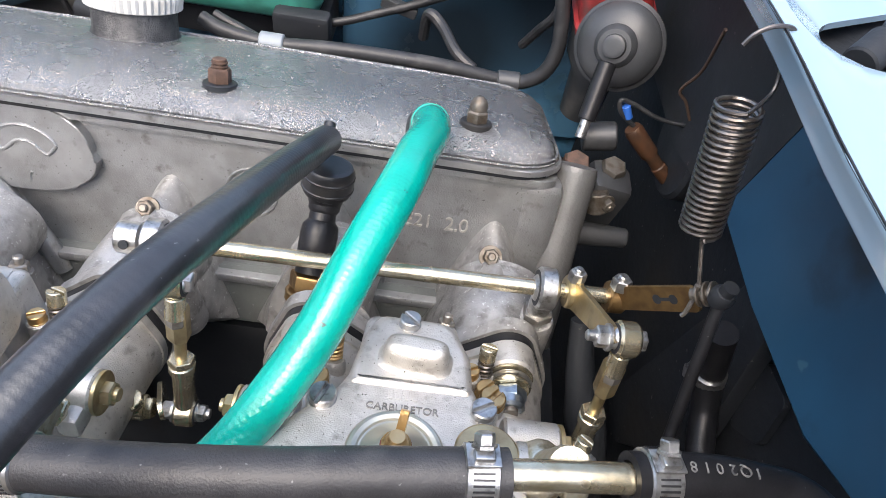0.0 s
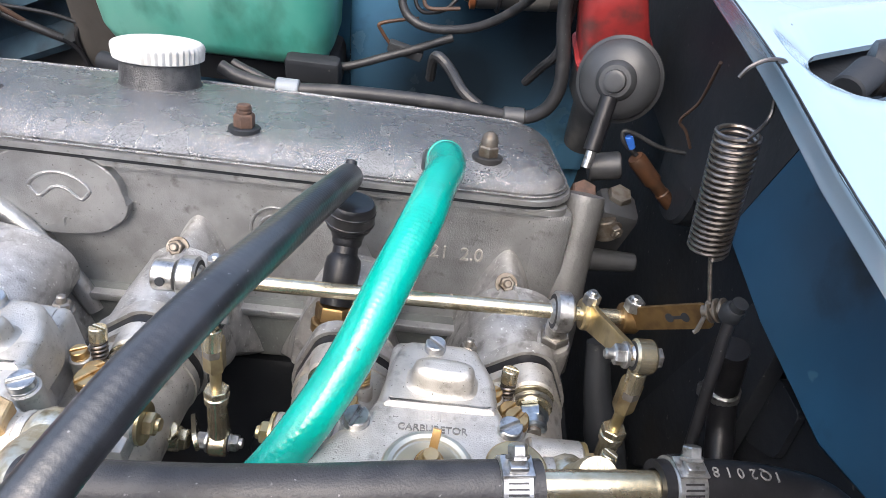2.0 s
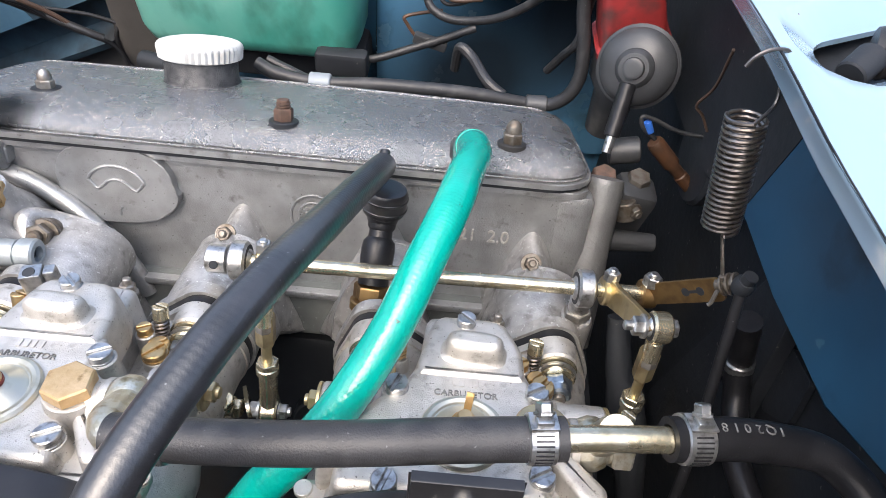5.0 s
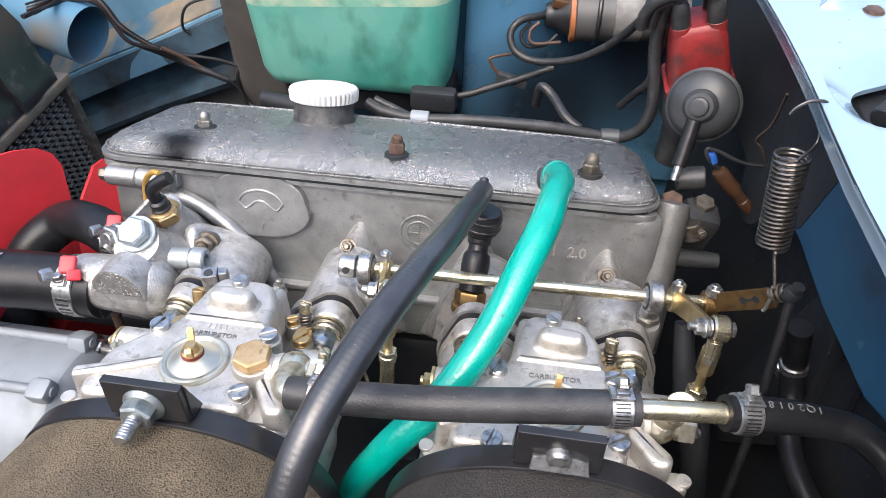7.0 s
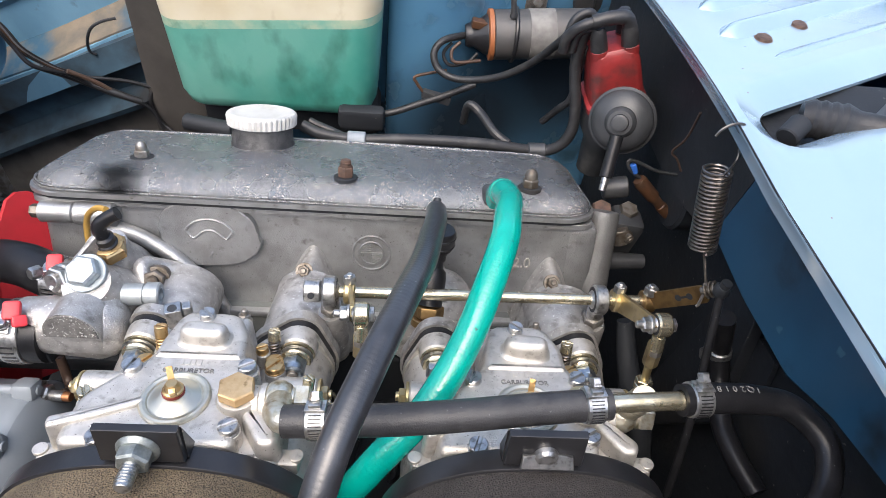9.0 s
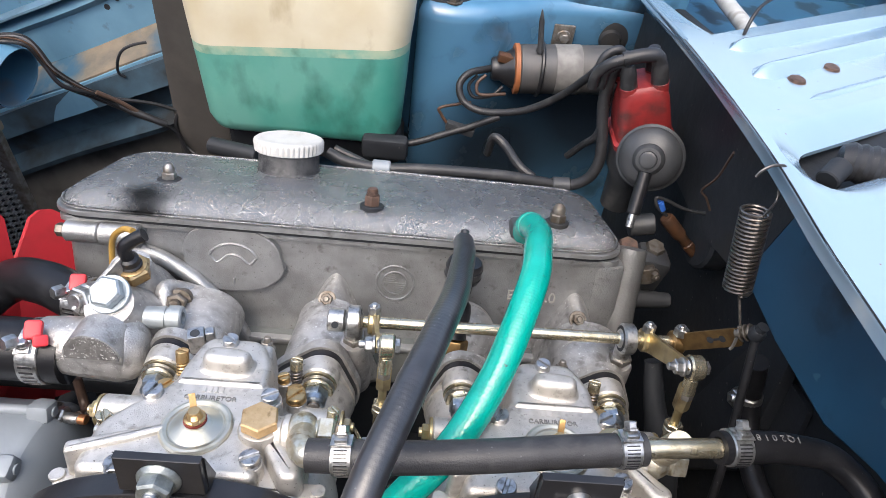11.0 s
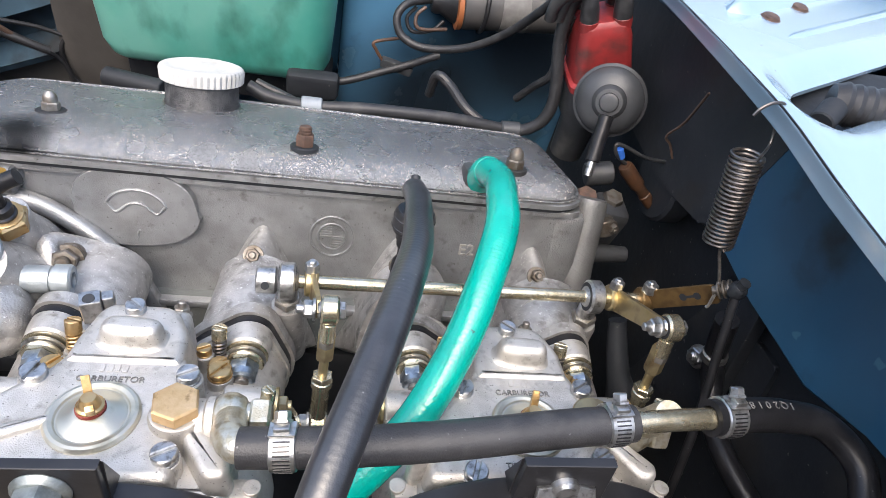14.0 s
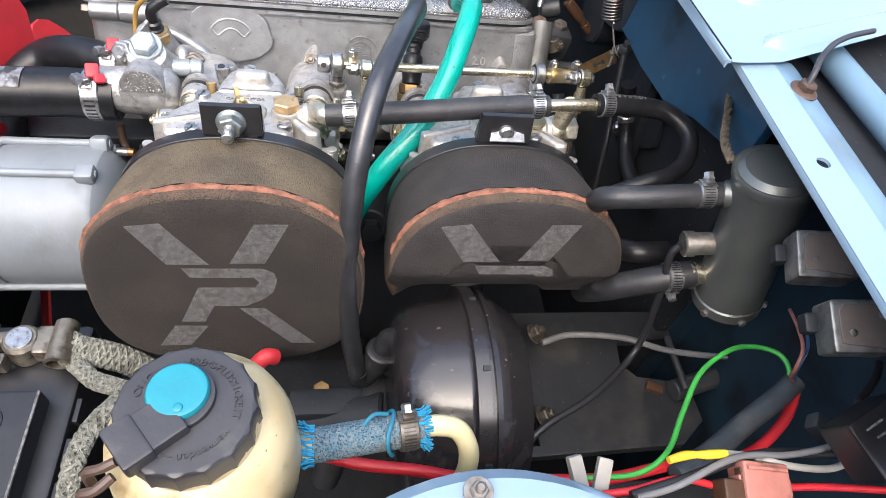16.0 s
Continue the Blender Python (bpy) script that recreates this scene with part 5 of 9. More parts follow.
# ---- intake manifolds: two runners each, with peaked flanges at the carburettor ----
for xc, dy, dz in ((-0.103, 0.0, 0.0), (0.0985, 0.004, -0.0065)):
    man = thing("intake_manifold", "silver cast intake manifold with peaked flanges", "manifold", at=(xc, 0.05, -0.06), group="pair of intake manifolds")
    tc_ = carb_pose(xc, dy, dz)
    for sx in (-1, 1):
        bm = mesh()
        e = eng(xc + sx * 0.0495, -0.020, -0.0620)
        c0 = tc_ @ Vector((sx * 0.045, 0.048, -0.056))
        dip = xc > 0 and sx < 0
        tube(bm, [e + (e - c0) * 0.12, e, (e + c0) / 2 + Vector((0, 0, -0.018 if dip else 0.002)), c0], 0.0280, 26, 5, radii=[(0, 1.02), (0.35, 1), (0.62, 0.76 if dip else 0.97), (0.9, 0.96), (1, 1)])
        part("runner", bm, ALU_OLD, man, "rough cast runner")
        bm = mesh()
        prism(bm, flange_outline(sx, 0.0022), 0.0, 0.0085, m=tc_ @ upright(0.0426), bevel=0.0016)
        part("carburettor_flange", bm, ALU_OLD, man, "peaked cast flange")
        bm = mesh()
        nut_stud(bm, tc_ @ Vector((sx * 0.0520, 0.0505, -0.0345)), (0, 0.95, -0.2), 0.0075, 0.006, 0.0095, 0.004)
        part("flange_nut", bm, STEEL_DARK, man)
    bm = mesh()
    box(bm, (0, 0.0465, -0.064), (0.06, 0.006, 0.022), bevel=0.002, m=tc_)
    part("bridge", bm, ALU_OLD, man)

# ---- foam air filters ----
def filter_outline(side, n=72, d=0.0):
    """The sleeve's outline in local x, w; the rear filter is pushed up where it lies on the brake servo."""
    out = []
    a, b = 0.0965 - d, 0.0825 - d
    for k in range(n):
        t = 2 * math.pi * k / n
        c, s = math.cos(t), math.sin(t)
        e = 2.35 if s > 0 else 3.0
        f = (abs(c) ** e + abs(s) ** e) ** (-1 / e)
        x, w = a * f * c, -0.0685 + b * f * s
        if side and w < -0.05:
            w = max(w, -0.100 + d - 0.014 * max(0.0, min(1.0, (x - 0.034) / 0.016)) - 0.024 * max(0.0, min(1.0, (-0.062 - x) / 0.026)))
        out.append((x, w))
    return out


def crease(side, v, w):
    """The rear filter's lower half is bent in by the brake servo."""
    return v + min(0.035, max(0.0, -0.056 - w) * 0.75) if side and v < -0.12 else v


def air_filter(xc, dy, dz, side):
    m = carb_pose(xc, dy, dz)
    foam = FOAM_DARK if side else FOAM_BROWN
    th = thing("air_filter", "dark grey-brown foam air filter resting on the brake servo" if side else "dusty brown foam air filter with an orange seam", "air filter", m=m, group="pair of air filters")
    k = 0.95 if side else 1.0

    def lp(v, d, dw=0.0):
        return [(x * k, crease(side, v, w), w + dw) for x, w in filter_outline(side, d=d)]
    bm = mesh()
    loft(bm, [lp(-0.082, 0.010, -0.002), lp(-0.0822, 0.0062, -0.003), lp(-0.084, 0.0050, -0.003), lp(-0.0955, 0.0050, -0.003), lp(-0.0965, 0.0062, -0.003), lp(-0.0965, 0.012, -0.003)])
    part("base_rim", bm, PLASTIC_BLACK, th, "black moulded rubber rim", angle=50)
    bm = mesh()
    loft(bm, [lp(-0.0950, 0.0065, -0.003), lp(-0.110, 0.0050, -0.0015), lp(-0.130, 0.0036), lp(-0.150, 0.0025), lp(-0.1640, 0.0018, 0.0005)])
    part("sleeve", bm, foam, th, "oiled foam sleeve", angle=60)
    bm = mesh()
    loft(bm, [lp(-0.1635, 0.0022, 0.0005), lp(-0.1680, 0.0020, 0.0004), lp(-0.1712, 0.0030, 0.0), lp(-0.1728, 0.0042, -0.0003)])
    part("rounded_edge", bm, FOAM_TAN, th, "rubbed tan foam edge", angle=60)
    bm = mesh()
    up = [(x * k, w) for x, w in filter_outline(side, d=0.0022)]
    up = [p for p in up[3:34]] if not side else [p for p in up[9:34]]
    tube(bm, [(x, -0.1640 - 0.0004 * math.sin(x * 900), w + 0.0002) for x, w in up], 0.0029, 10, 3, radii=[(j / 60, 0.82 + 0.16 * math.sin(j * 1.9) + 0.12 * math.sin(j * 0.63 + xc * 9) if 0 < j < 60 else 0.2) for j in range(61)])
    part("edge_seam", bm, FOAM_ORANGE, th, "orange glued foam edge", angle=60)
    bm = mesh()
    tube(bm, [(x, -0.1612 - 0.0005 * math.sin(x * 900 + 1), w + 0.0002) for x, w in up], 0.0013, 8, 3, radii=[(j / 40, 0.5 + 0.55 * abs(math.sin(j * 2.3)) if 0 < j < 40 else 0.1) for j in range(41)])
    part("seam_gap", bm, FOAM_CRACK, th, "dark open crack along the seam", angle=60)
    bm = mesh()
    loft(bm, [lp(-0.1705, 0.0040, -0.0003), lp(-0.1730, 0.0044, -0.0004), lp(-0.1742, 0.0056, -0.0006), lp(-0.1752, 0.0080, -0.001), lp(-0.1759, 0.0105, -0.001), lp(-0.1766, 0.018, -0.001), lp(-0.1768, 0.030, -0.001), lp(-0.1768, 0.045, -0.001), lp(-0.1768, 0.060, -0.001), lp(-0.1768, 0.074, -0.001)])
    face = part("end_face", bm, FOAM_DARK if side else FOAM_FACE, th, "flat foam end face", angle=70)
    # the print: two upper arms, a bar with a bent leg, two lower legs
    ps = [[(-0.0571, -0.0104), (-0.0358, -0.0077), (-0.0101, -0.0423), (-0.0369, -0.0425)],
          [(0.0216, -0.0075), (0.0435, -0.0071), (0.0265, -0.0411), (0.0034, -0.0412)],
          [(-0.0281, -0.0460), (0.0243, -0.0460), (0.0318, -0.0500), (0.0336, -0.0570), (0.0306, -0.0683), (0.0230, -0.0760), (0.0102, -0.0825), (-0.0110, -0.0823), (-0.0190, -0.0985), (-0.0352, -0.0985), (-0.0196, -0.0640), (0.0180, -0.0640), (0.0215, -0.0590), (0.0180, -0.0545), (-0.0235, -0.0545)]]
    if not side:
        ps += [[(0.0060, -0.0850), (0.0235, -0.0850), (0.0581, -0.1241), (0.0403, -0.1237)]]
        ps += [[(-0.0405, -0.1028), (-0.0173, -0.1032), (-0.0318, -0.1238), (-0.0539, -0.1245)]]
    for p in ps:
        bm = mesh()
        prism(bm, p, 0.17655, 0.17705, m=Matrix(((1, 0, 0, 0), (0, 0, -1, 0), (0, 1, 0, 0.0), (0, 0, 0, 1))))
        if side:
            for w_ in (-0.056, -0.1027):
                bmesh.ops.bisect_plane(bm, geom=bm.verts[:] + bm.edges[:] + bm.faces[:], plane_co=(0, 0, w_), plane_no=(0, 0, 1))
            for vert in bm.verts:
                vert.co.y = crease(True, vert.co.y, vert.co.z)
        part("print", bm, PRINT_GREY, face, "worn pale grey print")
    # bracket and its fixing
    bm = mesh()
    prism(bm, [(-0.0205, 0.0070), (0.0205, 0.0070), (0.0200, 0.0305), (-0.0200, 0.0305)], 0.0, 0.0045, m=Matrix(((1, 0, 0, 0), (0, 0, -1, -0.0900), (0, 1, 0, 0), (0, 0, 0, 1))), bevel=0.0008)
    for sx in (-1, 1):
        prism(bm, [(0.0, 0.0055), (0.0, 0.030), (0.010, 0.0055)], -0.002, 0.002, m=Matrix(((0, 0, 1, sx * 0.0190), (1, 0, 0, -0.0905), (0, 1, 0, 0), (0, 0, 0, 1))))
    br = part("bracket", bm, PLASTIC_BLACK, th, "black moulded clamp bracket")
    bm = mesh()
    if not side:
        lathe(bm, (0.000, -0.0940, 0.0175), (0.000, -0.12, 0.0175), [(0, 0.0102), (0.0010, 0.0106), (0.0022, 0.0100), (0.0034, 0.0086)], 24)
        lathe(bm, (0.000, -0.0968, 0.0175), (0.0, -0.12, 0.0170), [(0, 0.0080), (0.001, 0.0086), (0.006, 0.0086), (0.0072, 0.0074)], 6, 0.3)
        part("nut", bm, mat("mottled_zinc", (0.33, 0.36, 0.35), 0.38, 0.75, (0.20, 0.22, 0.215), 200, bump=0.2, bscale=700), br, "mottled zinc flange nut")
        bm = mesh()
        rod(bm, (0.000, -0.1030, 0.0174), (0.000, -0.1160, 0.0168), 0.0040)
        for j in range(7):
            rod(bm, (0.0, -0.1045 - 0.0015 * j, 0.0174), (0.0, -0.1052 - 0.0015 * j, 0.0174), 0.0043, 14)
        part("threaded_stud", bm, STEEL, br, "threaded steel stud")
    else:
        lathe(bm, (0.000, -0.0940, 0.0165), (0.0, -0.12, 0.0165), [(0, 0.0066), (0.003, 0.0062), (0.0045, 0.0045)], 20)
        prism(bm, [(-0.0140, 0.0), (0.0140, 0.0), (0.0130, 0.0075), (0.006, 0.0085), (-0.006, 0.0085), (-0.0130, 0.0075)], -0.0012, 0.0012, m=pose(0.001, -0.0990, 0.0105, 62), bevel=0.0008)
        part("wing_nut", bm, STEEL, br, "pressed zinc wing nut")
    return th


air_filter(-0.1050, 0.0, 0.0, False)
air_filter(0.0960, 0.0040, -0.0010, True)

# ---- hoses over the engine ----
gh = thing("breather_hose", "bright turquoise-green silicone breather hose", "hose", at=(0.09, 0.14, 0.01))
bm = mesh()
GP = [(0.0925, 0.1480, -0.0060), (0.0933, 0.1372, 0.0128), (0.0940, 0.1112, 0.0285), (0.0888, 0.0820, 0.0405), (0.0833, 0.0530, 0.0466), (0.0727, 0.0214, 0.0401), (0.0581, -0.0118, 0.0214), (0.0358, -0.0439, -0.0018), (0.0049, -0.0665, -0.0340), (-0.0183, -0.0732, -0.0893), (-0.0250, -0.0850, -0.1599)]
RIDGES = [(i / 700, 1.0 + 0.06 * max(0.0, 1 - i / 150) - 0.005 * ((i % 4) // 2)) for i in range(701)]
tube(bm, GP, 0.0098, 24, 70, radii=RIDGES)
part("hose", bm, GREEN, gh)
bm = mesh()
tube(bm, smooth_path(GP, 8)[0:10], 0.0111, 24, 2, smooth=True, radii=[(0, 1.0), (0.8, 1.0), (0.92, 0.985), (1, 0.94)])
part("end_cuff", bm, GREEN, gh, "slightly flared hose end")

bh = thing("servo_vacuum_hose", "dusty black rubber vacuum hose to the brake servo", "hose", at=(0.04, 0.09, 0.02))
bm = mesh()
BP = [(0.0415, 0.1120, 0.0130), (0.0398, 0.0815, 0.0330), (0.0353, 0.0458, 0.0532), (0.0298, 0.0078, 0.0728), (0.0194, -0.0323, 0.0873), (0.0066, -0.0722, 0.0920), (-0.0069, -0.1101, 0.0846), (-0.0170, -0.1418, 0.0573), (-0.0223, -0.1646, 0.0158), (-0.0232, -0.1811, -0.0336), (-0.0200, -0.1927, -0.0860), (-0.0130, -0.2000, -0.1340)]
tube(bm, BP, 0.0077, 22, 64, radii=[(i / 704, 1.0 - 0.0055 * ((i % 4) // 2)) for i in range(705)])
part("hose", bm, mat("scuffed_black_rubber", (0.020, 0.0205, 0.0225), 0.30, 0, (0.030, 0.0305, 0.034), 110, bump=0.10, bscale=1300, dirt=(0.046, 0.046, 0.050), dscale=60, dlo=0.50, dhi=0.80, spec=0.85, fleck=(0.15, 0.15, 0.15), fscale=430, flo=0.72, fhi=0.77, blotches=(((-0.014, -0.098, 0.061), 0.0015, 0.0045, (0.003, 0.003, 0.003)), ((-0.012, -0.088, 0.058), 0.001, 0.0035, (0.003, 0.003, 0.003)))), bh)
bm = mesh()
lathe(bm, (0.0428, 0.0985, -0.0185), (0.0452, 0.1065, 0.010), [(0, 0.0095), (0.004, 0.0100), (0.006, 0.0128), (0.010, 0.0138), (0.019, 0.0136), (0.0215, 0.0122), (0.0225, 0.009)], 26)
for dz, rr in ((0.0085, 0.0142), (0.0150, 0.0141)):
    pe = Vector((0.0428, 0.0985, -0.0185)) + (Vector((0.0024, 0.008, 0.0285)).normalized()) * dz
    lathe(bm, pe, pe + Vector((0.0024, 0.008, 0.0285)), [(0, rr - 0.0006), (0.0006, rr), (0.0014, rr), (0.002, rr - 0.0006)], 26)
rod(bm, (0.0415, 0.1110, 0.0150), (0.0420, 0.1190, 0.0185), 0.0032, 12)
part("elbow_cap", bm, PLASTIC_BLACK, bh, "black plastic elbow cap")
nv = thing("vacuum_pipe", "black rubber sleeve on a brass union", "pipe", at=(0.042, 0.08, -0.06))
bm = mesh()
lathe(bm, (0.0432, 0.1000, -0.016), (0.0406, 0.0670, -0.046), [(0, 0.0090), (0.008, 0.0085), (0.010, 0.0072), (0.014, 0.0074), (0.017, 0.0098), (0.022, 0.0104), (0.034, 0.0100), (0.038, 0.0094), (0.0435, 0.0094)], 22)
part("sleeve", bm, RUBBER, nv)
bm = mesh()
hexa(bm, (0.0406, 0.0680, -0.0450), (0.0402, 0.0625, -0.0530), 0.0115)
rod(bm, (0.0402, 0.0625, -0.0530), (0.0400, 0.0590, -0.0585), 0.0130)
part("union_nut", bm, BRASS_DARK, nv, "tarnished brass nut")

# check valve at the servo
cv = thing("check_valve", "grey-black plastic check valve elbow", "valve", at=(0.0, -0.18, -0.15))
bm = mesh()
tube(bm, [(-0.0130, -0.1995, -0.132), (-0.0110, -0.1985, -0.148), (-0.003, -0.196, -0.147), (0.004, -0.194, -0.120), (0.010, -0.193, -0.092), (0.018, -0.200, -0.080)], 0.0082, 16, 6)
lathe(bm, (0.001, -0.195, -0.132), (0.009, -0.193, -0.096), [(0, 0.0095), (0.002, 0.0115), (0.018, 0.0115), (0.0185, 0.0130), (0.024, 0.0130), (0.026, 0.010)], 20)
part("body", bm, RUBBER_GREY, cv)

fh = thing("fuel_hose", "black rubber fuel hose with steel clamps", "hose", at=(0.04, -0.07, 0.03))
FP = [(-0.0395, -0.0690, 0.0281), (-0.0075, -0.0700, 0.0323), (0.0256, -0.0691, 0.0352), (0.0584, -0.0668, 0.0376), (0.0909, -0.0630, 0.0386), (0.1330, -0.0583, 0.0385)]
bm = mesh()
tube(bm, FP, 0.0086, 22, 8, wall=0.0028)
part("hose", bm, mat("grey_dusted_rubber", (0.034, 0.034, 0.036), 0.42, 0, (0.024, 0.024, 0.026), 90, bump=0.25, bscale=1100, dirt=(0.058, 0.057, 0.057), dscale=70, dlo=0.56, dhi=0.8, fleck=(0.15, 0.15, 0.15), fscale=560, flo=0.72, fhi=0.76, spec=0.4), fh)
hose_clamp(fh, (-0.0215, -0.0696, 0.0304), (1, 0, 0.12), 0.0086, (0.0, 0.35, 0.9))
hose_clamp(fh, (0.1235, -0.0592, 0.0385), (1, 0.10, 0), 0.0086, (0, 0.25, 1))
bm = mesh()
tube(bm, [(0.128, -0.0588, 0.0385), (0.1536, -0.0566, 0.0390), (0.185, -0.0540, 0.0385)], 0.0052, 18, 4)
part("joining_pipe", bm, PIPE_ZINC, fh, "pale gold plated joining pipe")
PITTED = mat("pitted_gold_plating", (0.50, 0.45, 0.33), 0.32, 0.85, (0.60, 0.58, 0.50), 240, lo=0.42, hi=0.58, bump=0.35, bscale=900, dirt=(0.24, 0.19, 0.11), dscale=130, dlo=0.58, dhi=0.72)


def fuel_union(name, label, m, pts):
    """A cast banjo body with a hexagon collar, a slotted bolt and a bent tail."""
    u_ = thing(name, label, "fitting", m=m, group="pair of fuel unions")
    bm = mesh()
    lathe(bm, (0.0475, -0.0465, -0.0020), (0.08, -0.0465, -0.0020), [(0, 0.0080), (0.002, 0.0105), (0.006, 0.0122), (0.010, 0.0120), (0.0138, 0.0100), (0.0150, 0.0080), (0.020, 0.0078)], 30)
    part("banjo_body", bm, PITTED, u_, "pitted gold plated banjo body")
    bm = mesh()
    lathe(bm, (0.0640, -0.0465, -0.0020), (0.08, -0.0465, -0.0020), [(0, 0.0098), (0.0010, 0.0108), (0.0080, 0.0108), (0.0092, 0.0094)], 6, 0.2)
    part("hexagon_collar", bm, PITTED, u_, "pitted gold hexagon collar")
    bm = mesh()
    slotted(bm, (0.0705, -0.0400, 0.002), (0.0712, -0.0380, 0.0100), 0.0034, 0.7)
    part("locking_screw", bm, PIPE_ZINC, u_)
    bm = mesh()
    tube(bm, pts, 0.0074, 20, 8)
    part("tail", bm, PITTED, u_, "bent pitted gold tail")


fuel_union("fuel_elbow", "pitted pale gold fuel elbow with a hexagon collar", TOCARB, [(0.0565, -0.0475, 0.0010), (0.0568, -0.0560, 0.0060), (0.0580, -0.0650, 0.0115), (0.0625, -0.0715, 0.0140), (0.0700, -0.0730, 0.0148)])
fuel_union("fuel_tee", "pitted pale gold fuel tee below the joining pipe", carb_pose(0.0985, 0.004, -0.0065), [(0.0565, -0.0475, 0.0020), (0.0566, -0.0540, 0.0130), (0.0564, -0.0600, 0.0250), (0.0563, -0.0640, 0.0310)])

f2 = thing("fuel_supply_hose", "black rubber fuel hose with white date print", "hose", at=(0.2, -0.06, 0.03))
bm = mesh()
SP = [(0.1735, -0.0548, 0.0390), (0.1952, -0.0518, 0.0375), (0.2178, -0.0510, 0.0359), (0.2396, -0.0544, 0.0337), (0.2546, -0.0725, 0.0280), (0.2484, -0.0952, 0.0212), (0.2290, -0.1118, 0.0194), (0.2107, -0.1175, 0.0170), (0.185, -0.120, 0.005), (0.165, -0.115, -0.02)]
tube(bm, SP, 0.0088, 22, 8, wall=0.003, radii=[(0, 1.0), (0.2, 0.96), (0.36, 0.86), (0.5, 0.80), (1, 0.76)])
part("hose", bm, RUBBER, f2)
hose_clamp(f2, (0.1832, -0.0534, 0.0383), (1, 0.12, -0.06), 0.0088, (0.0, 0.2, 1))
for k, ch_ in enumerate("1Q2018"):
    at = smooth_path(SP, 60)
    x_ = 0.2168 - 0.00466 * k
    p = min(at[:200], key=lambda q: abs(q.x - x_))
    n_ = Vector((0, 0.12, 0.99)).normalized()
    X_ = Vector((-1, 0, 0))
    q = Matrix((X_, n_.cross(X_), n_)).transposed().to_4x4()
    q.translation = p + n_ * 0.0084
    lettering("date_print", ch_, INK_WHITE, f2, q, 0.0053, 0.0004)

# ---- throttle linkage ----
tl = thing("throttle_linkage", "gold plated throttle cross shaft with arms and rod ends", "linkage", at=(0.06, 0.055, -0.015))
bm = mesh()
S0, S1 = Vector((-0.040, 0.0545, -0.0165)), Vector((0.1985, 0.0610, -0.0195))
rod(bm, S0, S1, 0.0042, 18)
part("cross_shaft", bm, PIPE_ZINC, tl, "pale gold plated round shaft")


def rod_end(c, axis, stem, parent, mtl=None, k=1.0):
    """A spherical bearing: ring, ball and threaded stem with a lock nut."""
    c, a, s = Vector(c), Vector(axis).normalized(), Vector(stem).normalized()
    bm = mesh()
    lathe(bm, c - a * 0.0048, c + a * 0.0048, [(0, 0.0098 * k), (0.0012, 0.0112 * k), (0.0084, 0.0112 * k), (0.0096, 0.0098 * k)], 28)
    rod(bm, c + s * 0.008, c + s * 0.020, 0.0062 * k)
    e = part("rod_end", bm, mtl or PIPE_ZINC, parent, "plated rod end")
    bm = mesh()
    lathe(bm, c - a * 0.0066, c + a * 0.0066, [(0, 0.0055 * k), (0.002, 0.0076 * k), (0.0066, 0.0084 * k), (0.0112, 0.0076 * k), (0.0132, 0.0055 * k)], 22)
    part("ball", bm, STEEL, e)
    bm = mesh()
    for sg in (-1, 1):
        lathe(bm, c + a * sg * 0.0046, c + a * sg * 0.0060, [(0, 0.0096 * k), (0.0004, 0.0094 * k), (0.0005, 0.0076 * k)], 26)
    part("race", bm, GRIME, e, "dark oily bearing race")
    bm = mesh()
    hexa(bm, c + s * 0.018, c + s * 0.024, 0.0085 * k * k)
    part("lock_nut", bm, STEEL_DARK, e)
    return e


ax = (S1 - S0).normalized()
rod_end(S0 + ax * 0.008, ax, (0, 0.1, -1), tl, STEEL)
rod_end((0.1640, 0.0600, -0.0190), ax, (0.05, -0.05, -1), tl, STEEL)
bm = mesh()
rod(bm, S0 - ax * 0.010, S0 + ax * 0.002, 0.0082)
part("collar", bm, STEEL, tl, "steel collar with a grub screw")
bm = mesh()
rod(bm, S0 + Vector((-0.004, -0.0072, 0.0036)), S0 + Vector((-0.004, -0.0082, 0.0042)), 0.0024, 14)
part("grub_screw_hole", bm, GRIME, tl, "dark grub screw hole")
# the bearing posts
for p, h in (((-0.0325, 0.0560, -0.0420), 0.05), ((0.1655, 0.0585, -0.0445), 0.055)):
    bm = mesh()
    lathe(bm, p, Vector(p) + Vector((0.0, 0.006, -1)), [(0, 0.009), (0.003, 0.0105), (0.02, 0.0115), (h, 0.013)], 22)
    part("bearing_post", bm, ALU_OLD, tl, "cast post under the shaft bearing")
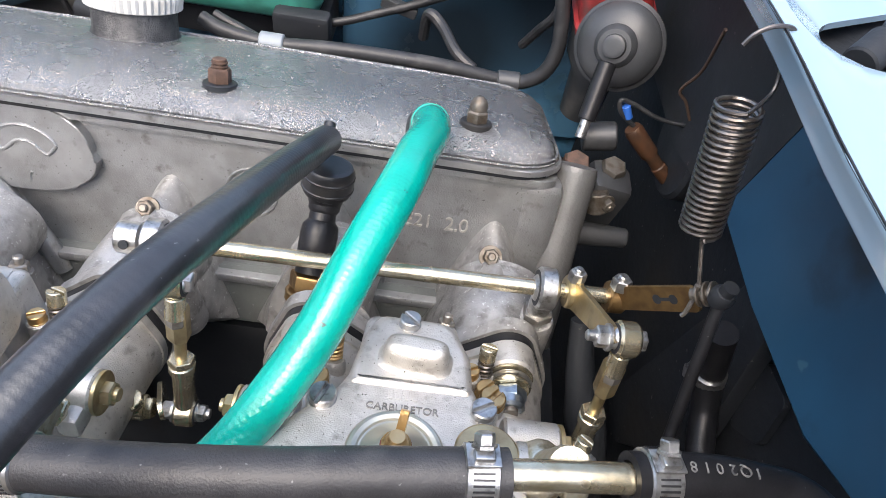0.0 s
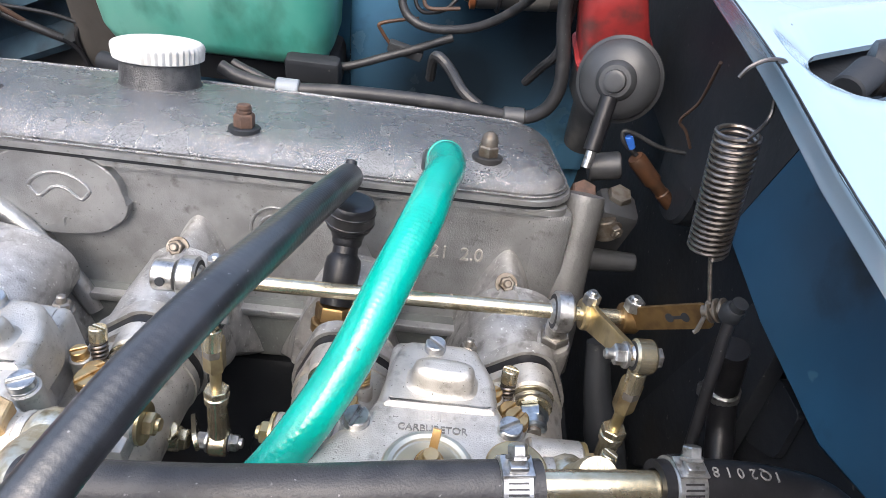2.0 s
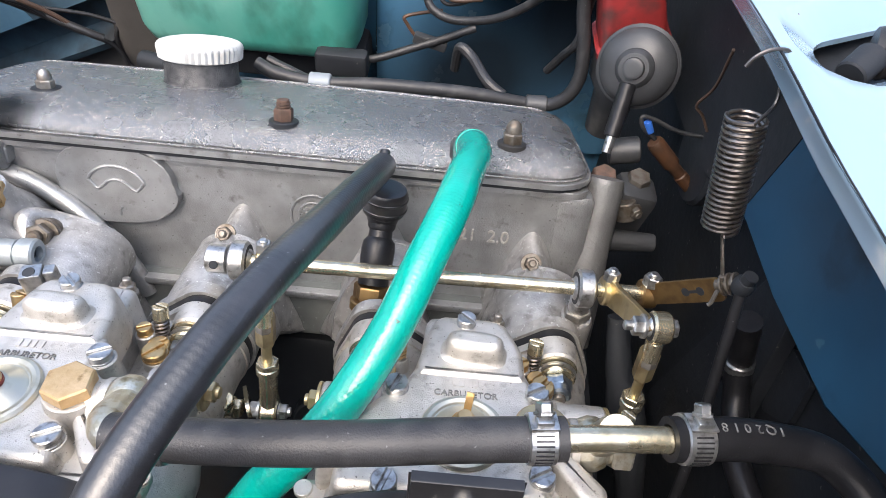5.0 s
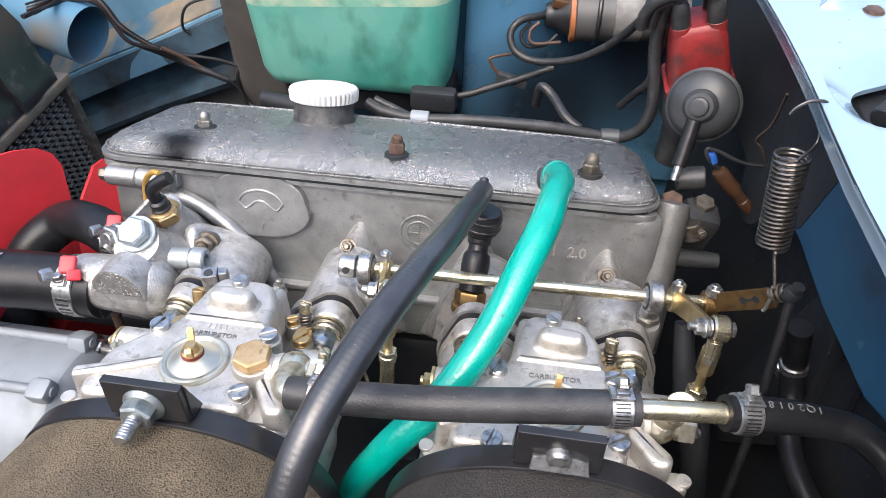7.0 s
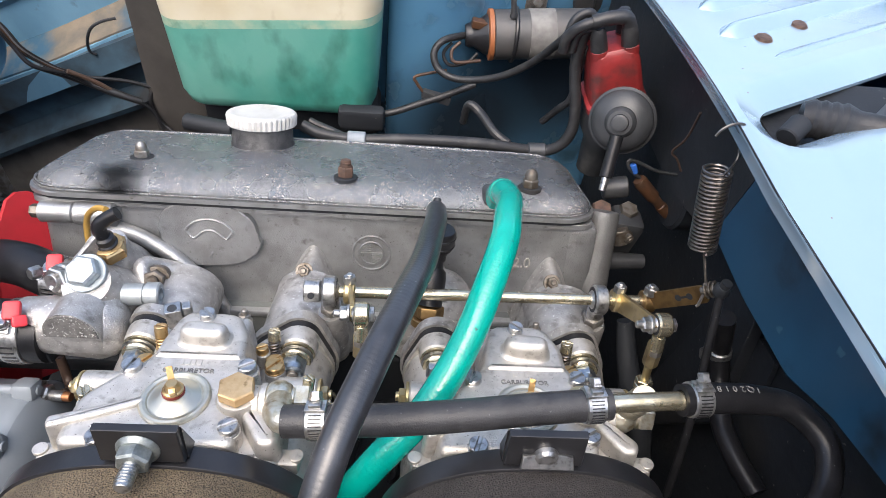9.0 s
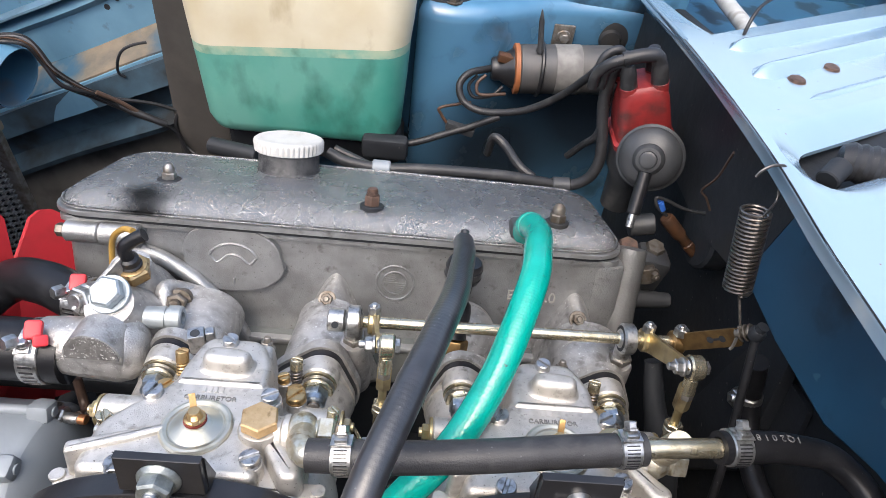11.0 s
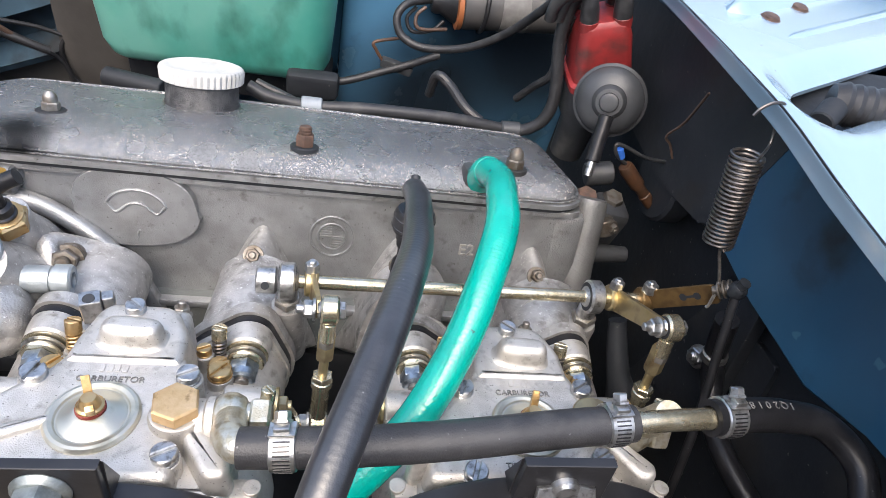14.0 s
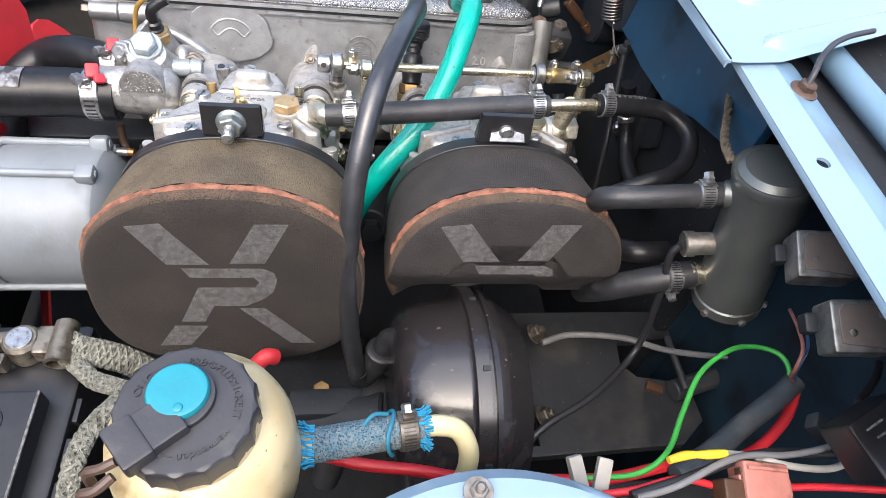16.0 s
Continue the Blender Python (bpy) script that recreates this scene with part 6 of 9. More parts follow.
# arms
for x0, x1, y1, z1, mtl in ((-0.018, -0.0125, 0.0185, 0.0065, YELLOW_ZINC), (0.178, 0.1845, 0.0160, 0.0120, YELLOW_ZINC)):
    bm = mesh()
    c = S0 + ax * ((x0 - S0.x) / ax.x)
    lathe(bm, c - ax * 0.004, c + ax * 0.004, [(0, 0.0078), (0.001, 0.0088), (0.007, 0.0088), (0.008, 0.0078)], 20)
    d = Vector((x1, y1, z1)) - c
    u = ax
    n_ = d.cross(u).normalized()
    q = Matrix((d.normalized(), n_, d.normalized().cross(n_))).transposed().to_4x4()
    q.translation = c
    L = d.length
    prism(bm, [(0.0, -0.0078), (L, -0.0052), (L + 0.005, 0.0), (L, 0.0052), (0.0, 0.0078)], -0.0014, 0.0014, m=q, bevel=0.0004)
    arm = part("arm", bm, mtl, tl, "flat yellow plated arm")
    bm = mesh()
    nut_stud(bm, c + Vector((0, 0.002, 0.007)), (0, 0.25, 1), 0.0046, 0.005, 0.0, 0.0035)
    part("clamp_bolt", bm, STEEL, arm)
    bm = mesh()
    p = Vector((x1, y1, z1))
    nut_stud(bm, p - ax * 0.0015, -ax, 0.0050, 0.005, 0.0062, 0.0055)
    hexa(bm, p + ax * 0.0105, p + ax * 0.0145, 0.0050)
    part("pivot_bolt", bm, STEEL, arm)
    rod_end(p + ax * 0.0060, ax, (-0.02, -0.35, -0.85), arm, PIPE_ZINC, 0.72)
    s = Vector((-0.02, -0.30, -0.95)).normalized()
    bm = mesh()
    lathe(bm, p + ax * 0.006 + s * 0.014, p + ax * 0.006 + s * 0.1, [(0, 0.0048), (0.002, 0.0054), (0.018, 0.0054), (0.020, 0.0046)], 6)
    rod(bm, p + ax * 0.006 + s * 0.030, p + ax * 0.006 + s * 0.060, 0.0028)
    part("drop_link", bm, YELLOW_ZINC, tl, "yellow plated adjustable link")
    bm = mesh()
    hexa(bm, p + ax * 0.006 + s * 0.046, p + ax * 0.006 + s * 0.050, 0.0062)
    lathe(bm, p + ax * 0.006 + s * 0.050, p + ax * 0.006 + s * 0.1, [(0, 0.0055), (0.0006, 0.0062), (0.004, 0.0062), (0.0045, 0.0050), (0.022, 0.0052), (0.025, 0.0058), (0.028, 0.005)], 18)
    part("link_socket", bm, PIPE_ZINC, tl, "pale zinc plated link socket")
    b_ = p + ax * 0.006 + s * 0.084
    e_ = rod_end(b_, ax, -s, arm, PIPE_ZINC, 0.66)
    bm = mesh()
    rod(bm, b_ - ax * 0.012, b_ + ax * 0.012, 0.0026)
    nut_stud(bm, b_ - ax * 0.005, -ax, 0.0046, 0.005, 0.0058, 0.003)
    hexa(bm, b_ + ax * 0.006, b_ + ax * 0.010, 0.0046)
    part("lower_bolt", bm, STEEL, tl, "zinc bolt through the lower joint")
    bm = mesh()
    q = Matrix.Translation(b_ - ax * 0.012) @ pose(0, 0, 0, -25, 90, 0)
    prism(bm, hull([(0.0, 0.0, 0.0055), (0.010, 0.012, 0.008)], 20), -0.0012, 0.0012, m=q, bevel=0.0004)
    part("throttle_lever", bm, PIPE_ZINC, tl, "plated throttle lever")
    bm = mesh()
    o_ = b_ - ax * 0.0165
    hexa(bm, o_ - ax * 0.004, o_ + ax * 0.001, 0.0058)
    rod(bm, o_ - ax * 0.010, o_ - ax * 0.003, 0.0066)
    part("spindle_nut", bm, PIPE_ZINC, tl, "pale gold spindle nut")
    bm = mesh()
    t_ = o_ - ax * 0.006 + Vector((0, -0.002, 0.010))
    tube(bm, [t_ + Vector((0.0030 * math.cos(a), 0.0030 * math.sin(a), -0.009 + 0.009 * a / (8 * math.pi))) for a in (math.pi / 5 * k for k in range(41))], 0.0007, 6, 2)
    slotted(bm, t_ + Vector((0, 0, -0.0005)), t_ + Vector((0, 0, 0.0045)), 0.0048, 0.4)
    part("idle_stop_screw", bm, PIPE_ZINC, tl, "slotted idle screw on its spring")
# slotted end lever with a clevis pin
bm = mesh()
lathe(bm, (0.1960, 0.0605, -0.0190), (0.21, 0.0610, -0.0190), [(0, 0.0076), (0.001, 0.0084), (0.008, 0.0084), (0.009, 0.0076)], 20)
lu = Vector((0.024, -0.030, 0.050)).normalized()
ln = Vector((-0.2, -0.75, 0.6))
ln = (ln - lu * ln.dot(lu)).normalized()
q = Matrix((lu, ln.cross(lu), ln)).transposed().to_4x4()
q.translation = (0.2010, 0.0570, -0.0140)
prism(bm, rrect(-0.006, 0.050, -0.0064, 0.0064, 0.003, 3), -0.0010, 0.0010, m=q, bevel=0.0004)
lev = part("end_lever", bm, BRASS_DARK, tl, "slotted brown-gold lever")
bm = mesh()
nut_stud(bm, (0.200, 0.0600, -0.010), (0, 0.25, 1), 0.0052, 0.005, 0.0, 0.0035)
part("clamp_bolt", bm, STEEL, lev)
bm = mesh()
prism(bm, rrect(0.028, 0.036, -0.0008, 0.0008, 0.0007, 3), -0.0012, 0.0012, m=q)
for xh in (0.0265, 0.0365):
    prism(bm, rrect(xh - 0.0024, xh + 0.0024, -0.0024, 0.0024, 0.0023, 4), -0.00122, 0.00122, m=q)
part("slot", bm, GRIME, lev, "dark keyhole slot")
bm = mesh()
P = Vector((0.2185, 0.0335, 0.0285))
D = Vector((0.62, -0.35, 0.70)).normalized()
rod(bm, P - D * 0.003, P + D * 0.014, 0.0030)
for o in (0.0005, 0.0035, 0.0065):
    rod(bm, P + D * o, P + D * (o + 0.0012), 0.0056)
part("pivot_pin", bm, DULL_NUT, lev, "dark pin with washers")
bm = mesh()
lathe(bm, (0.2235, 0.0275, 0.0330), (0.2240, 0.0265, 0.0450), [(0, 0.0042), (0.002, 0.0052), (0.006, 0.0052), (0.008, 0.0040), (0.0082, 0.0034), (0.012, 0.0034)], 16)
part("ball_joint", bm, GRIME, lev, "black oily ball joint")
bm = mesh()
tube(bm, [(0.2160, 0.0335, 0.0345), (0.2170, 0.0325, 0.0285), (0.2165, 0.0300, 0.0190), (0.2155, 0.0295, 0.0165)], 0.0011, 6, 5)
part("split_pin", bm, STEEL_DARK, lev)
bm = mesh()
tube(bm, [(0.2238, 0.0270, 0.0370), (0.2225, 0.0080, 0.0050), (0.2185, -0.025, -0.045), (0.212, -0.06, -0.11)], 0.0028, 12, 5)
solid("accelerator_rod", bm, RUBBER, "black accelerator rod running down the bay", "rod")

# ---- return spring ----
sp = thing("return_spring", "long steel return spring hooked on the cowl edge", "spring", at=(0.205, 0.055, 0.09))
A, B = Vector((0.2030, 0.0620, 0.1075)), Vector((0.2115, 0.0500, 0.0520))
d, u, w = axes(A, B)
turns, N = 21, 21 * 14
cp = [A + d * (A - B).length * k / N + (u * math.cos(2 * math.pi * turns * k / N) + w * math.sin(2 * math.pi * turns * k / N)) * 0.0083 for k in range(N + 1)]
bm = mesh()
tube(bm, cp, 0.0010, 7, 1, smooth=False)
part("coil", bm, SPRING, sp)
bm = mesh()
tube(bm, [cp[0], (0.2128, 0.0640, 0.1130), (0.2130, 0.0690, 0.1220), (0.2125, 0.0710, 0.1300), (0.2100, 0.0690, 0.1345), (0.2055, 0.0672, 0.1365), (0.2000, 0.0660, 0.1360), (0.1955, 0.0650, 0.1330), (0.1935, 0.0645, 0.1290)], 0.00085, 8, 8)
part("upper_hook", bm, SPRING, sp)
bm = mesh()
tube(bm, [cp[-1], (0.2135, 0.0470, 0.0490), (0.2155, 0.0400, 0.0400), (0.2175, 0.0340, 0.0320)], 0.0010, 8, 6)
part("lower_hook", bm, SPRING, sp)

# ---- coolant outlet on the head ----
co = thing("thermostat_housing", "pitted cast alloy thermostat housing with hose outlets", "thermostat housing", at=(-0.195, 0.06, -0.05))
bm = mesh()
lathe(bm, (-0.199, 0.098, -0.085), (-0.199, 0.090, -0.010), [(0, 0.030), (0.02, 0.028), (0.040, 0.0225), (0.050, 0.0178), (0.058, 0.0152), (0.0665, 0.0145)], 32)
part("tower", bm, ALU_OLD, co)
bm = mesh()
lathe(bm, (-0.196, 0.072, -0.080), (-0.196, 0.046, -0.004), [(0, 0.030), (0.02, 0.030), (0.040, 0.0265), (0.056, 0.0205), (0.066, 0.0172), (0.070, 0.0160)], 36)
part("body", bm, ALU_OLD, co, angle=60)
bm = mesh()
lathe(bm, (-0.240, 0.0335, -0.0405), (-0.16, 0.0335, -0.0405), [(0, 0.0185), (0.004, 0.0190), (0.03, 0.0208), (0.054, 0.0225), (0.062, 0.0200), (0.068, 0.0130), (0.070, 0.006)], 36)
part("outlet_lobe", bm, ALU_OLD, co, angle=60)
bm = mesh()
out = [(0.0185 * math.cos(radians(a)), 0.0205 * math.sin(radians(a))) for a in range(0, 181, 9)]
prism(bm, out + [(-0.0185, -0.0130), (-0.0150, -0.0155), (0.0130, -0.0155), (0.0170, -0.0110)], 0, 0.022, m=Matrix.Translation((-0.1965, 0.0360, -0.0310)) @ pose(0, 0, 0, 80), bevel=0.0016)
lobe = part("outlet_boss", bm, ALU_OLD, co, "half-round boss of the casting")
bm = mesh()
prism(bm, [(x * 0.93, y * 0.93 + 0.0005) for x, y in out], 0.0212, 0.0228, m=Matrix.Translation((-0.1965, 0.0360, -0.0310)) @ pose(0, 0, 0, 80), bevel=0.0003)
part("sand_cast_face", bm, mat("dark_sand_cast", (0.20, 0.195, 0.185), 0.6, 0.4, (0.12, 0.115, 0.11), 160, bump=0.8, bscale=500, fleck=(0.60, 0.60, 0.58), fscale=620, flo=0.60, fhi=0.66), lobe, "rough dark sand-cast face")
bm = mesh()
box(bm, (-0.208, 0.066, -0.016), (0.004, 0.046, 0.016), (18, 0, -28), bevel=0.0015)
part("web", bm, ALU_OLD, co)
bm = mesh()
tube(bm, [(-0.170, 0.070, -0.050), (-0.176, 0.085, -0.036), (-0.168, 0.094, -0.044), (-0.150, 0.100, -0.058)], 0.0062, 14, 6)
box(bm, (-0.164, 0.092, -0.052), (0.026, 0.018, 0.02), (0, 20, 10), bevel=0.005)
part("mount_ear", bm, ALU_OLD, co)
bm = mesh()
rod(bm, (-0.1668, 0.0865, -0.0487), (-0.1660, 0.0805, -0.0435), 0.0105, 20)
nut_stud(bm, (-0.1660, 0.0805, -0.0435), (0.1, -0.75, 0.65), 0.0080, 0.007, 0.0100, 0.006)
part("mount_nut", bm, DULL_NUT, co, "dull nut and stud")
bm = mesh()
ax1 = Vector((-0.05, -0.42, 0.90)).normalized()
rod(bm, Vector((-0.197, 0.0565, -0.0120)), Vector((-0.197, 0.0565, -0.0120)) + ax1 * 0.0035, 0.0138, 28)
hexa(bm, Vector((-0.197, 0.0565, -0.0120)) + ax1 * 0.003, Vector((-0.197, 0.0565, -0.0120)) + ax1 * 0.0110, 0.0112, 0.4)
part("large_hexagon_bolt", bm, mat("bluish_zinc", (0.29, 0.335, 0.36), 0.40, 0.7, (0.38, 0.42, 0.44), 160, bump=0.2, bscale=700, dirt=(0.16, 0.18, 0.19), dscale=150, dlo=0.6, dhi=0.75), co, "large bluish zinc hexagon bolt")
bm = mesh()
ax2 = Vector((-0.25, -0.75, 0.45)).normalized()
p2 = Vector((-0.2165, 0.0560, -0.0170))
rod(bm, p2 - ax2 * 0.012, p2, 0.0098)
hexa(bm, p2, p2 + ax2 * 0.0065, 0.0092)
rod(bm, p2 + ax2 * 0.006, p2 + ax2 * 0.009, 0.0050)
part("blanking_screw", bm, STEEL, co)
bm = mesh()
pp, pe = Vector((-0.184, 0.0545, -0.0305)), Vector((-0.152, 0.0572, -0.0322))
lathe(bm, pp, pe, [(0, 0.0080), (0.020, 0.0080), (0.0203, 0.0072), (0.0216, 0.0072), (0.0220, 0.0090), (0.0300, 0.0090), (0.0312, 0.0080), (0.0312, 0.0048), (0.0270, 0.0046)], 28)
plug = part("socket_plug", bm, mat("pale_zinc", (0.34, 0.37, 0.38), 0.40, 0.5, (0.27, 0.30, 0.31), 90, bump=0.2, bscale=700), co, "pale zinc socket-head plug")
bm = mesh()
da = (pe - pp).normalized()
lathe(bm, pp + da * 0.0262, pe, [(0, 0.0030), (0.0012, 0.0046), (0.0014, 0.0046)], 6)
part("hexagon_socket", bm, GRIME, plug, "dark hexagon socket")
bm = mesh()
box(bm, (-0.1290, 0.0235, -0.0100), (0.0105, 0.0105, 0.0150), (-8, 0, 18), bevel=0.0012)
box(bm, (-0.1215, 0.0270, -0.0080), (0.0060, 0.0070, 0.0090), (-8, 0, 18), bevel=0.0012)
sq = part("square_plug", bm, STEEL, co, "square zinc clamp block")
bm = mesh()
rod(bm, (-0.1291, 0.0230, -0.0030), (-0.1291, 0.0229, -0.0018), 0.0030)
part("hole", bm, GRIME, sq)
# temperature sensor
ts = thing("temperature_sensor", "brass temperature sensor with a black cable boot", "sensor", at=(-0.199, 0.088, -0.02))
bm = mesh()
d3 = Vector((0.02, -0.10, 0.99)).normalized()
b3 = Vector((-0.1955, 0.0880, -0.0245))
hexa(bm, b3, b3 + d3 * 0.0105, 0.0128, 0.25)
lathe(bm, b3 + d3 * 0.0100, b3 + d3 * 0.05, [(0, 0.0105), (0.001, 0.0105), (0.0016, 0.0085)], 22)
part("hexagon", bm, BRASS, ts)
bm = mesh()
lathe(bm, b3 + d3 * 0.010, b3 + d3 * 0.05, [(0, 0.0078), (0.003, 0.0078), (0.004, 0.0068), (0.009, 0.0068), (0.0105, 0.005)], 18)
part("insulator", bm, PLASTIC_BLACK, ts)
bm = mesh()
tube(bm, [b3 + d3 * 0.016, b3 + d3 * 0.030, b3 + d3 * 0.036 + Vector((0.006, 0.003, 0)), b3 + d3 * 0.040 + Vector((0.014, 0.006, 0))], 0.0048, 12, 5)
part("boot", bm, RUBBER, ts)
wire("sensor_cable", [(-0.190, 0.094, 0.014), (-0.200, 0.100, 0.009), (-0.212, 0.104, -0.004), (-0.217, 0.102, -0.022), (-0.2185, 0.096, -0.045)], 0.0022, mat("ochre_wire", (0.36, 0.22, 0.05), 0.5), "ochre cable bending off the sensor")

# coolant hoses with red-capped clamps
def coolant_hose(pts, r, label, clamp_at, along):
    h = thing("coolant_hose", label, "hose", at=pts[0], group="coolant hoses")
    bm = mesh()
    tube(bm, pts, r, 24, 8)
    part("hose", bm, RUBBER, h)
    hose_clamp(h, clamp_at, along, r, (0.0, -0.55, 0.85), width=0.014, material=STEEL)
    bm = mesh()
    c, d = Vector(clamp_at), Vector(along).normalized()
    s = Vector((0.0, -0.12, 0.99)).normalized()
    box(bm, c + s * (r + 0.0065) + d * 0.004, (0.011, 0.013, 0.0060), (30, 10, 14), bevel=0.0024)
    box(bm, c + s * (r + 0.0050) + d * 0.010 + Vector((0, -0.006, -0.002)), (0.009, 0.008, 0.0050), (40, 20, 30), bevel=0.0018)
    part("red_cap", bm, RED_FAN, h, "red plastic clamp cover")
    bm = mesh()
    q = c + s * (r + 0.0055) - d * 0.004 - Vector((0, 0.008, 0.001))
    hexa(bm, q, q - Vector((0.004, 0.006, -0.003)), 0.0048)
    part("clamp_screw", bm, STEEL, h, "zinc clamp screw")
    return h


hose_1 = coolant_hose([(-0.222, 0.0300, -0.0445), (-0.262, 0.030, -0.0440), (-0.30, 0.027, -0.043), (-0.34, 0.022, -0.042), (-0.40, 0.02, -0.05), (-0.46, 0.03, -0.08)], 0.0215, "glossy black rubber radiator hose with a red clamp cap", (-0.240, 0.0300, -0.0445), (1, 0, 0))
coolant_hose([(-0.218, 0.078, -0.050), (-0.240, 0.082, -0.050), (-0.275, 0.098, -0.054), (-0.31, 0.108, -0.068), (-0.335, 0.085, -0.085), (-0.345, 0.05, -0.12), (-0.33, 0.03, -0.18)], 0.0170, "black bypass hose curving down with a red clamp cap", (-0.2365, 0.081, -0.050), (1, -0.15, 0))

# grey patch along the hose's upper side, painted in for its highlight
bm = mesh()
rows = []
for k in range(9):
    x = -0.316 + 0.0030 * k
    yc, zc = 0.0262 + (x + 0.302) * 0.08, -0.0430
    rows.append([(x, yc + 0.0222 * math.cos(a) * q, zc + 0.0222 * math.sin(a) * q) for q, rng_ in ((1.0, range(13)), (0.97, range(12, -1, -1))) for a in (radians(70 + 5 * j) for j in rng_)])
loft(bm, rows)
part("hose_highlight", bm, mat("highlight_grey", (0.22, 0.22, 0.235), 0.45, 0.1, (0.10, 0.10, 0.108), 130, bump=0.4, bscale=500, dirt=(0.03, 0.03, 0.032), dscale=110, dlo=0.44, dhi=0.54), hose_1, "grey patch in place of a highlight on the hose", angle=50)

# ---- radiator and fan ----
TANK_BLACK = mat("dusty_black_nylon", (0.022, 0.022, 0.024), 0.22, 0, (0.030, 0.030, 0.032), 25, bump=0.3, bscale=60, dirt=(0.085, 0.08, 0.075), dscale=40, dlo=0.60, dhi=0.78)
rad = thing("radiator", "black plastic and aluminium radiator", "radiator", at=(-0.42, 0.1, -0.4))
bm = mesh()
prof = [(-0.383, -0.052), (-0.383, -0.038), (-0.389, -0.028), (-0.392, 0.010), (-0.402, 0.028), (-0.440, 0.030), (-0.452, 0.010), (-0.455, -0.052)]
loft(bm, [[(x, y, z) for x, z in prof] for y in (-0.20, 0.0, 0.20, 0.27, 0.285)] + [[(x * 0.6 - 0.168, 0.297, z * 0.7 - 0.014) for x, z in prof]])
tank_ = part("top_tank", bm, TANK_BLACK, rad, "black moulded header tank")
for y in (0.240, 0.165):
    bm = mesh()
    loft(bm, [[(x + 0.006 * (1 if x > -0.42 else -1), yy, z + 0.004) for x, z in prof] for yy in (y - 0.016, y + 0.016)])
    part("tank_rib", bm, TANK_BLACK, tank_)
bm = mesh()
box(bm, (-0.405, 0.05, -0.0575), (0.052, 0.50, 0.011), bevel=0.003)
part("crimped_edge", bm, mat("dull_brown_alloy", (0.22, 0.19, 0.15), 0.5, 0.5), rad, "crimped alloy edge")
bm = mesh()
box(bm, (-0.410, 0.05, -0.235), (0.03, 0.478, 0.345), bevel=0.002)
part("core", bm, GRIME, rad)
bm = mesh()
box(bm, (-0.405, 0.2945, -0.235), (0.044, 0.010, 0.35), bevel=0.002)
part("side_frame", bm, STEEL_DARK, rad)
fin_me = None
for k in range(24):
    y = 0.284 - 0.0105 * k
    if fin_me is None:
        bm = mesh()
        for j in range(64):
            z = -0.066 - 0.0036 * j
            box(bm, (-0.3925, y + (0.0015 if j % 2 else -0.0015), z), (0.004, 0.0052, 0.0022), (0, 0, 0))
        ob = part("fin_strip", bm, mat("black_fins", (0.24, 0.24, 0.238), 0.4, 0.4), rad)
        fin_me, first = ob.data, y
    else:
        ob = new("fin_strip", fin_me)
        ob.parent = rad
        ob.location = (0, y - first, 0)

rad.location.x -= 0.030
FY = 0.078
fan = thing("cooling_fan", "bright red plastic engine fan", "fan", at=(-0.38, 0.08, -0.2))
bm = mesh()
rod(bm, (-0.362, FY, -0.205), (-0.330, FY, -0.205), 0.045, 28)
part("hub", bm, RED_FAN, fan)
for k in range(7):
    a = radians(70 + 51.43 * k)
    bm = mesh()
    c, s = math.cos(a), math.sin(a)

    def blade(r, o, dx):
        return (-0.352 + dx - 0.55 * o, FY + r * c - o * s, -0.205 + r * s + o * c)
    pts = [(0.035, -0.016), (0.08, -0.024), (0.13, -0.027), (0.172, -0.026), (0.184, -0.021), (0.191, -0.012), (0.193, 0.004), (0.191, 0.022), (0.184, 0.031), (0.172, 0.036), (0.10, 0.033), (0.035, 0.018)]
    loft(bm, [[blade(r, o, dx) for r, o in pts] for dx in (0.0015, -0.0015)])
    part("blade", bm, RED_FAN, fan)

# ---- front corner: duct, wires ----
du = thing("air_duct", "dusty blue painted steel duct tube", "duct", at=(-0.5, 0.40, -0.06))
bm = mesh()
P0, P1 = Vector((-0.60, 0.43, -0.035)), Vector((-0.452, 0.402, -0.070))
d, u, w = axes(P0, P1)
L = (P1 - P0).length
n = 30
loft(bm, [[P0 + d * s + (u * math.cos(2 * math.pi * k / n) + w * math.sin(2 * math.pi * k / n)) * r for k in range(n)] for s, r in ((0, 0.035), (L, 0.035), (L + 0.001, 0.0345), (L, 0.0335), (0.02, 0.0335))], close=False)
part("tube", bm, BLUE_BAY, du)
bm = mesh()
rod(bm, P0 + d * 0.015, P0 + d * 0.02, 0.0335)
part("inner_end", bm, GRIME_BROWN, du)
wire("wiring_loom", [(-0.4700, 0.3423, -0.0175), (-0.4680, 0.4050, -0.0306), (-0.4335, 0.4100, -0.0317), (-0.4250, 0.4150, -0.0549), (-0.412, 0.416, -0.083), (-0.3882, 0.4400, -0.1079), (-0.3628, 0.4550, -0.1388), (-0.323, 0.471, -0.169), (-0.3103, 0.4700, -0.2036)], 0.0026, WIRE_BLACK, "dark taped wiring loom along the inner wing", "wiring", 10)
wire("wiring_loom", [(-0.4180, 0.440, -0.1000), (-0.394, 0.4500, -0.1170), (-0.361, 0.4530, -0.1335), (-0.338, 0.4560, -0.1455), (-0.324, 0.4600, -0.1540)], 0.0046, RUBBER_GREY, "thick taped end of the wiring loom", "wiring", 12)
wire("wiring_loom", [(-0.4700, 0.3587, -0.0227), (-0.4641, 0.4120, -0.0283), (-0.4300, 0.4170, -0.0308), (-0.4125, 0.4220, -0.0770), (-0.3915, 0.4420, -0.1039)], 0.0016, RUBBER_GREY, "dull grey wires beside the loom", "wiring")
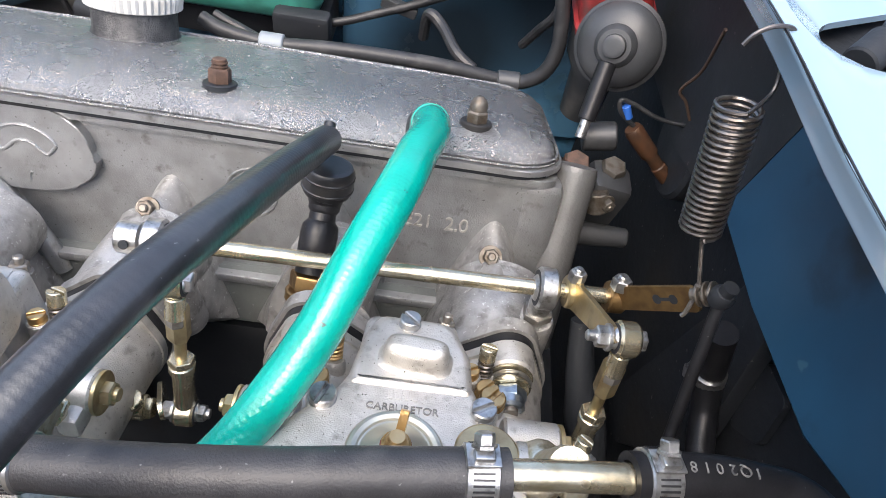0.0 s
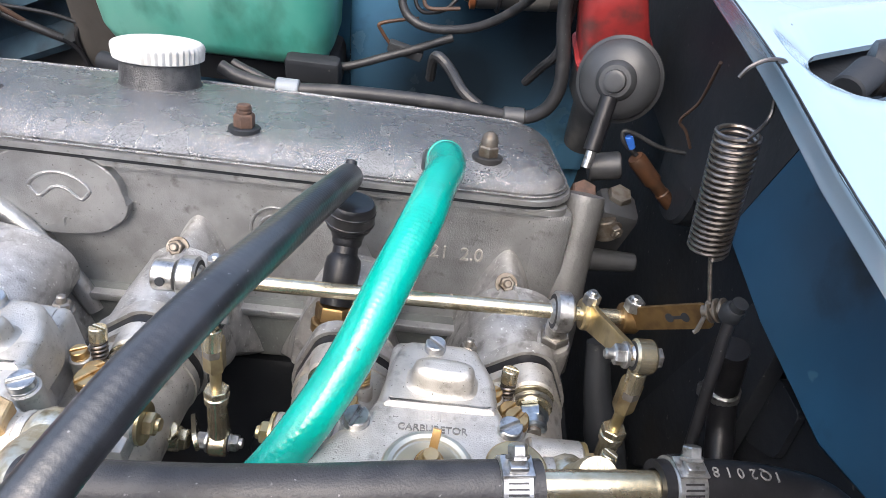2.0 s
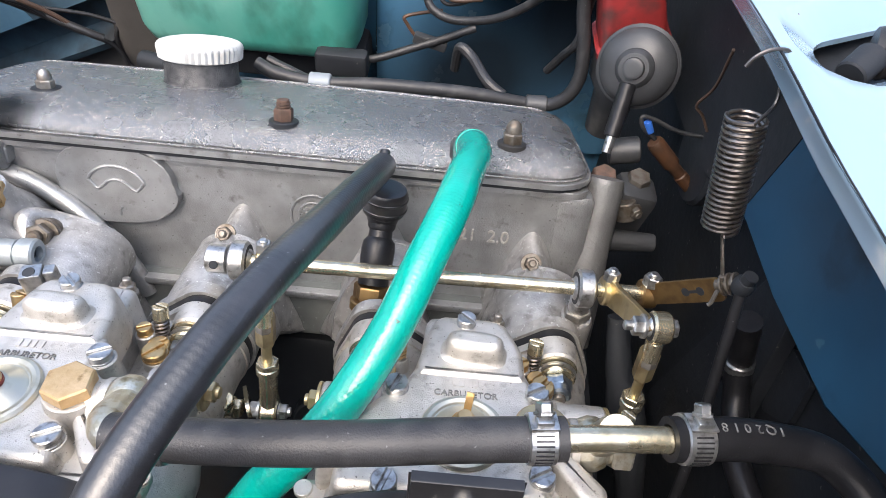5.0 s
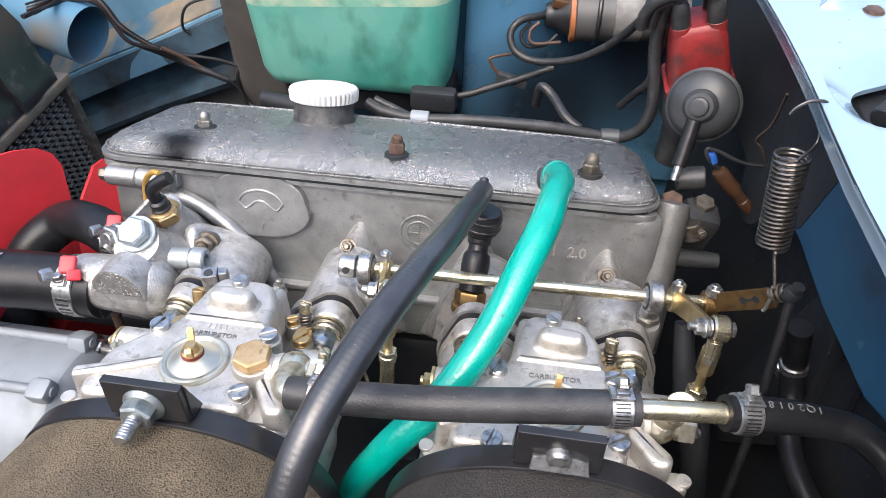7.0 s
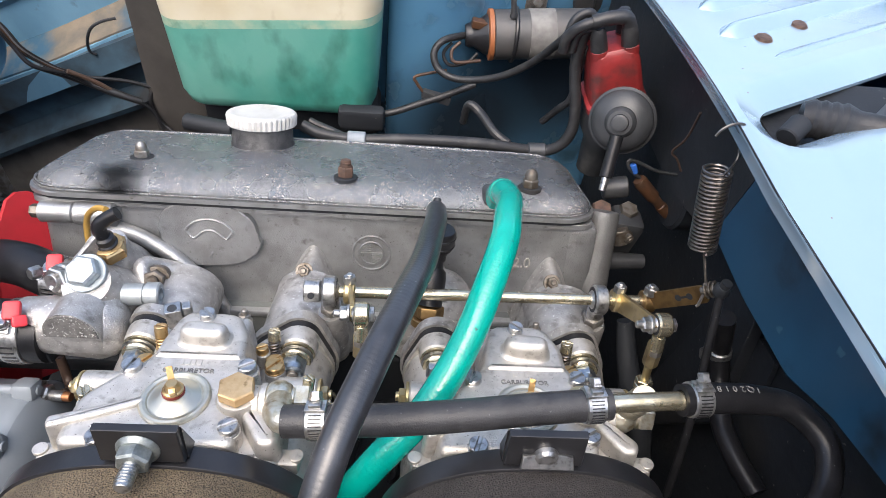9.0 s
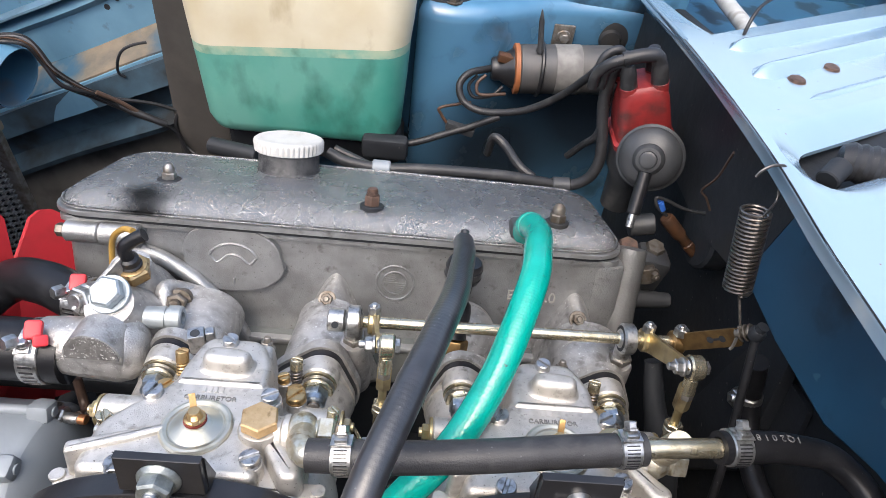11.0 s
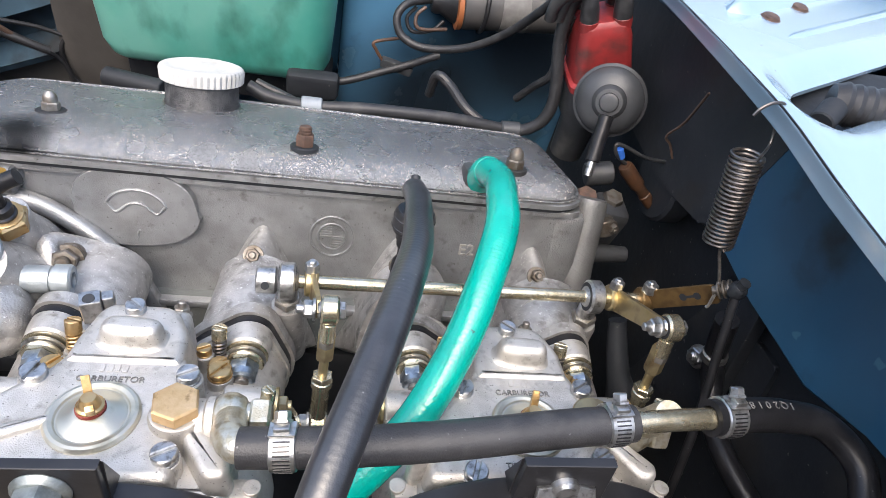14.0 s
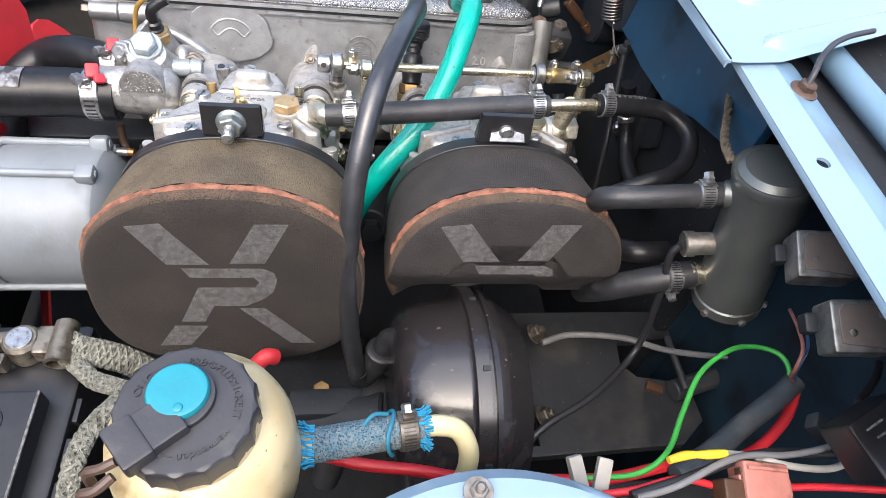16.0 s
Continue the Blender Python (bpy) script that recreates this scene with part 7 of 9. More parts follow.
wire("wiring_loom", [(-0.3893, 0.4520, -0.1174), (-0.3427, 0.4750, -0.1348), (-0.3109, 0.4850, -0.1489), (-0.2972, 0.4850, -0.1407)], 0.0024, WIRE_BLACK, "thin black branch of the loom", "wiring")
wire("wiring_loom", [(-0.3150, 0.4850, -0.1492), (-0.3211, 0.4800, -0.1659), (-0.3165, 0.4800, -0.1971), (-0.3014, 0.4750, -0.2108)], 0.0026, WIRE_BLACK, "thin black wire hanging off the loom", "wiring")
for k in range(4):
    o = 0.0026 * (k - 1.5)
    wire("loom_strand", [(-0.4720 - o, 0.3480 + 0.004 * k, -0.0150 + 0.5 * o), (-0.4672 + o, 0.4080, -0.0262 + o), (-0.4318, 0.4120 + o, -0.0282 + 0.6 * o), (-0.4185 + 0.5 * o, 0.4180, -0.0640 + o), (-0.4010, 0.4300, -0.0905 + 0.7 * o), (-0.3880, 0.4390, -0.1040)], 0.0012, (RUBBER_GREY, TAN, WIRE_GREY, WIRE_BLACK)[k], "thin loose strand fanning out of the loom", "wiring", 6)
bm = mesh()
tube(bm, [(-0.3874, 0.4360, -0.1001), (-0.3659, 0.4480, -0.1209), (-0.3432, 0.4580, -0.1472)], 0.0028, 8, 4)
solid("bare_wire", bm, WIRE_BROWN, "tan unwrapped wire strands", "wire")

# ---- expansion tank ----
tk = thing("expansion_tank", "translucent plastic tank half full of green coolant", "coolant tank", at=(-0.135, 0.455, -0.12))


def tank_loop(z, d=0.0):
    k = (z + 0.122) / 0.21
    x0, x1 = -0.2520 - 0.011 * k + d, -0.0235 + 0.013 * k - d
    return [(x, y, z) for x, y in rrect(x0, x1, 0.405 + d, 0.505 - d, max(0.03 - d, 0.006), 6)]


def level(z):
    """The liquid's line, a little higher at the rear."""
    return [(x, y, z + (x + 0.24) * 0.075) for x, y, _ in tank_loop(z)]


bm = mesh()
loft(bm, [level(-0.0191), level(-0.0089)])
part("tide_line", bm, mat("stained_tide_line", (0.19, 0.40, 0.31), 0.38, 0, (0.40, 0.48, 0.34), 45, sss=0.2, dirt=(0.11, 0.24, 0.17), dscale=38), tk, "stained band at the coolant's level", angle=60)
bm = mesh()
loft(bm, [tank_loop(-0.1255, 0.026), tank_loop(-0.1235, 0.014), tank_loop(-0.116, 0.005), tank_loop(-0.102, 0.0), tank_loop(-0.06), level(-0.0190)])
part("coolant_zone", bm, TANK_GREEN, tk, "lower part showing green coolant", angle=60)
bm = mesh()
loft(bm, [level(-0.0090), tank_loop(0.03), tank_loop(0.075), tank_loop(0.088, 0.005), tank_loop(0.094, 0.016), tank_loop(0.095, 0.03)])
part("empty_zone", bm, TANK_CREAM, tk, "upper aged cream part", angle=60)
bm = mesh()
lathe(bm, (-0.07, 0.455, 0.092), (-0.07, 0.455, 0.13), [(0, 0.022), (0.01, 0.022), (0.011, 0.027), (0.026, 0.027), (0.028, 0.024)], 28)
part("cap", bm, PLASTIC_BLACK, tk)
bm = mesh()
box(bm, (-0.13, 0.47, -0.150), (0.22, 0.06, 0.045), bevel=0.01)
solid("tank_bracket", bm, GRIME, "black dirty bracket under the tank", "bracket")
bm = mesh()
rod(bm, (-0.1792, 0.3600, -0.1148), (-0.2391, 0.3800, -0.1206), 0.010)
solid("lower_pipe", bm, GRIME, "dark pipe stub below the tank", "pipe")

# ---- coil, its leads ----
cl = thing("ignition_coil", "dusty grey ignition coil with an orange-brown cap", "ignition coil", at=(0.15, 0.47, -0.03))
C0, C1 = Vector((0.092, 0.466, -0.033)), Vector((0.235, 0.470, -0.022))
d = (C1 - C0).normalized()
bm = mesh()
lathe(bm, C0 + d * 0.020, C1, [(0, 0.0270), (0.002, 0.0285), (0.03, 0.0285), (0.11, 0.0285), (0.12, 0.027)], 30)
part("can", bm, mat("dark_dusty_can", (0.07, 0.07, 0.072), 0.5, 0.3, (0.10, 0.095, 0.09), 30), cl)
bm = mesh()
lathe(bm, C0 + d * 0.062, C1, [(0, 0.0286), (0.0005, 0.0290), (0.030, 0.0290), (0.0305, 0.0286)], 30)
part("label_band", bm, COIL_GREY, cl, "pale grey label band")
bm = mesh()
lathe(bm, C0 + d * 0.014, C1, [(0, 0.026), (0.001, 0.0295), (0.006, 0.0295), (0.007, 0.027)], 30)
part("cap_rim", bm, mat("orange_brown_bakelite", (0.32, 0.11, 0.04), 0.5), cl, "orange-brown cap rim")
bm = mesh()
lathe(bm, C0 - d * 0.012, C1, [(0, 0.012), (0.004, 0.014), (0.010, 0.014), (0.022, 0.022), (0.028, 0.024)], 22)
part("cap", bm, PLASTIC_BLACK, cl)
bm = mesh()
box(bm, C0 + Vector((0.004, -0.006, 0.017)), (0.022, 0.012, 0.010), (0, 8, 0), bevel=0.002)
part("terminal_block", bm, TAN, cl, "tan terminal cover")
bm = mesh()
tube(bm, [C0 + d * 0.045 + Vector((0, 0.0300 * math.cos(a), 0.0300 * math.sin(a))) for a in (2 * math.pi * k / 24 for k in range(25))], 0.0026, 8, 1)
part("strap", bm, PLASTIC_BLACK, cl, "black cable tie round the can")
bm = mesh()
lathe(bm, (0.1320, 0.4560, -0.003), (0.1250, 0.4600, 0.046), [(0, 0.0040), (0.003, 0.0046), (0.006, 0.0034), (0.036, 0.0032), (0.049, 0.0008)], 10)
part("tie_tail", bm, GREY_DISC, cl, "grey tail of the cable tie")
bm = mesh()
box(bm, (0.1660, 0.512, -0.008), (0.026, 0.004, 0.032), bevel=0.0015)
rod(bm, (0.1660, 0.510, -0.006), (0.1660, 0.507, -0.006), 0.0085)
hexa(bm, (0.1660, 0.507, -0.006), (0.1660, 0.501, -0.0057), 0.0060)
part("strap_bolt", bm, STEEL_DARK, cl)
wire("ignition_lead", [C0 - d * 0.012, (0.0536, 0.4450, -0.0316), (0.0433, 0.4350, -0.0433), (0.0510, 0.4250, -0.0588), (0.0757, 0.4150, -0.0627), (0.1156, 0.4000, -0.0473), (0.1465, 0.3800, -0.0151), (0.1639, 0.3500, 0.0274), (0.1706, 0.3300, 0.0535), (0.1849, 0.3100, 0.0723), (0.2047, 0.2950, 0.0826)], 0.0042, RUBBER_GREY, "grey-black ignition lead from coil to distributor", "ignition lead")
wire("coil_wire", [(0.0643, 0.4550, -0.0385), (0.0552, 0.4500, -0.0510), (0.0629, 0.4450, -0.0624), (0.0834, 0.4500, -0.0615), (0.0960, 0.4550, -0.0507)], 0.002, WIRE_BLACK, "thin black wires looped at the coil", "wire")
wire("coil_wire", [(0.0740, 0.4520, -0.0360), (0.0647, 0.4470, -0.0449), (0.0691, 0.4420, -0.0564), (0.1000, 0.4500, -0.0572)], 0.002, WIRE_BROWN, "thin brown wires looped at the coil", "wire")
bm = mesh()
box(bm, (0.0500, 0.4300, -0.0985), (0.036, 0.010, 0.011), (0, 14, 0), bevel=0.002)
solid("wire_connector", bm, GREY_DISC, "dusty grey wire connector", "connector")
wire("connector_wire", [(0.0346, 0.4300, -0.0941), (0.0257, 0.4320, -0.0826), (0.0232, 0.4340, -0.0748), (0.0466, 0.4400, -0.0706), (0.0602, 0.4450, -0.0703)], 0.0018, TAN, "tan wires of the grey connector", "wire")
wire("far_cable", [(-0.0392, 0.4100, -0.1185), (-0.0051, 0.4100, -0.1118), (0.0318, 0.4200, -0.1021), (0.0688, 0.4300, -0.0914), (0.0959, 0.4400, -0.0839)], 0.0042, RUBBER_GREY, "dusty cable behind the engine", "cable")
bm = mesh()
box(bm, (-0.0383, 0.4000, -0.1138), (0.055, 0.02, 0.028), bevel=0.006)
solid("fuse_holder", bm, GRIME, "dark dirty holder behind the engine", "holder")

# ---- plug leads behind the cover ----
pl = thing("plug_lead", "grey-black plug lead bundle behind the valve cover", "ignition lead", at=(0.05, 0.28, -0.06))
LP = [(-0.0865, 0.2850, -0.0453), (-0.0696, 0.2800, -0.0499), (-0.033, 0.279, -0.054), (0.0170, 0.2810, -0.0517), (0.0915, 0.2850, -0.0540), (0.151, 0.289, -0.062), (0.1723, 0.2850, -0.0507), (0.1804, 0.2850, -0.0304), (0.1791, 0.2900, -0.0072), (0.1718, 0.3000, 0.0296), (0.1711, 0.3000, 0.0584), (0.1756, 0.2950, 0.0777)]
bm = mesh()
tube(bm, LP, 0.0056, 12, 8)
part("main_lead", bm, RUBBER_GREY, pl)
bm = mesh()
tube(bm, [(-0.0817, 0.3000, -0.0503), (-0.0661, 0.2950, -0.0538), (-0.0287, 0.2880, -0.0626), (0.0404, 0.2850, -0.0637), (0.1228, 0.2880, -0.0671)], 0.0036, 10, 8)
part("lower_lead", bm, RUBBER_GREY, pl)
bm = mesh()
tube(bm, [(0.0783, 0.3500, -0.0747), (0.0810, 0.3400, -0.0462), (0.0930, 0.3300, -0.0484), (0.1073, 0.3050, -0.0543), (0.1222, 0.2950, -0.0601)], 0.0046, 10, 8)
part("branch_lead", bm, RUBBER_GREY, pl)
bm = mesh()
tube(bm, [(0.1607, 0.3300, -0.0540), (0.1686, 0.3150, -0.0286), (0.1754, 0.3000, -0.0045), (0.1783, 0.3100, 0.0179), (0.1792, 0.3050, 0.0506)], 0.0038, 10, 8)
part("rear_lead", bm, RUBBER_GREY, pl)
for c, a, mt_ in (((-0.033, 0.279, -0.054), (1, 0.02, -0.02), ALU_CLEAN), ((0.151, 0.289, -0.062), (1, 0.0, 0.05), GREY_DISC)):
    bm = mesh()
    q = Vector(a).normalized()
    rod(bm, Vector(c) - q * 0.009, Vector(c) + q * 0.009, 0.0082, 16)
    part("lead_clip", bm, mt_, pl, "folded clip")

# ---- distributor ----
ds = thing("distributor", "distributor with a red cap and grey vacuum capsule", "distributor", at=(0.215, 0.28, -0.05))
bm = mesh()
DC = Vector((0.2160, 0.296, 0.0))
secs = []
for z, hx, hy in ((0.004, 0.0285, 0.028), (0.010, 0.0285, 0.028), (0.012, 0.0255, 0.025), (0.050, 0.0225, 0.023), (0.060, 0.020, 0.021), (0.064, 0.016, 0.017)):
    secs.append([(DC.x + x, DC.y + y, z) for x, y in rrect(-hx, hx, -hy, hy, 0.009, 4)])
loft(bm, secs)
LEAN_D = Matrix.Translation(DC) @ Matrix.Rotation(radians(-17), 4, "Y") @ Matrix.Translation(-DC)
bm.transform(LEAN_D)
dcap = part("cap", bm, RED_CAP, ds, "red moulded distributor cap")
for dx, dy in ((-0.0135, -0.012), (0.0135, -0.012), (-0.0135, 0.012), (0.0135, 0.012)):
    bm = mesh()
    rod(bm, DC + Vector((dx, dy, 0.056)), DC + Vector((dx, dy, 0.066)), 0.0082)
    bm.transform(LEAN_D)
    part("tower", bm, RED_CAP, dcap)
    bm = mesh()
    lathe(bm, DC + Vector((dx, dy, 0.062)), DC + Vector((dx, dy, 0.1)), [(0, 0.0076), (0.001, 0.0080), (0.014, 0.0074), (0.020, 0.0066), (0.024, 0.0050)], 16)
    bm.transform(LEAN_D)
    part("lead_boot", bm, RUBBER_GREY, dcap, "black rubber boot")
for name_, r_, pts in (("sleeve_lead", 0.0062, [(0.0135, -0.012, 0.080), (0.0110, -0.012, 0.090), (0.000, -0.013, 0.0935), (-0.018, -0.013, 0.0930)]), ("coil_lead", 0.0048, [(-0.016, -0.013, 0.0930), (-0.030, -0.012, 0.0900), (-0.040, -0.006, 0.0790), (-0.0440, -0.002, 0.0650)]), ("rear_lead", 0.0042, [(-0.0135, 0.012, 0.080), (-0.017, 0.012, 0.089), (-0.030, 0.010, 0.086), (-0.040, 0.006, 0.070)]), ("front_lead", 0.0042, [(-0.0135, -0.012, 0.080), (-0.018, -0.010, 0.087), (-0.030, -0.004, 0.080), (-0.036, 0.0, 0.062)])):
    bm = mesh()
    tube(bm, [DC + Vector(p) for p in pts], r_, 14, 8)
    bm.transform(LEAN_D)
    part(name_, bm, RUBBER_GREY, dcap, "grey-black plug lead")
bm = mesh()
lathe(bm, DC + Vector((0, 0, -0.085)), DC + Vector((0, 0, 0.1)), [(0, 0.016), (0.04, 0.018), (0.055, 0.026), (0.089, 0.028)], 24)
part("body", bm, GREY_DISC, ds)
bm = mesh()
va = Vector((-0.40, -0.78, 0.40)).normalized()
vc = Vector((0.2105, 0.2440, 0.0120))
lathe(bm, vc - va * 0.014, vc + va * 0.1, [(0, 0.0112), (0.004, 0.0242), (0.009, 0.0284), (0.0110, 0.0302), (0.0135, 0.0302), (0.0150, 0.0279), (0.0190, 0.0265), (0.0230, 0.0214), (0.0250, 0.0153), (0.0255, 0.0140), (0.0280, 0.0130), (0.0300, 0.0107), (0.0302, 0.0079), (0.0335, 0.0073), (0.0345, 0.0047)], 36)
caps = part("vacuum_capsule", bm, GREY_DISC, ds, "grey round vacuum capsule")
bm = mesh()
R0, R1 = Vector((0.1991, 0.2160, 0.0160)), Vector((0.1915, 0.189, -0.020))
rod(bm, R0, R0 + (R1 - R0) * 0.82, 0.0058, 14)
part("rod_sleeve", bm, RUBBER, caps, "black sleeve on the rod")
bm = mesh()
rod(bm, R0 + (R1 - R0) * 0.78, R1 + (R1 - R0) * 0.08, 0.0034)
part("rod", bm, STEEL, caps)

# brackets and bolts at the back of the head
rb = thing("rear_bracket", "cast bracket with rusty bolts behind the head", "bracket", at=(0.205, 0.17, -0.05))
for p, r, mt_ in (((0.1914, 0.1760, -0.0403), 0.0092, RUST), ((0.2200, 0.1850, -0.0482), 0.0088, DULL_NUT)):
    bm = mesh()
    p = Vector(p)
    rod(bm, p - Vector((0, 0, 0.002)), p, r * 1.15)
    hexa(bm, p, p + Vector((0.0, -0.002, 0.010)), r)
    part("bolt", bm, mt_, rb, "rusty hexagon bolt")
bm = mesh()
box(bm, (0.2172, 0.1800, -0.0655), (0.030, 0.030, 0.045), (0, 10, 0), bevel=0.007)
rod(bm, (0.1979, 0.2050, -0.0367), (0.2202, 0.2050, -0.0316), 0.010)
part("casting", bm, GREY_DISC, rb)
bm = mesh()
rod(bm, (0.2087, 0.1650, -0.0472), (0.2130, 0.1600, -0.0599), 0.0080)
nut_stud(bm, (0.2155, 0.1600, -0.0509), (0.3, -0.9, 0.2), 0.0045, 0.005, 0.006, 0.003)
part("lug", bm, DULL_NUT, rb)
bm = mesh()
rod(bm, (0.2028, 0.1550, -0.0787), (0.2384, 0.1550, -0.0777), 0.0085, r2=0.0068)
part("spigot", bm, GREY_DISC, rb, "grey cast spigot")
bm = mesh()
lathe(bm, (0.2281, 0.2050, -0.0228), (0.2693, 0.1950, -0.0602), [(0, 0.0054), (0.003, 0.0066), (0.024, 0.0064), (0.027, 0.0048), (0.036, 0.0046), (0.037, 0.0054), (0.050, 0.0050)], 14)
solid("bullet_connector", bm, TAN, "tan tubular wire connector", "connector")
bm = mesh()
rod(bm, (0.2196, 0.2097, -0.0095), (0.2240, 0.2080, -0.0177), 0.0030)
solid("blue_sleeve", bm, mat("blue_sleeve", (0.03, 0.13, 0.5), 0.4), "small blue wire sleeve", "sleeve")
wire("rear_wire", [(0.2311, 0.2060, -0.0234), (0.2182, 0.2080, -0.0141), (0.2151, 0.2100, -0.0062), (0.2243, 0.2100, -0.0075), (0.2456, 0.2050, -0.0128), (0.2773, 0.2000, -0.0108)], 0.0016, RUBBER_GREY, "thin grey wire looping from the connector")
wire("rear_wire", [(0.2544, 0.1900, 0.0018), (0.2463, 0.1900, 0.0143), (0.2395, 0.1900, 0.0222), (0.2409, 0.1800, 0.0434), (0.2318, 0.1600, 0.0811)], 0.0010, WIRE_BROWN, "thin brown wire rising to the cowl")
bm = mesh()
rod(bm, (0.262, 0.205, -0.035), (0.285, 0.205, -0.035), 0.035, 24)
solid("firewall_grommet", bm, GRIME, "round black rubber grommet in the firewall", "grommet")

# ---- alternator ----
al = thing("alternator", "satin silver finned alternator body", "alternator", at=(-0.3, -0.03, -0.135))
AY, AZ = -0.030, -0.138
bm = mesh()
lathe(bm, (-0.47, AY, AZ), (-0.236, AY, AZ), [(0, 0.05), (0.004, 0.064), (0.10, 0.066), (0.150, 0.066), (0.1505, 0.0645), (0.1535, 0.0645), (0.154, 0.066), (0.228, 0.066), (0.234, 0.062)], 56)
part("body", bm, ALU_CLEAN, al)
for a in (60, 100, 205):
    bm = mesh()
    c, s = math.cos(radians(a)), math.sin(radians(a))
    rod(bm, (-0.46, AY + 0.068 * c, AZ + 0.068 * s), (-0.232, AY + 0.068 * c, AZ + 0.068 * s), 0.0036)
    part("through_bolt", bm, ALU_CLEAN, al, "long steel through bolt")
for a in (60, 100, 205):
    bm = mesh()
    c, s = math.cos(radians(a)), math.sin(radians(a))
    box(bm, (-0.241, AY + 0.068 * c, AZ + 0.068 * s), (0.016, 0.016, 0.014), (a - 90, 0, 0), bevel=0.004)
    part("bolt_lug", bm, ALU_CLEAN, al)
bm = mesh()
lathe(bm, (-0.236, AY, AZ), (-0.2, AY, AZ), [(0, 0.064), (0.004, 0.060), (0.010, 0.050), (0.016, 0.030), (0.018, 0.012)], 40)
part("end_bracket", bm, ALU_CLEAN, al)
bm = mesh()
nut_stud(bm, (-0.2394, 0.0080, -0.0916), (1, -0.1, 0.05), 0.0075, 0.008, 0.010, 0.012)
part("terminal_stud", bm, STEEL, al, "zinc terminal nuts")
bm = mesh()
rod(bm, (-0.2225, 0.0063, -0.0908), (-0.2150, 0.0056, -0.0904), 0.0036, 14)
part("terminal_tip", bm, mat("copper", (0.42, 0.19, 0.09), 0.4, 0.85), al, "copper-brown stud end")
wire("alternator_cable", [(-0.2257, 0.0120, -0.0976), (-0.2263, 0.0200, -0.1058), (-0.2319, 0.0300, -0.1025), (-0.2324, 0.0350, -0.0830)], 0.0035, WIRE_BROWN, "dark brown cable at the alternator terminal")
wire("alternator_cable", [(-0.2253, 0.0120, -0.1001), (-0.2158, 0.0200, -0.1050), (-0.2154, 0.0300, -0.1054)], 0.0035, WIRE_BLACK, "black cable at the alternator terminal")
bm = mesh()
box(bm, (-0.30, 0.075, -0.13), (0.20, 0.04, 0.02), bevel=0.005)
box(bm, (-0.27, 0.02, -0.055), (0.10, 0.012, 0.014), bevel=0.003)
solid("alternator_bracket", bm, GRIME, "black alternator support bracket", "bracket")

# ---- battery ----
bt = thing("battery", "black plastic car battery", "battery", at=(-0.32, -0.25, -0.28))
bm = mesh()
box(bm, (-0.316, -0.265, -0.195), (0.20, 0.20, 0.17), bevel=0.006)
part("case", bm, PLASTIC_BLACK, bt)
bm = mesh()
box(bm, (-0.326, -0.300, -0.103), (0.186, 0.145, 0.020), bevel=0.003)
lidb = part("raised_lid", bm, PLASTIC_BLACK, bt, "raised black lid")
# thin pale tube along the raised lid's edge
bm = mesh()
tube(bm, [(-0.2345, -0.2290, -0.0935), (-0.2345, -0.30, -0.0935), (-0.2345, -0.37, -0.0935)], 0.0011, 6, 2)
part("lid_edge", bm, INK_WHITE, lidb, "pale line along the lid's edge")
bm = mesh()
tube(bm, [(-0.266 + 0.014 * math.cos(a), -0.252 + 0.014 * math.sin(a), -0.0930) for a in (2 * math.pi * k / 28 for k in range(29))], 0.0010, 6, 1)
box(bm, (-0.266, -0.252, -0.0930), (0.016, 0.003, 0.0016), (0, 0, 30))
box(bm, (-0.264, -0.254, -0.0930), (0.008, 0.003, 0.0016), (0, 0, -60))
part("embossed_sign", bm, PLASTIC_BLACK, lidb, "embossed round sign")
for y in (-0.235, -0.265, -0.295, -0.325):
    bm = mesh()
    box(bm, (-0.2145, y, -0.118), (0.004, 0.018, 0.010), bevel=0.001)
    part("side_notch", bm, PLASTIC_BLACK, bt)
LEAD = mat("tarnished_lead", (0.23, 0.205, 0.165), 0.38, 0.7, (0.13, 0.112, 0.088), 130, bump=0.5, bscale=260, dirt=(0.06, 0.045, 0.035), dscale=70, dlo=0.56, dhi=0.68)
tm = thing("battery_clamp", "corroded lead battery terminal clamp with braided strap", "terminal", at=(-0.25, -0.19, -0.10))
bm = mesh()
lathe(bm, (-0.2560, -0.190, -0.108), (-0.2560, -0.190, -0.05), [(0, 0.0125), (0.004, 0.0135), (0.018, 0.0125), (0.020, 0.0105)], 24)
part("collar", bm, LEAD, tm, "lead collar")
bm = mesh()
rod(bm, (-0.2560, -0.190, -0.089), (-0.2560, -0.190, -0.0865), 0.0088)
part("post", bm, STEEL, tm, "bright lead post")
bm = mesh()
box(bm, (-0.2800, -0.188, -0.098), (0.034, 0.011, 0.015), (0, 0, 6), bevel=0.003)
part("jaw", bm, LEAD, tm)
bm = mesh()
box(bm, (-0.2800, -0.203, -0.098), (0.034, 0.011, 0.015), (0, 0, -6), bevel=0.003)
part("jaw", bm, LEAD, tm)
bm = mesh()
box(bm, (-0.2370, -0.190, -0.096), (0.020, 0.024, 0.015), bevel=0.003)
part("jaw", bm, LEAD, tm)
bm = mesh()
rod(bm, (-0.285, -0.178, -0.098), (-0.285, -0.224, -0.098), 0.0048)
hexa(bm, (-0.285, -0.212, -0.098), (-0.285, -0.221, -0.098), 0.0082)
hexa(bm, (-0.285, -0.172, -0.098), (-0.285, -0.179, -0.098), 0.0082)
part("clamp_bolt", bm, RUST, tm, "rusty clamp bolt")
bm = mesh()
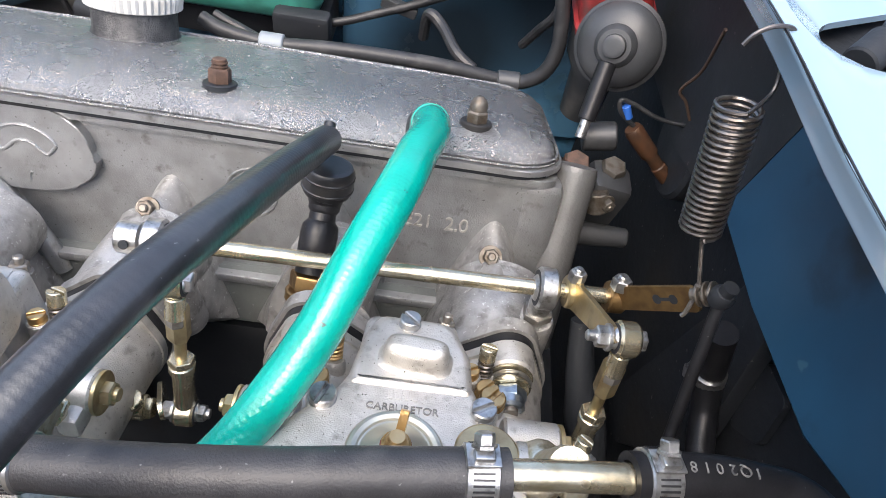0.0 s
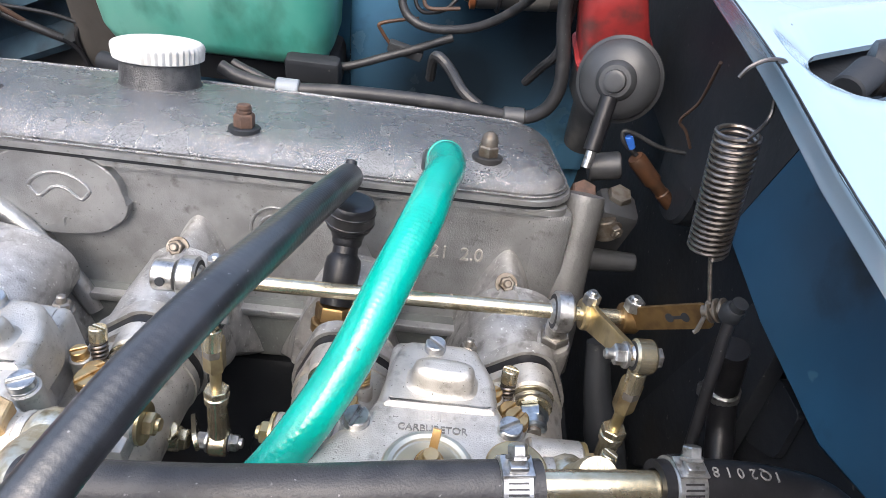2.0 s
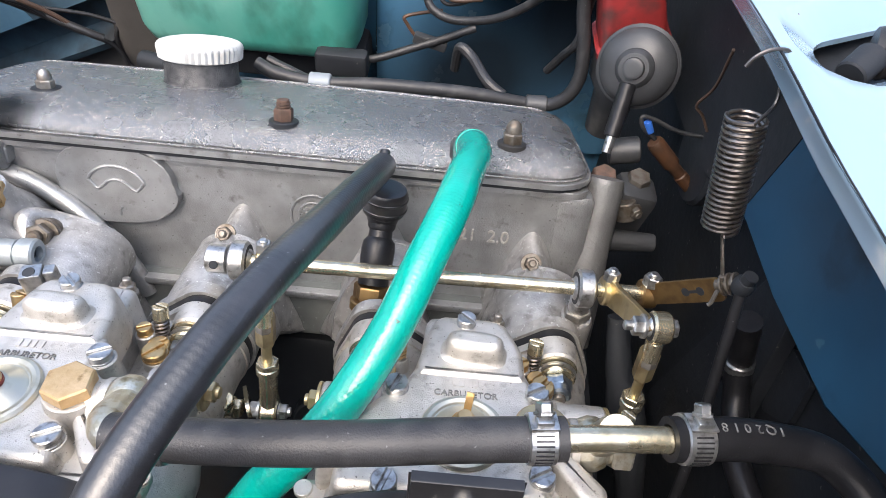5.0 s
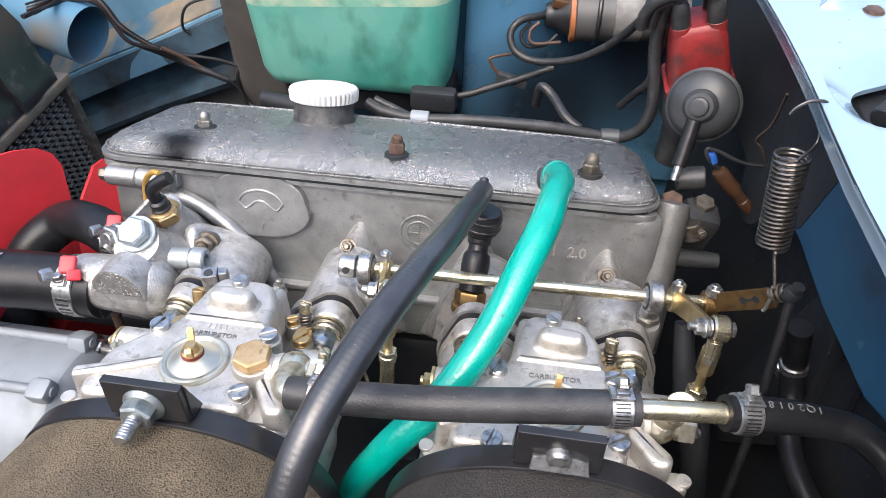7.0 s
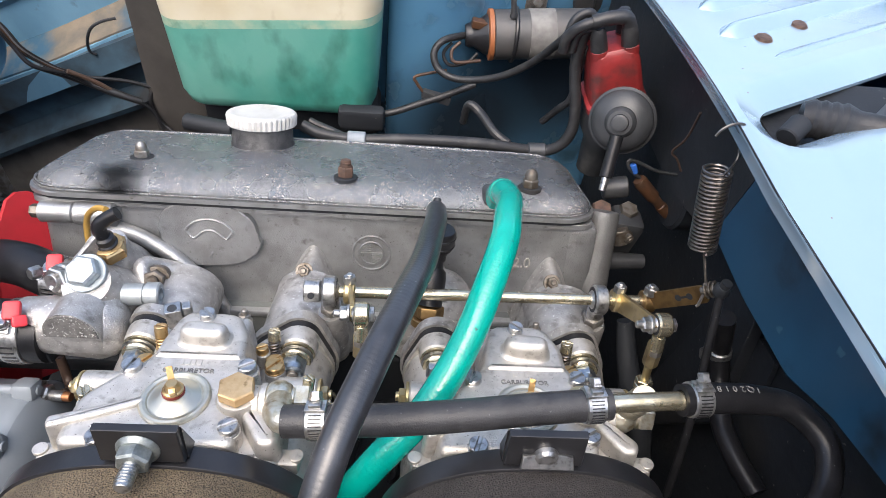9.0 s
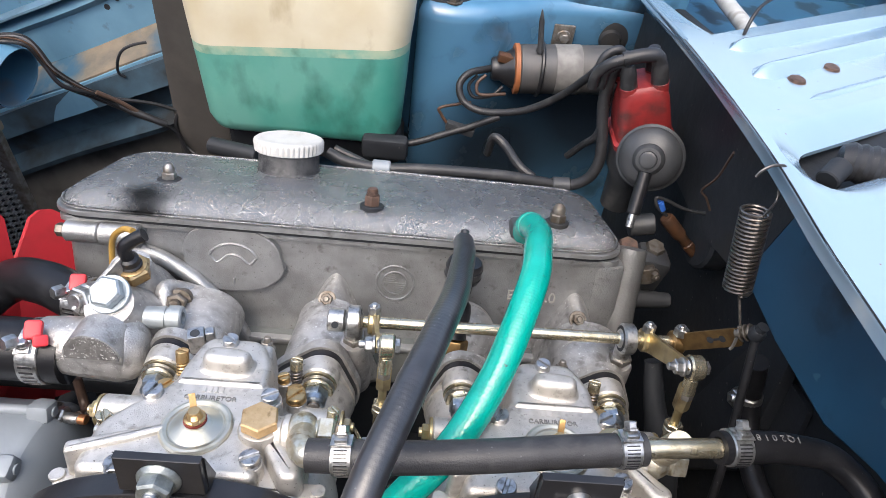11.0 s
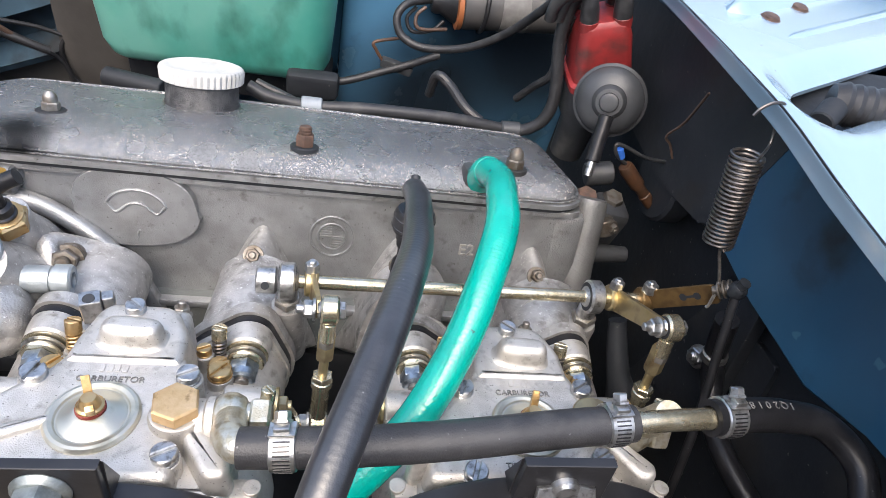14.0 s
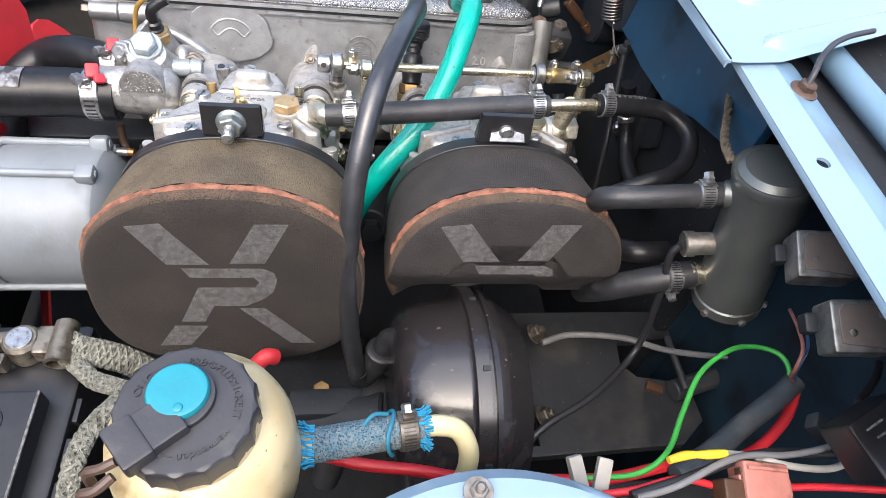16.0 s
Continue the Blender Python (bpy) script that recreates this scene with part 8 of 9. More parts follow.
lathe(bm, (-0.2285, -0.174, -0.093), (-0.2285, -0.2, -0.093), [(0, 0.0066), (0.0012, 0.0082), (0.015, 0.0088), (0.028, 0.0084), (0.0345, 0.0088), (0.0352, 0.0062), (0.030, 0.0058)], 20)
part("cable_lug", bm, LEAD, tm)
rng = random.Random(21)
for pts, wide in (([(-0.228, -0.190, -0.094), (-0.217, -0.196, -0.094), (-0.203, -0.198, -0.098), (-0.190, -0.199, -0.105), (-0.178, -0.201, -0.115), (-0.165, -0.206, -0.130)], 0.0088),
                  ([(-0.227, -0.200, -0.096), (-0.217, -0.207, -0.097), (-0.203, -0.219, -0.098), (-0.188, -0.227, -0.092), (-0.176, -0.234, -0.084), (-0.168, -0.244, -0.070), (-0.171, -0.255, -0.061), (-0.181, -0.270, -0.060), (-0.187, -0.285, -0.062), (-0.190, -0.300, -0.068), (-0.192, -0.316, -0.080), (-0.193, -0.330, -0.095)], 0.0050)):
    path = smooth_path(pts, 9)
    bm = mesh()
    core = []
    for j in range(20):
        strand = []
        for i, p in enumerate(path):
            d_ = (path[min(i + 1, len(path) - 1)] - path[max(i - 1, 0)]).normalized()
            side_ = d_.cross(Vector((0.1, -0.45, 0.9))).normalized()
            up_ = side_.cross(d_)
            a = i * 0.42 * (1 if j % 2 else -1) + j * 0.628
            strand.append(p + side_ * (wide * math.cos(a) + rng.uniform(-0.0005, 0.0005)) + up_ * (0.0024 * math.sin(a) + rng.uniform(-0.0004, 0.0004)))
            if j == 0:
                core.append([p + side_ * wide * math.cos(b) + up_ * 0.0022 * math.sin(b) for b in (2 * math.pi * q / 16 for q in range(16))])
        tube(bm, strand, 0.0016, 6, 2)
    loft(bm, core)
    part("braided_strap", bm, BRAID, tm, "frayed tinned copper braid")
bm = mesh()
for k in range(26):
    p = Vector((-0.193, -0.330, -0.094)) + Vector((rng.uniform(-0.006, 0.006), rng.uniform(-0.003, 0.003), 0))
    tube(bm, [p, p + Vector((rng.uniform(-0.003, 0.003), -0.006, -0.006)), p + Vector((rng.uniform(-0.007, 0.007), -0.012, -0.014))], 0.0005, 4, 2)
part("frayed_end", bm, BRAID, tm, "loose strands of the braid")

# ---- brake fluid reservoir ----
rs = thing("brake_fluid_reservoir", "yellowed plastic brake fluid reservoir with a dark screw cap", "reservoir", at=(-0.09, -0.315, 0.0))
RC = Vector((-0.0929, -0.3245, 0.0870))
bm = mesh()
lathe(bm, RC + Vector((0.003, 0.003, -0.100)), RC, [(0, 0.032), (0.004, 0.040), (0.03, 0.0428), (0.060, 0.0425), (0.072, 0.0400), (0.080, 0.0335), (0.0815, 0.0290), (0.096, 0.0285)], 44)
part("bottle", bm, RESERVOIR, rs, "yellowed translucent bottle", angle=50)
bm = mesh()
lathe(bm, (-0.078, -0.3145, 0.012), (-0.046, -0.3125, 0.003), [(0, 0.020), (0.010, 0.0165), (0.020, 0.0110), (0.030, 0.0088), (0.040, 0.0085)], 28)
part("side_neck", bm, RESERVOIR, rs, angle=60)
bm = mesh()
n = 96
loops = []
for z, r, wv in ((-0.015, 0.0290, 0.0008), (-0.0140, 0.0302, 0.0013), (-0.003, 0.0300, 0.0013), (-0.0006, 0.0290, 0.0009), (0.0, 0.0275, 0.0), (0.0, 0.0265, 0.0), (0.0004, 0.002, 0.0)):
    loops.append([RC + Vector((math.cos(a) * q, math.sin(a) * q, z)) for a in (2 * math.pi * k / n for k in range(n)) for q in (r - wv * abs(math.sin(a * 8)) ** 0.6,)])
loft(bm, loops)
rcap = part("screw_cap", bm, CAP_GREY, rs, "dark grey scalloped screw cap")
bm = mesh()
lathe(bm, RC + Vector((-0.003, 0.0045, 0.0)), RC + Vector((-0.003, 0.0045, 0.1)), [(0, 0.0150), (0.0030, 0.0148), (0.0034, 0.0140)], 36)
prism(bm, rrect(-0.0270, 0.000, -0.0095, 0.0095, 0.001, 2), 0.0, 0.0062, m=Matrix.Translation(RC) @ pose(-0.002, -0.003, 0, 0, 0, 38), bevel=0.0012)
box(bm, RC + Vector((-0.0185, -0.0160, 0.0020)), (0.013, 0.021, 0.0105), (0, 0, 38), bevel=0.0018)
part("plug_shroud", bm, CAP_GREY, rcap, "black cable plug shroud")
bm = mesh()
lathe(bm, RC + Vector((-0.003, 0.0055, 0.0034)), RC + Vector((-0.003, 0.0055, 0.1)), [(0, 0.0128), (0.0014, 0.0128), (0.0026, 0.0120), (0.0030, 0.0105), (0.0026, 0.0004)], 40)
teal = part("button", bm, TEAL, rcap, "teal push button")
bm = mesh()
lathe(bm, RC + Vector((-0.0015, -0.0025, 0.0055)), RC + Vector((-0.0015, -0.0025, 0.1)), [(0, 0.0022), (0.0012, 0.0020), (0.0018, 0.0010)], 16)
box(bm, RC + Vector((-0.0005, 0.0100, 0.0060)), (0.011, 0.0007, 0.0006), (0, 0, 4))
for k in range(3):
    box(bm, RC + Vector((-0.0035 + 0.003 * k, 0.0125, 0.0060)), (0.0016, 0.0028, 0.0006), (0, 0, 4))
part("dimple", bm, TEAL, teal)
TXT = "ORIGINAL  BREMSFLÜSSIGKEIT  verwenden —"
for k, ch in enumerate(TXT):
    if ch == " ":
        continue
    a = radians(160 - k * 6.9)
    lettering("letter", ch, CAP_GREY, rcap, Matrix.Translation(RC + Vector((0.0212 * math.cos(a), 0.0212 * math.sin(a), 0.0004))) @ pose(0, 0, 0, 0, 0, math.degrees(a) - 90), 0.0047, 0.0004)
for dy in (0, 0.0085):
    bm = mesh()
    tube(bm, [RC + Vector((-0.024, -0.020 - dy * 0.7, -0.004)), RC + Vector((-0.030, -0.022 - dy, -0.006)), RC + Vector((-0.036, -0.022 - dy, -0.010)), RC + Vector((-0.037, -0.023 - dy, -0.022))], 0.0022, 8, 5)
    part("cap_contact", bm, WIRE_BROWN, rcap, "dull cable contact")
bm = mesh()
prism(bm, rrect(-0.03, 0.05, -0.385, -0.352, 0.004, 2), 0.028, 0.040, m=Matrix.Translation((-0.065, 0.0, 0.0)), bevel=0.002)
part("mount_strap", bm, RESERVOIR, rs)

nb = thing("reservoir_hose", "faded blue braided hose with a clamp on the reservoir", "hose", at=(-0.01, -0.305, 0.0))
BH = [(-0.0450, -0.3120, 0.0032), (-0.0390, -0.3110, 0.0022), (-0.030, -0.3095, 0.0010), (-0.005, -0.3065, 0.0020), (0.0180, -0.3035, 0.0010)]
bm = mesh()
tube(bm, BH, 0.0098, 20, 8, wall=0.0025)
part("hose", bm, BLUE_BRAID, nb)
for end, sgn in ((BH[0], -1), (BH[-1], 1)):
    bm = mesh()
    rng = random.Random(int(end[0] * 1e4))
    for k in range(90):
        a = rng.uniform(0, 2 * math.pi)
        r = rng.uniform(0.006, 0.0112)
        p = Vector(end) + Vector((0, r * math.cos(a), r * math.sin(a)))
        e = p + Vector((sgn * rng.uniform(0.002, 0.006), rng.uniform(-0.002, 0.002), rng.uniform(-0.002, 0.002))) + Vector((0, math.cos(a), math.sin(a))) * 0.002
        tube(bm, [p - Vector((sgn * 0.003, 0, 0)), p, e], 0.0005, 4, 2)
    part("frayed_end", bm, mat("bright_blue_yarn", (0.02, 0.28, 0.48), 0.8), nb, "bright blue frayed yarn")
hose_clamp(nb, (0.0095, -0.3047, 0.0014), (1, 0.12, 0), 0.0102, (0.0, 0.3, 0.95), material=DULL_NUT)
bm = mesh()
tube(bm, [Vector((-0.0005, -0.3060, 0.0016)) + Vector((0.002 * math.sin(2 * a), 0.0122 * math.cos(a), 0.0122 * math.sin(a))) for a in (2 * math.pi * k / 20 for k in range(21))], 0.0012, 8, 2)
tube(bm, [(-0.002, -0.298, 0.010), (-0.010, -0.300, 0.014), (-0.016, -0.306, 0.013)], 0.0012, 8, 4)
part("tie_wire", bm, mat("blue_tie", (0.02, 0.17, 0.26), 0.5), nb, "teal tie round the hose")
wire("clear_tube", [(0.016, -0.3035, 0.0010), (0.028, -0.302, 0.000), (0.040, -0.3035, -0.004), (0.047, -0.310, -0.014), (0.049, -0.316, -0.03), (0.048, -0.32, -0.06)], 0.0062, CLEAR_TUBE, "yellowed clear plastic fluid tube", "tube", 14)

# ---- brake servo ----
sv = thing("brake_servo", "black-brown enamelled round brake servo", "brake servo", at=(0.09, -0.23, -0.14))
SC = Vector((0.0775, -0.232, -0.130))
bm = mesh()
lathe(bm, SC - Vector((0.0665, 0, 0)), SC, [(0, 0.052), (0.002, 0.064), (0.007, 0.074), (0.015, 0.0805), (0.030, 0.0845), (0.0505, 0.087), (0.053, 0.0905)], 64)
part("front_shell", bm, BLACK_PAINT, sv, angle=50)
bm = mesh()
lathe(bm, SC - Vector((0.0135, 0, 0)), SC + Vector((1, 0, 0)), [(0, 0.0905), (0.0005, 0.0955), (0.0100, 0.0960), (0.0104, 0.0925), (0.0135, 0.0925), (0.0139, 0.0955), (0.0175, 0.0950), (0.0185, 0.0900)], 72)
part("crimped_band", bm, BLACK_PAINT, sv, "crimped steel band")
bm = mesh()
lathe(bm, SC + Vector((0.004, 0, 0)), SC + Vector((1, 0, 0)), [(0, 0.0905), (0.007, 0.0895), (0.0095, 0.0872), (0.026, 0.0752), (0.028, 0.0735), (0.029, 0.030)], 64)
part("rear_shell", bm, BLACK_PAINT, sv)
for a in range(20, 200, 40):
    bm = mesh()
    c, s = math.cos(radians(a)), math.sin(radians(a))
    box(bm, SC + Vector((-0.006, 0.0962 * c, 0.0962 * s)), (0.005, 0.004, 0.0016), (a - 90, 0, 0), bevel=0.0005)
    part("crimp_tab", bm, GRIME, sv)
mc = thing("master_cylinder", "dirty cast brake master cylinder with unions", "master cylinder", at=(-0.02, -0.2, -0.2))
bm = mesh()
rod(bm, (0.012, -0.225, -0.165), (-0.12, -0.215, -0.205), 0.020, 24)
box(bm, (-0.02, -0.215, -0.170), (0.10, 0.026, 0.030), bevel=0.006)
part("casting", bm, GRIME_BROWN, mc)
for p in ((-0.043, -0.192, -0.188), (0.012, -0.196, -0.180)):
    bm = mesh()
    rod(bm, Vector(p) + Vector((0, 0, -0.03)), p, 0.0095)
    hexa(bm, p, Vector(p) + Vector((0, -0.002, 0.010)), 0.0085)
    part("union", bm, BRASS_DARK, mc, "tarnished union nut")
bm = mesh()
tube(bm, [(0.012, -0.198, -0.172), (0.004, -0.206, -0.165), (-0.012, -0.222, -0.168), (-0.03, -0.245, -0.19), (-0.04, -0.26, -0.22)], 0.0125, 14, 6)
part("supply_hose", bm, RUBBER_GREY, mc, "dusty black supply hose")
# servo bracket with its slots
sb = thing("servo_bracket", "dull black-brown pressed steel servo bracket", "bracket", at=(0.18, -0.2, -0.2))
bm = mesh()
prism(bm, [(0.120, -0.264), (0.122, -0.255), (0.150, -0.255), (0.150, -0.222), (0.122, -0.222), (0.124, -0.168), (0.150, -0.168), (0.150, -0.145), (0.124, -0.145), (0.124, -0.115), (0.31, -0.115), (0.31, -0.150), (0.246, -0.150), (0.243, -0.176), (0.258, -0.192), (0.31, -0.196), (0.312, -0.236), (0.285, -0.258)], -0.190, -0.180, bevel=0.002)
part("plate", bm, PLATE_BROWN, sb)
bm = mesh()
box(bm, (0.2, -0.30, -0.215), (0.20, 0.03, 0.07), bevel=0.008)
part("side_flange", bm, GRIME, sb)
for p in ((0.1575, -0.1494, -0.1650), (0.1500, -0.2327, -0.1650)):
    bm = mesh()
    nut_stud(bm, p, (0.6, 0, 0.8), 0.0075, 0.007, 0.010, 0.006)
    part("nut", bm, DULL_NUT, sb, "dull steel stud nut")
bm = mesh()
rod(bm, (0.2846, -0.2099, -0.1700), (0.3403, -0.1956, -0.1700), 0.010)
rod(bm, (0.2854, -0.1632, -0.1500), (0.2866, -0.2181, -0.1500), 0.0032)
solid("pedal_link", bm, GREY_DISC, "dull grey pedal link and switch", "linkage")
bm = mesh()
box(bm, (0.2707, -0.2037, -0.1768), (0.016, 0.008, 0.006), (0, 0, -25), bevel=0.001)
solid("terminal_tag", bm, TAN, "tan terminal tag on the bracket", "connector")

# ---- oil catch can ----
cn = thing("catch_can", "dull olive-grey metal oil catch can", "catch can", at=(0.27, -0.19, -0.045))
K0, K1 = Vector((0.2765, -0.191, -0.038)), Vector((0.2480, -0.178, 0.093))
kd = (K1 - K0).normalized()
KH = (K1 - K0).length
bm = mesh()
lathe(bm, K0, K1, [(0, 0.0240), (0.001, 0.0265), (0.010, 0.0265), (0.0112, 0.0252), (KH - 0.008, 0.0252), (KH - 0.007, 0.0268), (KH - 0.002, 0.0272), (KH, 0.0262), (KH - 0.0008, 0.0240), (KH + 0.003, 0.020), (KH + 0.0045, 0.008)], 56)
body = part("can", bm, CAN_GREY, cn)
for k in range(6):
    bm = mesh()
    a = k * 1.05
    _, u, w = axes(K0, K1)
    p = K0 + kd * 0.004 + (u * math.cos(a) + w * math.sin(a)) * 0.0262
    hexa(bm, p, p + (u * math.cos(a) + w * math.sin(a)) * 0.003, 0.003)
    part("base_screw", bm, STEEL_DARK, cn)


def can_port(base, tip, r, mtl, name="port"):
    b, t = Vector(base), Vector(tip)
    d = (t - b).normalized()
    bm = mesh()
    L = (t - b).length
    lathe(bm, b, t, [(0, r), (L - 0.008, r), (L - 0.0075, r + 0.0012), (L - 0.001, r + 0.0012), (L, r)], 22)
    return part(name, bm, mtl, cn)


can_port((0.245, -0.180, 0.071), (0.2277, -0.1720, 0.0633), 0.0082, CAN_GREY)
can_port((0.258, -0.182, 0.022), (0.2184, -0.1780, 0.0152), 0.0085, STEEL_DARK, "vent_port")
can_port((0.266, -0.186, -0.012), (0.2332, -0.1840, -0.0135), 0.0080, PIPE_ZINC)
ch = thing("can_hose", "black rubber breather hose to the catch can", "hose", at=(0.2, -0.17, 0.06), group="catch can hoses")
bm = mesh()
CH = [(0.2298, -0.1720, 0.0634), (0.2100, -0.1720, 0.0610), (0.1762, -0.1720, 0.0582), (0.1532, -0.1680, 0.0524), (0.1492, -0.1600, 0.0411), (0.1584, -0.1450, 0.0158), (0.1810, -0.1250, -0.0292), (0.2056, -0.1100, -0.0792)]
tube(bm, CH, 0.0081, 20, 8)
part("hose", bm, RUBBER_GREY, ch)
hose_clamp(ch, (0.2138, -0.1720, 0.0617), (1, 0.0, 0.03), 0.0081, (0.0, 0.2, 1))
ch = thing("can_hose", "black rubber drain hose at the can's foot", "hose", at=(0.2, -0.18, -0.02), group="catch can hoses")
bm = mesh()
tube(bm, [(0.2383, -0.1840, -0.0142), (0.2236, -0.1840, -0.0180), (0.2024, -0.1800, -0.0315), (0.1851, -0.1700, -0.0543), (0.1891, -0.1400, -0.1035)], 0.0105, 18, 8)
part("hose", bm, RUBBER_GREY, ch)
hose_clamp(ch, (0.2227, -0.1840, -0.0180), (1, 0.0, 0.08), 0.0105, (0.0, -0.6, -0.7))
wire("can_hose", [(0.2365, -0.1500, -0.0319), (0.2118, -0.1500, -0.0322), (0.2004, -0.1400, -0.0401)], 0.0092, RUBBER, "short black hose behind the can", "hose", 14, group="catch can hoses")
wire("vent_cable", [(0.2177, -0.1780, 0.0138), (0.2135, -0.1800, 0.0019), (0.2177, -0.1900, -0.0325), (0.2209, -0.2030, -0.1000), (0.1727, -0.2426, -0.1000), (0.1277, -0.2666, -0.1000), (0.1095, -0.2819, -0.1100), (0.1073, -0.2966, -0.1300)], 0.0028, WIRE_BLACK, "black cable hanging from the can", "cable", 12)

# heater hose and rope by the firewall
hh = thing("heater_hose", "black heater hose with a clamp", "hose", at=(0.2, -0.03, -0.05))
bm = mesh()
tube(bm, [(0.252, 0.043, -0.012), (0.258, 0.042, -0.032), (0.263, 0.040, -0.050), (0.266, 0.026, -0.070), (0.263, -0.002, -0.080), (0.264, -0.029, -0.080), (0.272, -0.056, -0.082)], 0.0078, 16, 8)
part("hose", bm, RUBBER, hh)
bm = mesh()
rod(bm, (0.2620, 0.0404, -0.0465), (0.2640, 0.0396, -0.0545), 0.0088, 20)
part("clamp_band", bm, STEEL, hh, "steel clamp band")
HC = smooth_path([(0.2790, -0.0400, 0.098), (0.2729, -0.0600, 0.0805), (0.2544, -0.1000, 0.0740), (0.2406, -0.1300, 0.0730), (0.2284, -0.1600, 0.0825)], 16)
bm = mesh()
for j in range(3):
    tube(bm, [p + Vector((0.0017 * math.cos(i * 0.62 + j * 2.094), 0, 0.0017 * math.sin(i * 0.62 + j * 2.094))) for i, p in enumerate(HC)], 0.0018, 7, 2)
solid("hemp_cord", bm, mat("tan_cord", (0.145, 0.112, 0.074), 0.85, 0, (0.085, 0.066, 0.044), 200, bump=1.0, bscale=500), "tan three-strand twisted cord by the firewall", "cord")

# ---- relays and wiring on the near side ----
def relay(c, rot):
    th = thing("relay", "dull metal cased relay with a brown plate", "relay", m=pose(*c, *rot), group="relays")
    bm = mesh()
    box(bm, (0, 0, 0), (0.034, 0.030, 0.024), bevel=0.0025)
    part("case", bm, mat("dull_relay_case", (0.30, 0.30, 0.29), 0.4, 0.7, (0.13, 0.12, 0.11), 70, bump=0.2), th)
    bm = mesh()
    prism(bm, [(-0.013, -0.010), (0.013, -0.013), (0.013, 0.012), (-0.010, 0.012), (-0.013, 0.008)], 0.0118, 0.0132, bevel=0.0005)
    part("top_plate", bm, mat("brown_relay_plate", (0.19, 0.15, 0.125), 0.5, 0.3), th, "brown stained top plate")
    bm = mesh()
    for x, y in ((-0.007, -0.004), (0.009, 0.006)):
        lathe(bm, (x, y, 0.013), (x, y, 0.02), [(0, 0.0022), (0.0008, 0.0020), (0.0012, 0.0010)], 12)
    part("rivets", bm, STEEL_DARK, th)
    bm = mesh()
    box(bm, (-0.020, 0.004, -0.010), (0.008, 0.012, 0.012), bevel=0.002)
    part("foot", bm, GRIME, th)


relay((0.2620, -0.2346, 0.0739), (24, -14, -14))
relay((0.2580, -0.2846, 0.0748), (24, -14, -10))
fb = thing("fuse_relay", "black plastic relay with white print", "relay", m=pose(*(0.2646, -0.3368, 0.0450), 15, -10, 24))
bm = mesh()
box(bm, (0, 0, 0), (0.040, 0.034, 0.026), bevel=0.003)
part("case", bm, PLASTIC_BLACK, fb)
bm = mesh()
for k in range(4):
    box(bm, (-0.006 + 0.002 * k, 0.010 - 0.006 * k, 0.0132), (0.012 - 0.002 * (k % 2), 0.0012, 0.0004))
part("print", bm, INK_WHITE, fb, "white print bars")

wire("red_cable", [(-0.0445, -0.2927, -0.062), (-0.014, -0.3022, -0.06), (0.0222, -0.3087, -0.058), (0.0552, -0.3141, -0.062), (0.1042, -0.3185, -0.06), (0.1513, -0.3202, -0.058), (0.199, -0.3127, -0.062), (0.2350, -0.313, -0.061), (0.2620, -0.307, -0.060), (0.2820, -0.296, -0.056), (0.2975, -0.283, -0.052), (0.3075, -0.268, -0.047)], 0.0040, WIRE_RED, "thick red battery cable", "wire", 12)
wire("red_cable", [(0.0935, -0.3481, 0.003), (0.1338, -0.3461, 0.005), (0.1627, -0.342, 0.007), (0.196, -0.3476, 0.003), (0.2497, -0.3505, 0.005), (0.2919, -0.3554, 0.007)], 0.0022, WIRE_RED, "thin red wire along the wing", "wire", 12)
wire("green_wire", [(0.1235, -0.3272, -0.032), (0.1575, -0.3265, -0.03), (0.1809, -0.3139, -0.028), (0.202, -0.2877, -0.032), (0.2253, -0.259, -0.03), (0.2542, -0.2425, -0.028), (0.2791, -0.2383, -0.032), (0.2930, -0.2450, -0.03), (0.2975, -0.2540, -0.031), (0.2985, -0.2640, -0.036)], 0.0019, WIRE_GREEN, "bright green earth wire in an arch", "wire", 12)
wire("convoluted_sleeve", [(0.1949, -0.3234, -0.052), (0.2270, -0.308, -0.050), (0.2560, -0.291, -0.048), (0.2840, -0.276, -0.044), (0.3035, -0.264, -0.038)], 0.0080, mat("dusty_blue_grey_sleeve", (0.050, 0.060, 0.070), 0.55, 0, (0.035, 0.042, 0.050), 60, bump=0.3, bscale=400, dirt=(0.085, 0.088, 0.09), dscale=50), "thick black cable sleeve", "wire", 12)
wire("grey_cable", [(0.1554, -0.1713, -0.142), (0.184, -0.1647, -0.14), (0.233, -0.1698, -0.138), (0.2748, -0.1814, -0.142), (0.3181, -0.1894, -0.14), (0.3662, -0.1941, -0.138)], 0.0030, WIRE_GREY, "grey cable across the servo bracket", "wire", 12)
wire("black_cable", [(0.1307, -0.3498, 0.008), (0.1672, -0.3422, 0.01), (0.2105, -0.3323, 0.012), (0.2521, -0.3316, 0.008), (0.2953, -0.3377, 0.01)], 0.0028, WIRE_BLACK, "black cable to the relay", "wire", 12)
wire("white_wire", [(0.1923, -0.3295, 0.01), (0.2091, -0.333, 0.012), (0.2313, -0.3406, 0.014), (0.2568, -0.3419, 0.01), (0.2715, -0.3393, 0.012)], 0.0021, WIRE_WHITE, "white wire by the connector", "wire", 12)
wire("grey_wire", [(0.1312, -0.3525, 0.013), (0.156, -0.3478, 0.015), (0.1958, -0.3347, 0.017), (0.2328, -0.3335, 0.013), (0.2608, -0.3303, 0.015), (0.2716, -0.3246, 0.017)], 0.0020, WIRE_GREY, "thin grey wire along the wing", "wire", 12)
